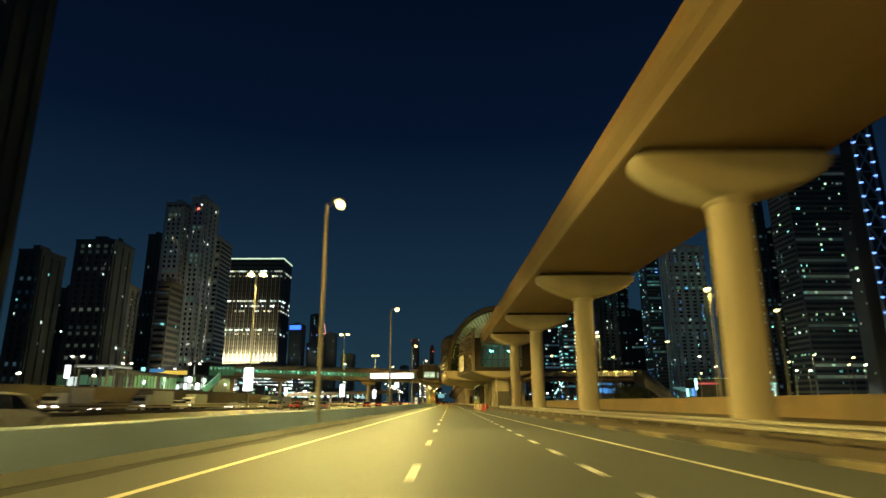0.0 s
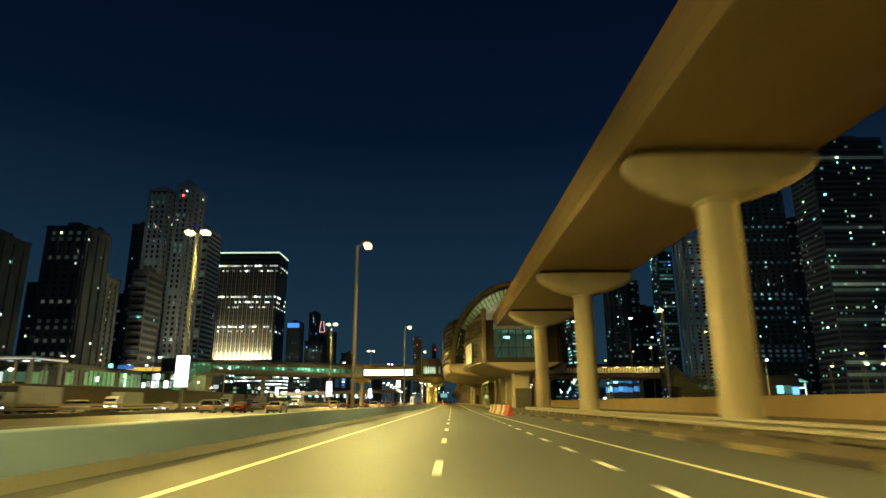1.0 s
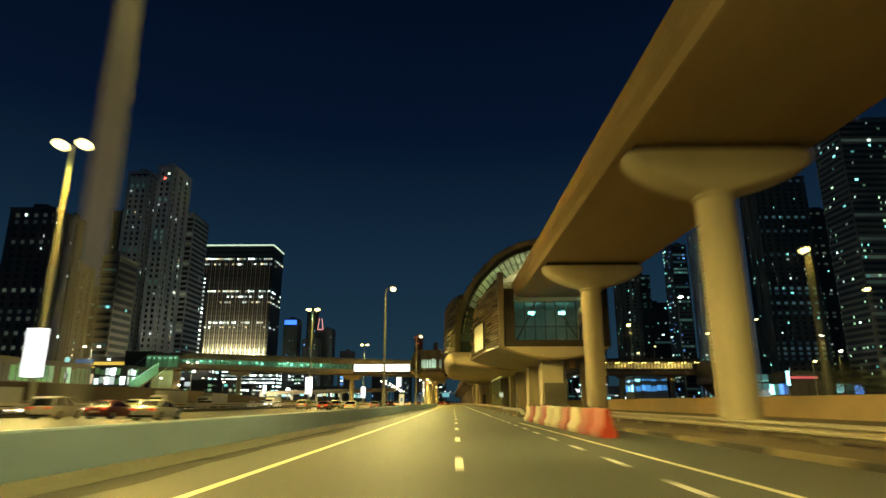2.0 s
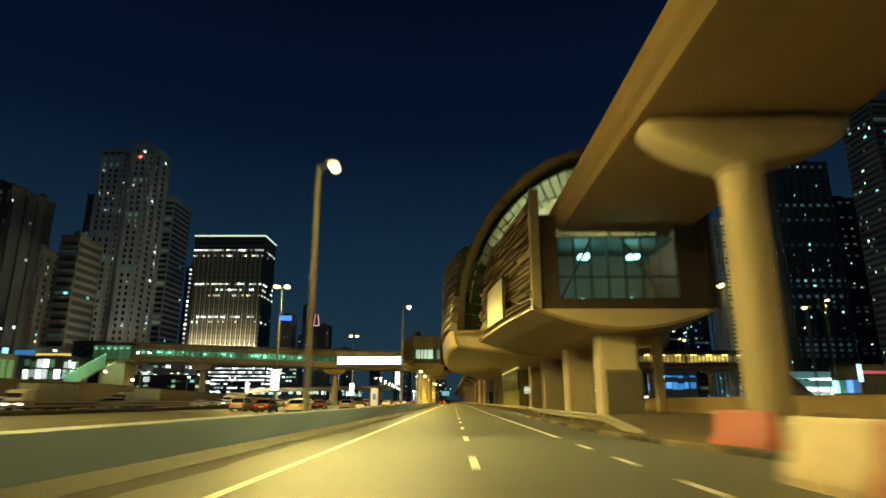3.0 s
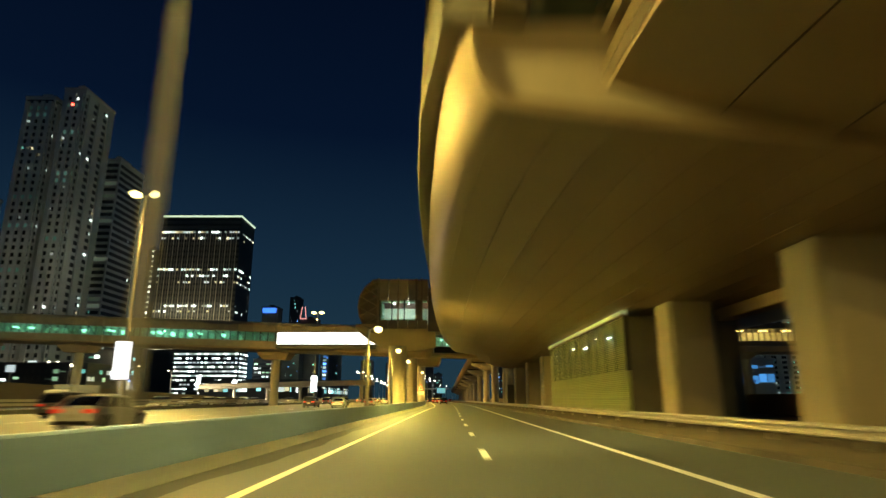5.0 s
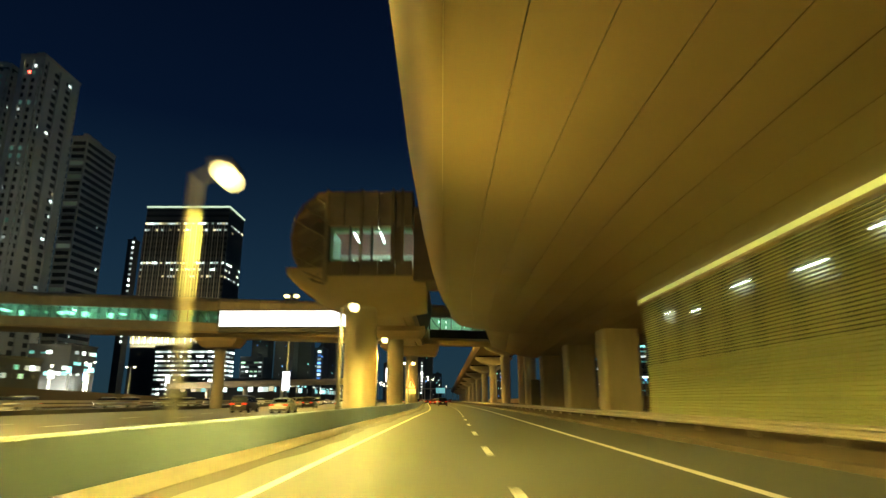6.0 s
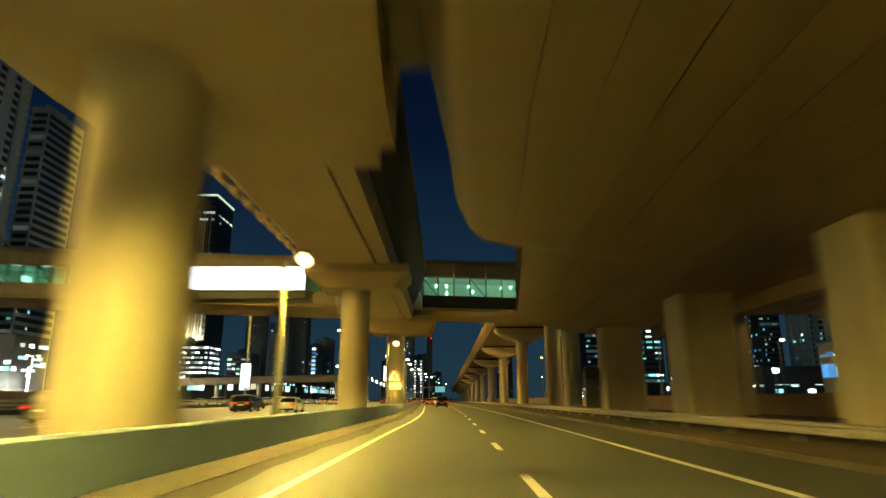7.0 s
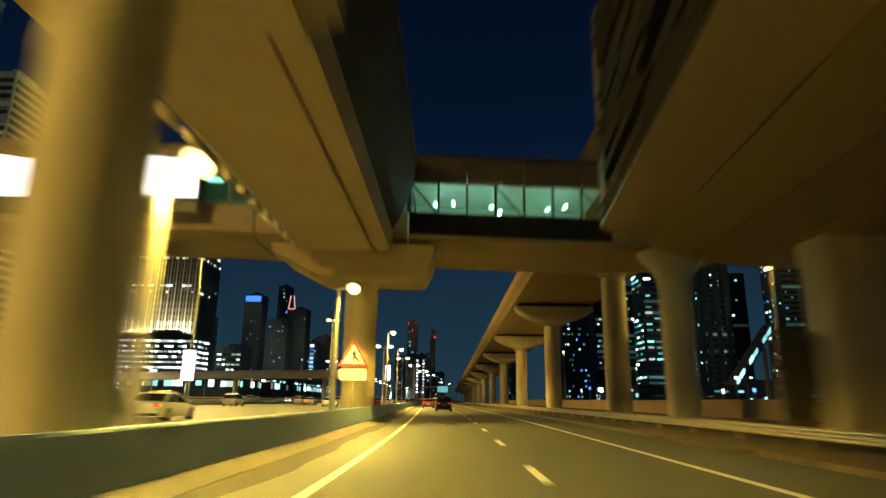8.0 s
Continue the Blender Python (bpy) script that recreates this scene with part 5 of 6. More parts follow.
for i in range(16):
    car((rnd.choice((-13.2, -17.6, -21.6, -25.4, -29.2)), 300 + i * 15 + rnd.uniform(-4, 4), 0), rnd.choice((WHITE, WHITE, SILVER, BLACK, GREY)), "car in the stream with lit tail lights", rnd.random() < 0.5, turn=1, near=False)
for i in range(36):
    car((rnd.choice((-43.5, -47.5, -51.5, -55.5)), 60 + i * 11.5 + rnd.uniform(-4, 4), 0), rnd.choice((WHITE, WHITE, SILVER, BLACK)), "oncoming car with bright headlights", rnd.random() < 0.5, 180, True, "oncoming traffic", False)
for i in range(26):
    y = 385 + i * 9.5
    bend = -5.5 + 0.00028 * (y - 400) ** 2
    car((bend + rnd.choice((-11, -7.5, -4, 0, 3.4)), y, 0), rnd.choice((WHITE, SILVER, BLACK, RED, GREY)), "far car ahead with lit tail lights", rnd.random() < 0.4, -3, near=False)


TRUCK_BOX = paint("truck_box_sheet", (0.33, 0.33, 0.32), 0.5, vary=0.2, scale=0.8, bump=0.02)


def truck(x, y, box_len, cab_colour, label):
    """Box lorry facing the camera's side of the road, cab towards -y."""
    t = thing("truck", (x, y, 0), label, "truck", "oncoming traffic")
    m = bpy.data.materials.get("cab_" + cab_colour) or paint("cab_" + cab_colour, {"white": (0.7, 0.7, 0.66), "grey": (0.3, 0.32, 0.34)}[cab_colour], 0.35, vary=0.1, bump=0)
    Shape().box(x - 1.15, x + 1.15, y, y + box_len, 1.0, 3.15, 0.05).part("cargo_box", TRUCK_BOX, t)
    for i in range(6):
        Shape().box(x + 1.152, x + 1.19, y + (i + 0.5) * box_len / 6 - 0.03, y + (i + 0.5) * box_len / 6 + 0.03, 1.05, 3.1).part("box_rib", TRUCK_BOX, t)
    Shape().loft([[(x - 1.05, q, z), (x + 1.05, q, z), (x + 1.05, q2, z2), (x - 1.05, q2, z2)] for q, z, q2, z2 in ((y - 2.1, 0.5, y - 0.15, 0.5), (y - 2.15, 1.5, y - 0.15, 1.5), (y - 1.7, 2.35, y - 0.15, 2.5))], cap=True).part("cab", m, t)
    Shape().box(x - 0.95, x + 0.95, y - 2.12, y - 2.0, 1.5, 2.05, 0.02).part("windscreen", CAR_GLASS, t)
    Shape().box(x - 1.0, x + 1.0, y - 2.0, y + box_len - 0.2, 0.6, 0.95).part("chassis", RUBBER, t)
    for dx in (-0.8, 0.8):
        Shape().box(x + dx - 0.18, x + dx + 0.18, y - 2.2, y - 2.1, 0.75, 0.95).part("headlight", HEAD, t)
    for q in (y - 1.2, y + box_len * 0.7, y + box_len * 0.88):
        for dx in (-1.0, 1.0):
            Shape().loft([[(x + dx + e, q + r * math.cos(2 * math.pi * i / 16), 0.48 + r * math.sin(2 * math.pi * i / 16)) for i in range(16)] for e, r in ((-0.14, 0.42), (-0.12, 0.48), (0.12, 0.48), (0.14, 0.4))], cap=True).part("wheel", RUBBER, t)


for x, y, n, c in ((-47, 75.5, 5, "white"), (-47, 97, 7.5, "grey"), (-47.5, 165, 7.4, "white"), (-51, 193, 9, "grey"), (-55.5, 135, 6.5, "white"), (-51, 240, 7, "white")):
    truck(x, y, n, c, "pale box lorry with lit headlights")

# ---- towers ----
TOWER_PALE = paint("pale_tower_render", (0.60, 0.62, 0.60), 0.8, vary=0.15, scale=0.05, bump=0.0, fine=1)
TOWER_DARK = paint("dark_tower_render", (0.12, 0.125, 0.12), 0.8, vary=0.2, scale=0.05, bump=0.0, fine=1)
TOWER_BROWN = paint("sand_tower_render", (0.25, 0.235, 0.20), 0.8, vary=0.15, scale=0.05, bump=0.0, fine=1)
TOWER_BLACK = paint("near_black_cladding", (0.05, 0.053, 0.056), 0.7, vary=0.25, scale=0.05, bump=0.0, fine=1)
WALL_BROWN = paint("brown_ramp_concrete", (0.085, 0.062, 0.04), 0.85, vary=0.25, scale=0.3, bump=0.1)
DARK_PANE = paint("unlit_window", (0.03, 0.036, 0.036), 0.5, vary=0.2, scale=0.3, bump=0)
LIT = [glow("lit_window_white", (0.75, 1.0, 0.92), 1.0, 0.9), glow("lit_window_warm", (1.0, 0.85, 0.5), 0.8, 0.9), glow("lit_window_teal", (0.25, 0.9, 0.85), 0.8, 0.9),
       glow("lit_window_green", (0.55, 1.0, 0.6), 0.7, 0.9), glow("lit_window_blue", (0.12, 0.35, 1.0), 1.2, 0.8),
       glow("bright_office_window", (0.85, 1.0, 0.95), 2.2, 0.85), glow("bright_shop_window", (0.8, 0.97, 1.0), 2.8, 0.8)]
DIM_STRIP = [glow("faintly_lit_storey", c, 0.03, 0.9) for c in ((0.35, 0.8, 0.7), (0.6, 0.75, 0.6), (0.3, 0.6, 0.75))]
# Glow stands in for floodlight falling on the fins, which hold no lamps.
FIN_GLOW = glow("fin_floodlight_glow", (1.0, 0.9, 0.5), 0.7, 0.4)
FIN_PALE = paint("pale_stone_fin", (0.55, 0.52, 0.42), 0.7, vary=0.15, scale=0.1, bump=0.0, fine=1)
RED_BEACON = glow("red_beacon", (1.0, 0.05, 0.03), 12)
WINDOW_MESHES = {}


def window_mesh(w, h, side, m):
    key = (round(w, 2), round(h, 2), side, m.name)
    if key not in WINDOW_MESHES:
        s = Shape()
        s.box(*((-w / 2, w / 2, -0.12, 0.12) if side == "s" else (-0.12, 0.12, -w / 2, w / 2)), -h / 2, h / 2)
        ob = s.part("window", m)
        WINDOW_MESHES[key] = ob.data
        bpy.data.objects.remove(ob)
    return WINDOW_MESHES[key]


def tower(x0, x1, y0, depth, ztop, label, wall, lit=0.12, mix=(0, 1, 2), seed=1, floor=3.6, bay=4.2, zlit=0.0, strips=True, crown=None, step=0.0, beacon=False, ledges=True, piers=0, ledge=0.45, wide=False):
    """A tower block: walls, one glazing strip a storey, single lit windows."""
    t = thing("tower", ((x0 + x1) / 2, y0, 0), label, "tower", "city towers")
    rnd = random.Random(seed)
    s = Shape()
    s.box(x0, x1, y0, y0 + depth, 0, ztop - step)
    if step:
        s.box(x0 + (x1 - x0) * 0.25, x1 - (x1 - x0) * 0.22, y0 + 2, y0 + depth - 2, ztop - step, ztop)
    s.part("tower_wall", wall, t)
    near_x = x1 if x1 < 0 else x0
    sg = 1 if x1 < 0 else -1
    nf = int((ztop - step - 4) / floor)
    cols, rows_side = max(2, int((x1 - x0 - 1) / bay)), max(2, int((depth - 1) / bay))
    if strips:
        a = Shape().box(-(x1 - x0) / 2 + 0.8, (x1 - x0) / 2 - 0.8, -0.06, 0.06, -floor * 0.27, floor * 0.27).part("window_strip", DARK_PANE)
        b = Shape().box(-0.06, 0.06, -depth / 2 + 0.8, depth / 2 - 0.8, -floor * 0.27, floor * 0.27).part("window_strip", DARK_PANE)
        la = Shape().box(-(x1 - x0) / 2 - 0.3, (x1 - x0) / 2 + 0.3, -ledge, 0.05, -0.3, 0.3).part("ledge", wall)
        dim = a.data.copy()
        dim.materials[0] = DIM_STRIP[seed % 3]
        for f in range(nf):
            z = 4 + f * floor + floor * 0.5
            glim = lit and rnd.random() < 0.2
            if glim or wall is not TOWER_BLACK:
                piece("window_strip", dim if glim else a.data, t, ((x0 + x1) / 2, y0 - 0.02, z))
            if y0 < 500 and wall not in (TOWER_BLACK, TOWER_DARK):
                piece("window_strip", b.data, t, (near_x + sg * 0.02, y0 + depth / 2, z))
            if ledges and not piers:
                piece("ledge", la.data, t, ((x0 + x1) / 2, y0 - 0.02, z - floor * 0.5))
        for ob in (a, b, la):
            bpy.data.objects.remove(ob)
    for f in range(nf):
        z = 4 + f * floor + floor * 0.5
        if z < zlit:
            continue
        busy = rnd.random() < 0.12
        for c in range(cols):
            if rnd.random() < lit * (2.2 if busy else 0.9):
                m = LIT[rnd.choice(mix)]
                w = bay * rnd.choice((0.6, 0.8, 0.95) if wide else (0.16, 0.22, 0.3, 0.45) if x1 < 0 else (0.18, 0.26, 0.36, 0.55))
                piece("window", window_mesh(w, floor * 0.34, "s", m), t, (x0 + 0.8 + (c + 0.5 + (0 if wide else rnd.uniform(-0.25, 0.25))) * (x1 - x0 - 1.6) / cols, y0 - 0.1, z + (0 if wide else rnd.uniform(-0.3, 0.3))))
        for c in range(rows_side if y0 < 650 else 0):
            if rnd.random() < lit * (2.2 if busy else 0.9):
                m = LIT[rnd.choice(mix)]
                w = bay * rnd.choice((0.6, 0.8, 0.95) if wide else (0.16, 0.22, 0.3, 0.45) if x1 < 0 else (0.18, 0.26, 0.36, 0.55))
                piece("window", window_mesh(w, floor * 0.34, "e", m), t, (near_x + sg * 0.1, y0 + 0.8 + (c + 0.5 + (0 if wide else rnd.uniform(-0.25, 0.25))) * (depth - 1.6) / rows_side, z))
    for q in range(piers):
        w = (x1 - x0) / piers * 0.5
        xc = x0 + (q + 0.5) * (x1 - x0) / piers
        Shape().box(xc - w / 2, xc + w / 2, y0 - 0.7, y0, 0, ztop - step - 2).part("pier_strip", wall, t)
    if piers:
        for q in range(3):
            yc = y0 + (q + 0.5) * depth / 3
            Shape().box(*sorted((near_x, near_x + sg * 0.7)), yc - depth * 0.09, yc + depth * 0.09, 0, ztop - step - 2).part("pier_strip", wall, t)
    if crown:
        Shape().box(x0 - 0.6, x1 + 0.6, y0 - 0.6, y0 + depth + 0.6, ztop, ztop + 1.6, 0.2).part("crown_light", crown, t, "glowing parapet line")
    else:
        Shape().box(x0 - 0.3, x1 + 0.3, y0 - 0.3, y0 + depth + 0.3, ztop - step, ztop - step + 1.2, 0.1).part("parapet", wall, t)
        Shape().box(x0 + (x1 - x0) * 0.4, x1 - (x1 - x0) * 0.3, y0 + 3, y0 + depth * 0.6, ztop - step, ztop + 4, 0.1).part("plant_room", wall, t)
    if beacon:
        Shape().box((x0 + x1) / 2 - 0.6, (x0 + x1) / 2 + 0.6, y0 - 0.8, y0 - 0.2, ztop - 9, ztop - 7.8).part("beacon", RED_BEACON, t)
    return t


# west side
tower(-210, -195, 430, 24, 148, "pale slender residential tower with scattered lit flats", TOWER_PALE, 0.13, (0, 0, 1, 2), 3, piers=4)
tower(-189, -178, 427, 26, 151, "pale residential tower core with columns of windows and lit flats", TOWER_PALE, 0.15, (0, 0, 1, 5), 33, piers=3, beacon=True)
tower(-189, -181, 470, 26, 131, "pale lower tower block with dark windows", TOWER_PALE, 0.05, (0, 2), 4, ledge=0.9)
flats = tower(-168, -160, 345, 18, 70, "pale apartment tower with rounded balconies", TOWER_BROWN, 0.06, (0, 2), 5, ledge=0.3)
bow = [(4.6 * math.cos(math.pi * i / 12), -2.6 * math.sin(math.pi * i / 12)) for i in range(13)]
balcony = Shape().loft([[(x, y, z) for x, y in bow] for z in (-0.2, 1.15)], cap=True).part("balcony", TOWER_BROWN)
for f in range(18):
    piece("balcony", balcony.data, flats, (-164, 345, 4 + f * 3.6))
bpy.data.objects.remove(balcony)
tower(-225, -215, 400, 18, 79, "pale apartment block with scattered lights", TOWER_BROWN, 0.12, (0, 2, 1), 6, piers=3)
tower(-228, -204, 358, 24, 99, "dark residential tower with scattered lights", TOWER_DARK, 0.10, (0, 2, 5), 7, piers=5)
tower(-220, -208, 300, 20, 78, "dark apartment tower with scattered lights", TOWER_DARK, 0.14, (0, 2, 2, 5), 8, piers=3)
tower(-246, -242, 430, 14, 118, "dark narrow tower with a red beacon", TOWER_BLACK, 0.04, (0, 2), 9, beacon=True)
tower(-246, -235, 480, 18, 137, "dark tower behind the pale one", TOWER_DARK, 0.03, (0,), 29, piers=3)
tower(-106, -92.4, 110, 14, 150, "very dark tall tower with few lights", TOWER_BLACK, 0.045, (0, 2, 5), 10, piers=3)
tower(-382, -338, 565, 24, 108, "broad dark residential block behind the others", TOWER_BLACK, 0.06, (0, 2, 5), 91, piers=6)
tower(-306, -272, 560, 24, 96, "broad dark residential block behind the others", TOWER_BLACK, 0.07, (0, 2, 3), 92, piers=5)
# glass office block; floodlight on the lower fins is given as glow
office = tower(-266, -192, 700, 40, 169, "glass office block with bright office floors and lit parapet", TOWER_DARK, 0.0, (0, 1, 0), 12, floor=5.2, bay=6, strips=False, crown=glow("parapet_line_glow", (0.75, 1.0, 0.7), 0.8), ledges=False)
spot("facade_flood", (-229, 660, 30), (-229, 700, 115), 16000, (1.0, 0.84, 0.5), 80, 1.0)
uplight = bpy.data.lights.new("fin_uplight", "AREA")
uplight.shape, uplight.size, uplight.size_y, uplight.energy, uplight.color = "RECTANGLE", 74, 0.8, 90000, (1.0, 0.88, 0.5)
new("fin_uplight", uplight).matrix_world = look((-229, 694.5, 45.0), (-229, 698.6, 78))
rnd = random.Random(41)
for i in range(30):
    x = -264.5 + i * 2.45 - 1.2
    piece("fin", window_mesh(0.75, 104, "s", FIN_PALE if i % 2 else TOWER_BROWN), office, (x, 698.2 if i % 2 else 698.6, 100))
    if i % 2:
        piece("lit_fin", window_mesh(1.0, 9, "s", FIN_GLOW), office, (x, 698.05, 52.5))
for q in range(24):
    Shape().box(-266, -192, 699.75, 699.95, 46 + q * 5.2, 48.2 + q * 5.2).part("spandrel", DARK_PANE, office)
for z, dens in ((160, 0.0), (154, 0.9), (148, 0.5), (118, 0.6), (112, 0.4), (106, 0.55), (84, 0.5), (79, 0.3)):
    for i in range(30):
        if rnd.random() < dens:
            piece("window", window_mesh(1.9, 1.7, "s", LIT[rnd.choice((0, 5, 1))]), office, (-264.5 + i * 2.45, 698.9, z))
    for i in range(12):
        if rnd.random() < dens * 0.7:
            piece("window", window_mesh(1.9, 1.7, "e", LIT[rnd.choice((0, 5, 1))]), office, (-191.8, 702 + i * 3.2, z))
tower(-216, -163, 640, 20, 40, "low wide office block with rows of bright windows", TOWER_DARK, 0.7, (5, 5, 0, 6), 13, floor=3.4, bay=3.0, wide=True)
tower(-158, -140, 660, 20, 33, "low office building with green-lit storeys", TOWER_DARK, 0.5, (0, 3, 5), 14, floor=3.4, bay=3, wide=True)
side = tower(-236, -231, 620, 8, 117, "narrow dark tower edged with a string of lights", TOWER_BLACK, 0.0, (0,), 15, strips=False)
for i in range(19):
    piece("edge_lamp", window_mesh(1.6, 1.5, "s", LIT[5]), side, (-231.6, 619.8, 42 + i * 4.1))
# far skyline
far = [(-258, -236, 1000, 128), (-230, -204, 1010, 98), (-248, -232, 1110, 160), (-214, -190, 1050, 118), (-182, -160, 1080, 84), (-152, -141, 900, 60), (-136, -118, 1150, 62), (-108, -86, 1500, 88), (-80, -58, 1540, 70), (-52, -30, 1500, 92),
       (-300, -276, 940, 92), (-330, -306, 1000, 80), (-46, -31, 1150, 66), (-96, -84, 1160, 58), (-22, -4, 1420, 52), (-66, -50, 1250, 128), (-30, -20, 1300, 118), (40, 66, 1300, 66), (78, 100, 1100, 72), (125, 160, 900, 95), (170, 190, 1000, 80)]
far_made = []
for i, (x0, x1, y, z) in enumerate(far):
    far_made.append(tower(x0, x1, y, 26, z, "distant city tower with scattered lights", TOWER_BLACK if -100 < x0 < 0 else TOWER_DARK, 0.09 + 0.04 * (i % 3) + (0.12 if x0 > 30 else 0), (0, 2, 4), 30 + i, floor=5.5, bay=4, strips=False))
Shape().box(-92, -84.5, 1159.2, 1159.6, 29, 51).part("lit_sign", AD_WHITE, far_made[13], "tall glowing white sign")
for k, (x, z) in enumerate(((-65, 130), (-52, 131), (-58, 118), (-29, 120), (-22, 112))):
    Shape().box(x - 0.45, x + 0.45, 1248.0 + 50 * (k > 2), 1248.6 + 50 * (k > 2), z - 4.8, z - 3.9).part("beacon", LIT[0] if k % 2 else RED_BEACON, far_made[15 if k < 3 else 16])
for q in range(11):
    for x in (-43.5, -34.5):
        piece("window", window_mesh(2.4, 2.0, "s", LIT[5]), far_made[12], (x, 1149.6, 12 + q * 4.6))
BLUE_SIGN = glow("blue_sign_glow", (0.05, 0.2, 1.0), 1.6)
PINK_SIGN = glow("red_white_sign", (1.0, 0.4, 0.35), 1.0)
for a, b in (((-215, 118), (-212.5, 136)), ((-206, 118), (-208.5, 136)), ((-215, 118), (-206, 118))):
    Shape().bar((a[0], 1048, a[1]), (b[0], 1048, b[1]), 0.6).part("roof_sign", PINK_SIGN, far_made[3])
Shape().box(-257, -238, 999.2, 999.6, 120, 127).part("lit_band", BLUE_SIGN, far_made[0])
for i in range(9):
    Shape().box(-148, -144, 899.2, 899.7, 20 + i * 4.4, 22.6 + i * 4.4).part("strip_light", LIT[4] if i % 2 else LIT[0], far_made[5])
# east side
tower(281, 338, 460, 30, 198, "tall banded residential tower with lit flats", TOWER_BROWN, 0.12, (0, 3, 3, 2), 70, floor=4.3, ledge=1.1)
tower(278, 324, 575, 30, 199, "tall dark residential tower with teal lights", TOWER_DARK, 0.1, (0, 2, 2), 71, floor=4.3, piers=7)
tower(233, 270, 600, 26, 157, "blue-grey residential tower with teal lights", TOWER_PALE, 0.24, (0, 2, 4, 2), 72, piers=5)
tower(169, 188, 640, 24, 130, "dark residential tower with scattered lights", TOWER_DARK, 0.3, (0, 2, 2), 73, piers=3)
tower(222, 237, 640, 24, 152, "dark tower with scattered lights", TOWER_DARK, 0.3, (0, 2, 4), 75)
tower(123, 146, 620, 20, 97, "dark tower with broad teal-lit floors", TOWER_DARK, 0.45, (2, 2, 5), 74, bay=4.5, wide=True)
tower(246, 255, 330, 24, 107, "dark residential tower with scattered lights", TOWER_DARK, 0.14, (0, 0, 3), 76, ledge=0.8)
tower(203, 226, 720, 24, 138, "dark tower behind the nearer ones with teal lights", TOWER_BLACK, 0.2, (0, 2, 2), 93, piers=3)
tower(345, 375, 620, 26, 182, "dark tower behind the banded one with few lights", TOWER_BLACK, 0.1, (0, 2, 3), 94, piers=4)
tower(127, 164, 760, 24, 99, "dark tower between nearer ones with teal and white lights", TOWER_BLACK, 0.3, (0, 2, 2, 5), 95, floor=4.6, bay=5)
tower(219, 274, 790, 24, 118, "broad dark tower behind the others with few lights", TOWER_BLACK, 0.1, (0, 2), 96, floor=4.6, bay=5)
led = tower(140.6, 149, 190, 6, 128, "dark tower laced with blue-white light strips", TOWER_BLACK, 0.0, (0,), 77, strips=False)
BLUE_LED = glow("blue_led", (0.16, 0.36, 1.0), 2.4)
for i in range(24):
    piece("edge_lamp", window_mesh(1.2, 0.5, "s", BLUE_LED), led, (141.2, 189.5, 9 + i * 4.9))
    piece("edge_lamp", window_mesh(1.2, 0.5, "s", BLUE_LED), led, (146.6, 189.5, 11.5 + i * 4.9))
for i in range(12):
    z = 8 + i * 9.8
    for xa, xb in ((141.4, 146.4), (146.4, 141.4)):
        Shape().bar((xa, 189.6, z), (xb, 189.6, z + 9.8), 0.28, 5).part("lattice_bar", TOWER_PALE, led)
    Shape().bar((140.8, 189.6, z), (147.0, 189.6, z), 0.28, 5).part("lattice_bar", TOWER_PALE, led)
for x in (140.9, 146.7):
    Shape().box(x - 0.4, x + 0.4, 189.55, 189.95, 4, 128).part("edge_post", TOWER_PALE, led)
# dark covered stair descending from the end of the footbridge
shell = thing("entrance_shell", (96, 270, 0), "dark curved metro entrance shell sloping down to the street", "entrance")
for j in range(12):
    rows = []
    for q in (0.03, 0.97):
        k = (j + q) / 12
        x, top = 86.5 + 15 * k, 15.0 - 12.4 * max(0.0, k - 0.08) ** 1.3 / 0.9
        low = max(0.05, top - 8.0 - 3 * k)
        rows.append([(x, 270 - 7 * math.cos(math.pi * i / 10), low + (top - low) * math.sin(math.pi * i / 10) ** 0.6) for i in range(11)])
    Shape().loft(rows, cap=True).part("shell_panel", CLAD_DARK, shell)
for x in (92, 96):
    Shape().lathe(x, 270, [(0.6, -0.02), (0.6, 6.0 - (x - 92) * 0.5)], 14).part("post", CONCRETE_PIER, shell, smooth=True)

# low lit frontage and lamps along both sides
SHOP, OFFICE = LIT[6], LIT[5]
GREEN_PANE = glow("green_lit_frosted_glass", (0.36, 0.8, 0.45), 0.06, 0.6)
YELLOW_SOFFIT = glow("yellow_lit_soffit", (1.0, 0.66, 0.10), 0.8, 0.3)
BLUE_PANEL, TEAL_PANEL = glow("blue_lit_panel", (0.10, 0.42, 1.0), 0.6, 0.5), glow("teal_lit_panel", (0.35, 0.95, 1.0), 1.6, 0.5)
GREEN_SIGN, RED_SIGN = glow("yellow_green_sign", (0.65, 0.9, 0.12), 0.9), glow("red_lit_fascia", (1.0, 0.16, 0.22), 0.3)
WHITE_SIGN = glow("white_lit_sign", (0.9, 0.96, 1.0), 3.2, 0.4)


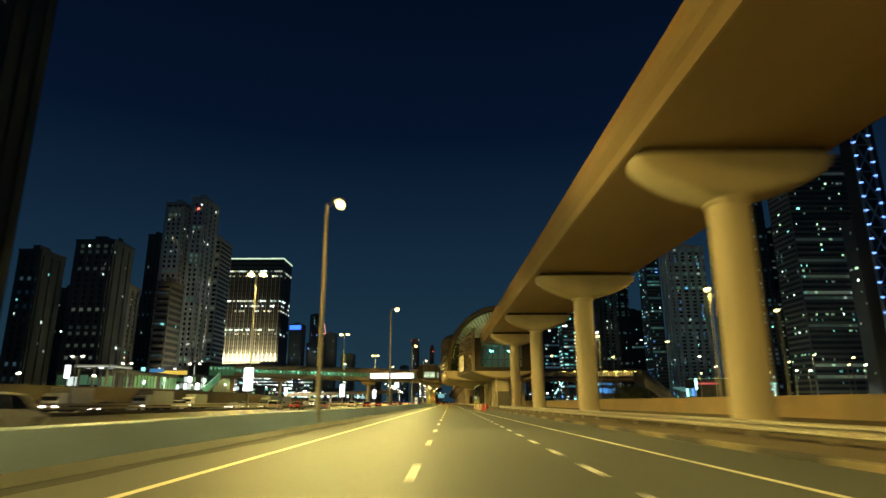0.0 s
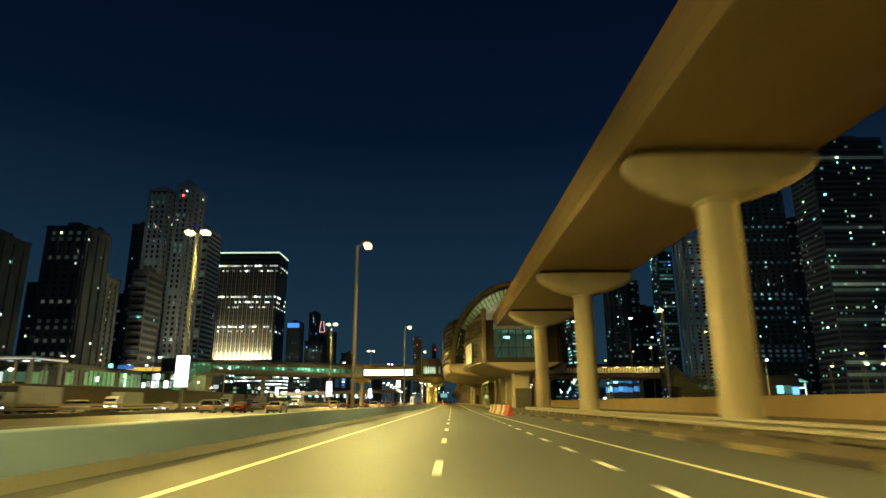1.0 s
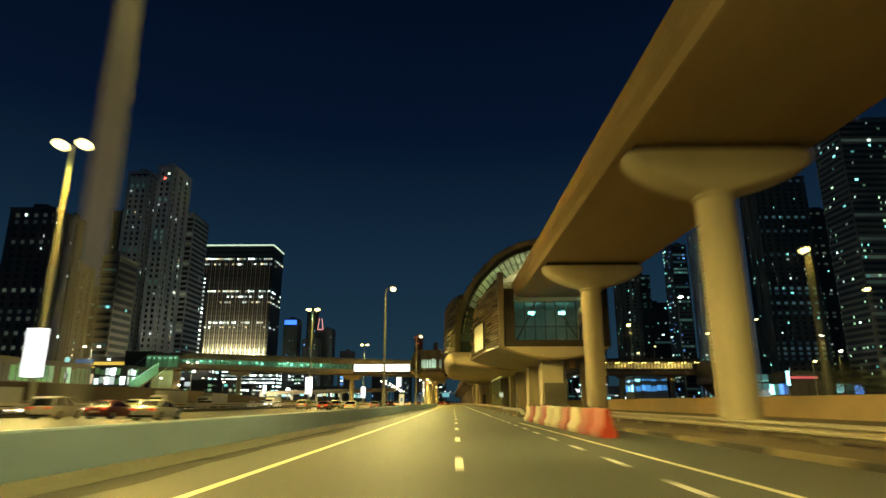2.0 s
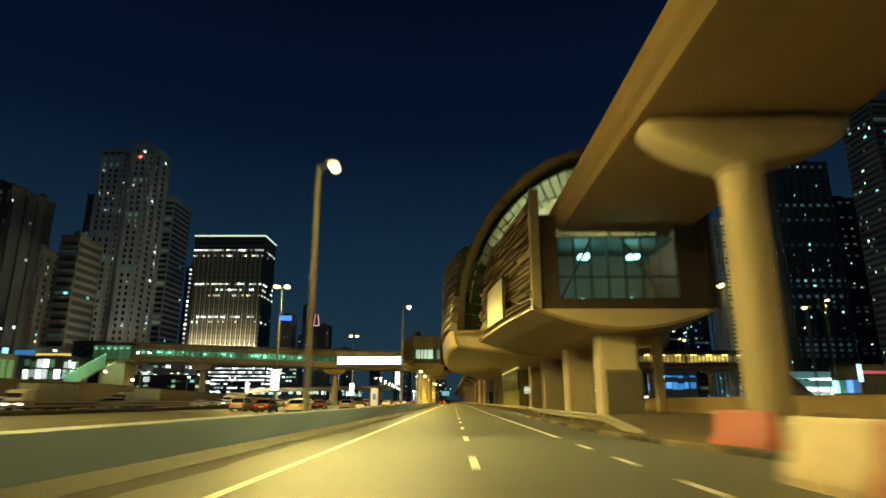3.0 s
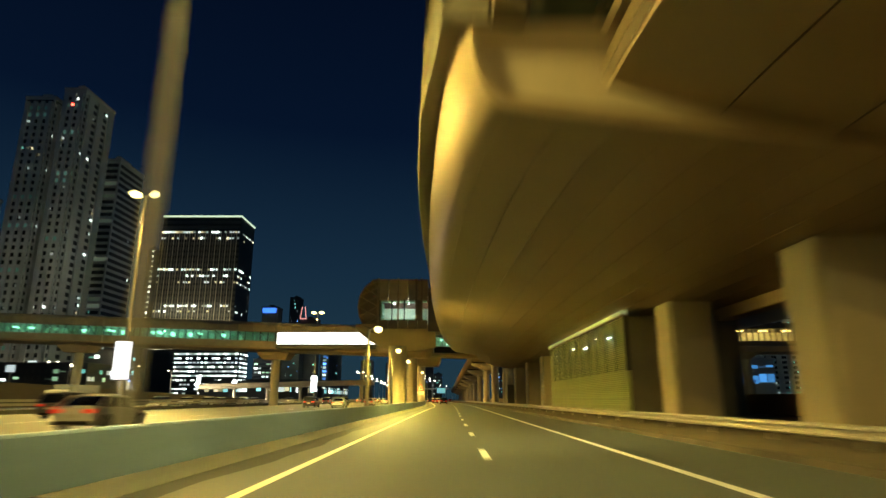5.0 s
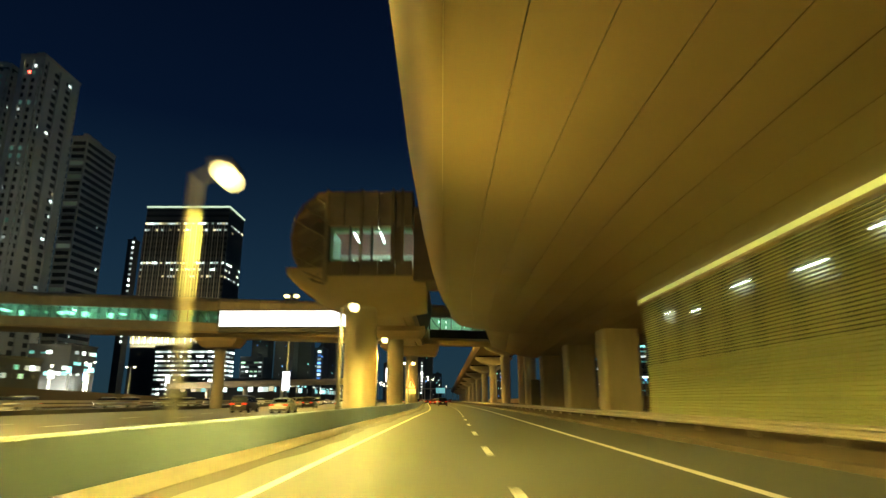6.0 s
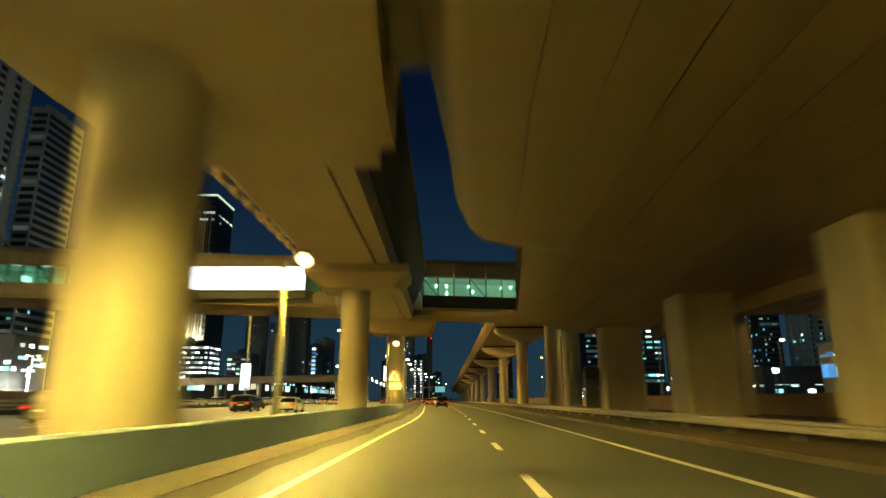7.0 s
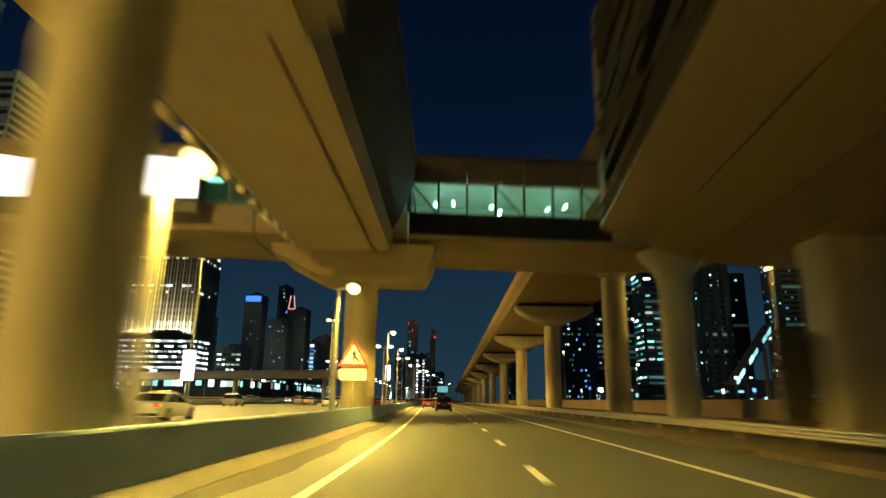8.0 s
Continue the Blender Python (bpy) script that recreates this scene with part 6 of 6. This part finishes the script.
def low_block(x0, x1, y0, y1, h, label, wall, floors, lit, mats, seed, bay=2.6, face="s", fascia=None):
    """Low roadside building: walls, parapet, canopy ledge and shop panes on its road face."""
    t = thing("roadside_building", ((x0 + x1) / 2, y0, 0), label, "building", "roadside buildings")
    rnd = random.Random(seed)
    Shape().box(x0, x1, y0, y1, 0, h).part("building_wall", wall, t)
    Shape().box(x0 - 0.3, x1 + 0.3, y0 - 0.3, y1 + 0.3, h, h + 0.5, 0.1).part("parapet", wall, t)
    near_x, sg = (x1, 1) if x1 < 0 else (x0, -1)
    for z0, z1 in floors:
        if fascia:
            Shape().box(x0, x1, y0 - 0.9, y0 - 0.01, z1 + 0.1, z1 + 0.35, 0.04).part("canopy", wall, t)
        n = max(1, int((x1 - x0 - 0.6) / bay))
        for i in range(n):
            a = x0 + 0.3 + i * (x1 - x0 - 0.6) / n
            if rnd.random() < lit:
                Shape().box(a + 0.12, a + (x1 - x0 - 0.6) / n - 0.12, y0 - 0.06, y0 - 0.005, z0 + rnd.choice((0, 0, 0.4)), z1 - rnd.choice((0, 0, 0.5))).part("pane", rnd.choice(mats), t)
            if y0 < 330:
                Shape().box(a - 0.07, a + 0.07, y0 - 0.14, y0 - 0.002, z0, z1).part("mullion", FRAME, t)
        n = max(1, int((y1 - y0 - 0.6) / bay))
        for i in range(n):
            a = y0 + 0.3 + i * (y1 - y0 - 0.6) / n
            if rnd.random() < lit:
                Shape().box(*sorted((near_x + sg * 0.005, near_x + sg * 0.06)), a + 0.12, a + (y1 - y0 - 0.6) / n - 0.12, z0, z1 - rnd.choice((0, 0, 0.5))).part("pane", rnd.choice(mats), t)
            if y0 < 330:
                Shape().box(*sorted((near_x + sg * 0.002, near_x + sg * 0.14)), a - 0.07, a + 0.07, z0, z1).part("mullion", FRAME, t)
    return t


def roadside_sign(x0, x1, y, z0, z1, m, label, legs=True):
    t = thing("roadside_sign", ((x0 + x1) / 2, y, 0), label, "sign", "lit roadside signs")
    Shape().box(x0 - 0.12, x1 + 0.12, y, y + 0.4, z0 - 0.12, z1 + 0.12, 0.04).part("case", FRAME, t)
    Shape().box(x0, x1, y - 0.05, y - 0.005, z0, z1).part("face", m, t, "glowing blank face")
    if legs:
        Shape().box((x0 + x1) / 2 - 0.2, (x0 + x1) / 2 + 0.2, y + 0.1, y + 0.3, 0, z0 - 0.13).part("post", POLE, t)


# west: filling-station roof, green-lit hall, shops and signs
fuel = thing("canopy_roof", (-93, 166, 0), "pale forecourt canopy on posts with a bright edge", "canopy")
Shape().box(-98, -88.5, 161, 173, 10.5, 11.3, 0.1).part("roof_slab", TOWER_PALE, fuel)
Shape().box(-97.8, -88.7, 160.9, 160.98, 10.6, 10.9).part("edge_light", OFFICE, fuel)
Shape().box(-88.48, -88.42, 161.2, 172.8, 10.6, 10.9).part("edge_light", OFFICE, fuel)
for x in (-97, -93, -89.5):
    for y in (162, 172):
        Shape().box(x - 0.25, x + 0.25, y - 0.25, y + 0.25, 0, 10.5, 0.04).part("post", TOWER_PALE, fuel)
for x in (-96, -92.5, -90):
    Shape().box(x - 0.4, x + 0.4, 164, 164.8, 10.38, 10.49).part("downlight", SHOP, fuel)
low_block(-112, -99, 176, 192, 9.8, "low shop behind the forecourt with green-white windows", TOWER_DARK, ((6.0, 9.2),), 0.8, (GREEN_PANE, GREEN_PANE, OFFICE), 201)
low_block(-120, -107, 196, 245, 11.8, "long low hall with dim green-lit glazing", TOWER_BROWN, ((6.6, 10.9),), 0.9, (GREEN_PANE, GREEN_PANE, GREEN_PANE, LIT[3]), 202, 2.4)
for i in range(3):
    roadside_sign(-106.9, -106.2, 203 + i * 14.5, 7.8, 9.2, WHITE_SIGN if i % 2 else OFFICE, "small lit panel beside the green hall")
low_block(-112, -101.5, 255, 267, 12.3, "two-storey shop with bright white windows", TOWER_DARK, ((6.8, 9.2), (9.7, 11.8)), 0.75, (OFFICE, LIT[0], GREEN_PANE, SHOP), 203, 1.5)
low_block(-142, -125, 298, 314, 18.2, "building with a yellow-lit canopy front", TOWER_BROWN, ((8.0, 12.0),), 0.3, (LIT[1],), 204)
yl = thing("lit_canopy", (-133, 296, 0), "glowing yellow canopy soffit on a shopfront", "canopy")
Shape().box(-142, -125, 295.2, 297.6, 13.9, 14.2, 0.05).part("canopy_slab", TOWER_BROWN, yl)
Shape().box(-141.5, -125.5, 297.65, 297.9, 14.3, 16.6).part("fascia", YELLOW_SOFFIT, yl, "yellow-lit fascia")
for x in (-138, -130.5):
    Shape().box(x - 0.5, x + 0.5, 295.0, 295.6, 17.0, 17.7, 0.05).part("flood_lamp", SHOP, yl)
    Shape().bar((x, 295.5, 14.2), (x, 295.5, 17.0), 0.07).part("stem", POLE, yl)
roadside_sign(-144.2, -142.3, 290, 15.3, 17.8, TEAL_PANEL, "bright teal-white lit sign")
roadside_sign(-140.4, -133.7, 290.5, 15.6, 17.2, BLUE_PANEL, "dim blue lit sign band")
low_block(-121.5, -111.2, 290, 300, 19.6, "dark windowless stair block", TOWER_BLACK, (), 0, (), 205)
for x0, x1, z0, z1 in ((-113, -111.2, 8.0, 10.9), (-109, -107.3, 8.0, 10.2), (-102.3, -100.2, 7.4, 9.0)):
    roadside_sign(x0, x1, 300, z0, z1, SHOP, "bright white lit sign on a post")
low_block(-116, -88, 308, 322, 9.6, "low shop row with small lit windows", TOWER_BLACK, ((5.6, 6.6), (7.4, 8.4)), 0.3, (LIT[0], OFFICE, LIT[3], LIT[2]), 206, 1.6)
low_block(-155.5, -139.5, 415, 432, 21.5, "showroom with brilliant white and blue windows", TOWER_BLACK, ((10.3, 11.6), (12.0, 13.6), (14.2, 15.2), (18.2, 19.4)), 0.42, (SHOP, OFFICE, TEAL_PANEL, LIT[2]), 207, 2.2)
roadside_sign(-156, -151.4, 405, 10.6, 13.6, GREEN_SIGN, "yellow-green lit roadside sign")
roadside_sign(-150.9, -148.9, 405.5, 11.2, 13.6, SHOP, "white lit roadside sign")
roadside_sign(-93.4, -92.1, 150, 7.2, 10.4, WHITE_SIGN, "narrow white lit sign pillar")
rnd = random.Random(77)
for i in range(5):
    y = 508 + i * 46
    low_block(-124 - rnd.uniform(0, 20), -88, y, y + 30, rnd.uniform(10, 14), "low roadside building with bright shopfronts", TOWER_BLACK, ((5.5, 8.4), (9.0, 9.9)), 0.5, (OFFICE, LIT[0], LIT[1], SHOP, TEAL_PANEL), 220 + i)
for i in range(9):
    x, y = -128 + rnd.uniform(-14, 34), 330 + i * 27
    roadside_sign(x, x + rnd.uniform(0.9, 2.6), y, 6.5 + rnd.uniform(0, 2), 9 + rnd.uniform(0, 3), rnd.choice((WHITE_SIGN, SHOP, TEAL_PANEL, LIT[4])), "lit blank sign on a post")
gantry = thing("sign_gantry", (-2, 620, 0), "lit teal-white overhead direction sign on a steel gantry", "road sign")
Shape().box(-5.4, 1.4, 620.0, 620.3, 5.6, 9.6, 0.05).part("sign_case", FRAME, gantry)
Shape().box(-5.2, 1.2, 619.9, 619.98, 5.8, 9.4).part("face", glow("direction_sign_face", (0.35, 0.95, 1.0), 0.45), gantry, "dimly lit pale teal face")
for x in (-15, 9.5):
    Shape().box(x - 0.25, x + 0.25, 620.4, 620.9, 0, 9.4, 0.04).part("post", STEEL, gantry)
Shape().box(-15, 9.5, 620.4, 620.9, 8.6, 9.2, 0.04).part("beam", STEEL, gantry)
# concrete overpass far up the road
over = thing("overpass", (-52, 430, 0), "beige concrete overpass beyond the footbridge", "overpass")
Shape().loft([[(x, 432, z), (x, 431.6, z + 1.3), (x, 440.4, z + 1.3), (x, 440, z)] for x, z in ((-110, 5.6), (-62, 6.9), (-32, 7.6))], cap=True).part("deck", CONCRETE, over)
Shape().loft([[(x, 431.5, z + 1.3), (x, 431.5, z + 2.2), (x, 431.8, z + 2.2), (x, 431.8, z + 1.3)] for x, z in ((-110, 5.6), (-62, 6.9), (-32, 7.6))], cap=True).part("parapet", CONCRETE, over)
for x, z in ((-95, 6.0), (-80, 6.4), (-65, 6.8), (-37.5, 7.4)):
    Shape().lathe(x, 436, [(0.8, -0.02), (0.75, 0.3), (0.75, z - 0.6), (1.5, z)], 18).part("pier", CONCRETE_PIER, over, smooth=True)
# east: yellow-lit footbridge, white and blue buildings, canopies, signs
YELLOW_TUBE = glow("yellow_tube", (1.0, 0.72, 0.2), 10)
fb = thing("footbridge", (60, 282, 0), "eastern footbridge with yellow-lit windows beyond the station", "footbridge")
Shape().box(30, 89, 278.6, 286, 10.4, 11.6, 0.2).part("bridge_deck", CONCRETE, fb)
Shape().box(30, 89, 278.6, 278.8, 11.62, 12.6, 0.03).part("parapet", CLAD_DARK, fb)
Shape().box(30, 89.4, 278.3, 286.3, 15.0, 16.2, 0.3).part("bridge_roof", CLAD_DARK, fb)
Shape().box(30, 89, 285.5, 285.7, 11.62, 14.95).part("inner_wall", INTERIOR, fb)
for i in range(50):
    x = 30.2 + i * 1.18
    Shape().box(x - 0.07, x + 0.07, 278.62, 278.8, 12.62, 14.95).part("mullion", FRAME, fb)
    if x > 54 and i % 4 == 1:
        Shape().box(x + 0.3, x + 1.8, 281, 281.4, 14.8, 14.92).part("tube_lamp", YELLOW_TUBE, fb)
for x in (42, 62, 80):
    Shape().lathe(x, 282.3, [(0.9, 0), (0.85, 0.4), (0.85, 9.2), (2.4, 10.35)], 20).part("pier", CONCRETE_PIER, fb, smooth=True)
spot("bridge_light", (66, 280.2, 14.7), (68, 285.4, 12), 700, (1.0, 0.74, 0.2), 150, 0.2)
spot("bridge_light", (82, 280.2, 14.7), (83, 285.4, 12), 1100, (1.0, 0.74, 0.2), 150, 0.2)
low_block(84, 99, 340, 354, 12.8, "white building with a blue-lit lower storey", TOWER_PALE, ((5.8, 8.6), (10.2, 11.2)), 0.95, (BLUE_PANEL, TEAL_PANEL, BLUE_PANEL), 230, 2.2)
showroom = low_block(103.7, 126, 250, 262, 9.8, "low showroom with a red and blue lit fascia", TOWER_DARK, ((3.4, 6.6),), 0.8, (TEAL_PANEL, LIT[2], LIT[4]), 231)
Shape().box(103.8, 112, 249.3, 249.9, 8.0, 8.7, 0.05).part("fascia", RED_SIGN, showroom, "red-lit fascia")
roadside_sign(102.4, 103.4, 249, 6.0, 10.3, TEAL_PANEL, "tall blue-white lit pylon sign")
ec = thing("canopy_roof", (195, 415, 0), "wide teal-lit canopy with bright white edge strips", "canopy")
# Teal light on the pale roof is put in as glow.
Shape().loft([[(x, 410, 12.8), (x, 428, 17.0), (x, 428, 16.6), (x, 410, 12.3)] for x in (172, 224)], cap=True).part("roof_slab", glow("teal_roof_glow", (0.30, 0.75, 0.70), 0.16), ec, "pale roof with its teal light given as glow")
Shape().box(185, 199, 409.6, 409.95, 11.8, 12.7).part("edge_light", SHOP, ec)
Shape().box(181, 195, 411, 411.4, 6.4, 9.4).part("lit_front", SHOP, ec, "brilliant white shopfront")
Shape().box(205, 222, 411, 411.4, 8.6, 9.6).part("lit_front", TEAL_PANEL, ec)
for x in (173, 183, 197, 210, 223):
    Shape().box(x - 0.3, x + 0.3, 412, 412.6, 0, 12.8).part("post", TOWER_PALE, ec)
Shape().box(173, 223, 424, 428, 0, 12.0).part("back_wall", TOWER_DARK, ec)
ec = thing("canopy_roof", (56, 410, 0), "low canopy with a bright white edge strip", "canopy")
Shape().box(49, 64, 410, 420, 5.4, 6.0, 0.1).part("roof_slab", TOWER_PALE, ec)
Shape().box(50, 63, 409.8, 409.95, 4.6, 5.6).part("edge_light", OFFICE, ec)
for x in (50, 57, 63):
    Shape().box(x - 0.2, x + 0.2, 411, 411.4, 0, 5.4).part("post", TOWER_PALE, ec)
roadside_sign(40.4, 41.6, 409, 3.9, 5.0, SHOP, "brilliant white lit sign")
ec = thing("canopy_roof", (136, 315, 0), "teal-lit canopy with a white edge strip over a forecourt", "canopy")
# Same glow for the teal light on this smaller roof.
Shape().loft([[(x, 308, 6.4), (x, 326, 8.8), (x, 326, 8.4), (x, 308, 6.0)] for x in (121, 151)], cap=True).part("roof_slab", bpy.data.materials["teal_roof_glow"], ec, "pale roof with its teal light given as glow")
Shape().box(134, 148, 307.6, 307.95, 5.2, 6.0).part("edge_light", SHOP, ec)
Shape().box(122, 150, 310, 310.3, 2.4, 3.6).part("lit_front", OFFICE, ec)
for x in (122, 131, 141, 150):
    Shape().box(x - 0.25, x + 0.25, 311, 311.5, 0, 6.4).part("post", TOWER_PALE, ec)
esc = thing("stair_enclosure", (78, 400, 0), "dark sloping stair enclosure with teal-lit panels", "stair")
for i in range(8):
    x, z = 72.6 + i * 1.3, 6.6 + i * 1.75
    Shape().loft([[(x, y, z - 2.0), (x + 1.25, y, z - 0.3), (x + 1.25, y, z + 2.6), (x, y, z + 0.9)] for y in (400.1, 404)], cap=True).part("stair_casing", CLAD_DARK, esc)
    if i not in (2, 5):
        Shape().loft([[(x + 0.1, y, z - 0.9), (x + 1.15, y, z + 0.5), (x + 1.15, y, z + 1.7), (x + 0.1, y, z + 0.3)] for y in (400.0, 400.09)], cap=True).part("lit_panel", TEAL_PANEL, esc)
for x in (76, 81.5):
    Shape().box(x - 0.4, x + 0.4, 401.5, 402.3, 0, 8.6 + (x - 76) * 1.2, 0.05).part("post", CONCRETE_PIER, esc)
for i in range(7):
    x, y = 46 + rnd.uniform(0, 70), 300 + i * 36
    low_block(x, x + rnd.uniform(14, 26), y + 60, y + 74, rnd.uniform(5, 9), "low roadside building with lit shopfronts", TOWER_DARK, ((2.6, 3.5), (4.0, 4.5)), 0.4, (OFFICE, LIT[0], LIT[2], BLUE_PANEL, TEAL_PANEL), 240 + i, 1.7)
for i in range(16):
    y = 300 + i * 17
    x = 40 + rnd.uniform(0, 90)
    q = 2.8 + rnd.uniform(0, 3)
    roadside_sign(x, x + rnd.uniform(0.4, 1.0), y, q, q + rnd.uniform(0.3, 1.0), rnd.choice((WHITE_SIGN, SHOP, TEAL_PANEL, LIT[4], RED_SIGN, OFFICE)), "lit blank sign on a post")
for i in range(16):
    car((44 + rnd.uniform(-6, 20), 120 + i * 19, 0), rnd.choice((WHITE, SILVER, BLACK)), "car on the side road with bright headlights", rnd.random() < 0.5, 180, True, "side road traffic", False)


# shrubs behind the boundary wall
LEAF = paint("dark_shrub_leaf", (0.05, 0.075, 0.03), 0.6, vary=0.4, scale=2, bump=0.0, per_piece=0.2)
BARK = paint("shrub_bark", (0.12, 0.09, 0.06), 0.9, vary=0.3, scale=6, bump=0.2)


def shrub(x, y, h, r, seed):
    t = thing("shrub", (x, y, 0), "dark leafy shrub behind the boundary wall", "shrub", "shrubs by the wall")
    rnd = random.Random(seed)
    tr, lf = Shape(), Shape()
    tips = []
    for i in range(9):
        a, e = rnd.uniform(0, 6.28), rnd.uniform(0.35, 1.0)
        tip = (x + r * e * math.cos(a) * 0.8, y + r * e * math.sin(a) * 0.8, h * rnd.uniform(0.5, 0.95))
        tr.bar((x, y, 0.2), tip, 0.07, 5, 0.02)
        tips.append(tip)
    tr.bar((x, y, -0.05), (x, y, h * 0.35), 0.12, 7, 0.07)
    for tip in tips:
        for j in range(90):
            d = Vector((rnd.gauss(0, 1), rnd.gauss(0, 1), rnd.gauss(0, 0.8))) * r * 0.27
            c = Vector(tip) + d
            u = Vector((rnd.uniform(-1, 1), rnd.uniform(-1, 1), rnd.uniform(-1, 1))).normalized() * 0.13
            w = u.orthogonal().normalized() * 0.05
            lf.add([c - u, c + w, c + u, c - w], [(0, 1, 2, 3)])
    tr.part("trunk", BARK, t)
    lf.part("crown", LEAF, t)


for i in range(6):
    shrub(31.5 + (i % 2) * 1.1, 98.5 + i * 3.1, 3.4 + 0.35 * (i % 3), 1.9, 300 + i)
ramp = tagged(Shape().loft([[(-69.5, y, -0.05), (-69.5, y, h), (-68.9, y, h), (-68.9, y, -0.05)] for y, h in ((-60, 3.4), (120, 4.4), (215, 4.6), (300, 3.0), (380, 1.2))], cap=True).part("ramp_wall", WALL_BROWN), "brown concrete retaining wall of a ramp", "wall", kind="structure")
# Added lamps, far overpowered near the towers to brighten their walls.
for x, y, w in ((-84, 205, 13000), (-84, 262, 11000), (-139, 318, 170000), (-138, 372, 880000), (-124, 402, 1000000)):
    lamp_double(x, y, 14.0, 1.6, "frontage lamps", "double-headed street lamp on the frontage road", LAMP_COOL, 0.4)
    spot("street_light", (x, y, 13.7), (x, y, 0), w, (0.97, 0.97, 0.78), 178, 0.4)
for x, y, h in ((-92, 152, 12.6), (-97, 186, 13.0), (-112, 345, 12.0), (-106, 395, 12.0)):
    lamp_double(x, y, h, 1.3, "frontage lamps", "double-headed street lamp on the frontage road", LAMP_COOL, 0.36)
for x, y, h in ((84.7, 201, 16), (92.3, 207, 13), (89.3, 212.7, 11), (120.6, 197.7, 16), (104.5, 184.5, 13), (117.3, 195.5, 11), (112.8, 195.3, 11), (111.8, 166, 13), (121.5, 182.8, 12), (126.7, 183, 12), (110, 206, 11), (86.7, 233, 24), (46.6, 183.8, 22), (102, 362.7, 28), (62, 330, 12), (70, 372, 12), (54, 420, 12), (60, 470, 12), (48, 520, 12)):
    lamp_single(x, y, h, 0.0, 0.4, "side street lamps", LAMP_COOL if int(y) % 3 == 0 else LAMP_WARM, 0.5)
for y in (86.7, 133.7, 180.7, 227.7):
    lamp_single(49.9 + 0.02 * (y - 133.7), y, 14.3, 0.0, -0.5, "lamps on the service road", LAMP_WARM, 0.6)
for x, y, h in ((84.7, 201, 16), (104.5, 184.5, 13), (120.6, 197.7, 16), (86.7, 233, 24)):
    spot("street_light", (x + 0.4, y, h - 0.9), (x + 1.2, y, 0), 14000, SODIUM, 165, 0.4)
# Lamps added at extreme power to brighten the eastern towers.
for x, y in ((205, 395), (268, 385), (150, 520)):
    lamp_double(x, y, 16.0, 1.6, "side street lamps", "added double-headed lamp brightening the eastern towers", LAMP_COOL, 0.4)
    spot("street_light", (x, y, 15.7), (x, y, 0), 480000, (0.80, 1.0, 0.90), 178, 0.4)
rnd = random.Random(99)
for i in range(18):
    x, y = -78 - rnd.uniform(0, 46), 140 + i * 13 + rnd.uniform(-4, 4)
    if not (-121 < x < -98 and 174 < y < 300) and not (-99 < x < -87 and 158 < y < 176):
        lamp_single(x, y, rnd.uniform(7.5, 10.5), 0.0, 0.3, "side street lamps", LAMP_COOL, 0.4)
for i in range(9):
    lamp_double(-44 - i * 2.2, 480 + i * 52, 15.0, 1.6, "double lamps on the main road", "far double-headed street lamp on the main road", LAMP_COOL, 0.6)
for x, y in ((-13, 375), (-11.7, 412), (-10.4, 447), (-9, 487), (-7, 524)):
    lamp_double(x, y, 12.0, 1.3, "double lamps on the main road", "far double-headed street lamp on the main road", LAMP_COOL, 0.5)
# Megawatt lamps added among the far towers to lift their dark walls.
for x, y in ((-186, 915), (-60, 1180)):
    lamp_double(x, y, 18.0, 1.6, "frontage lamps", "added double-headed lamp brightening the far towers", LAMP_COOL, 0.6)
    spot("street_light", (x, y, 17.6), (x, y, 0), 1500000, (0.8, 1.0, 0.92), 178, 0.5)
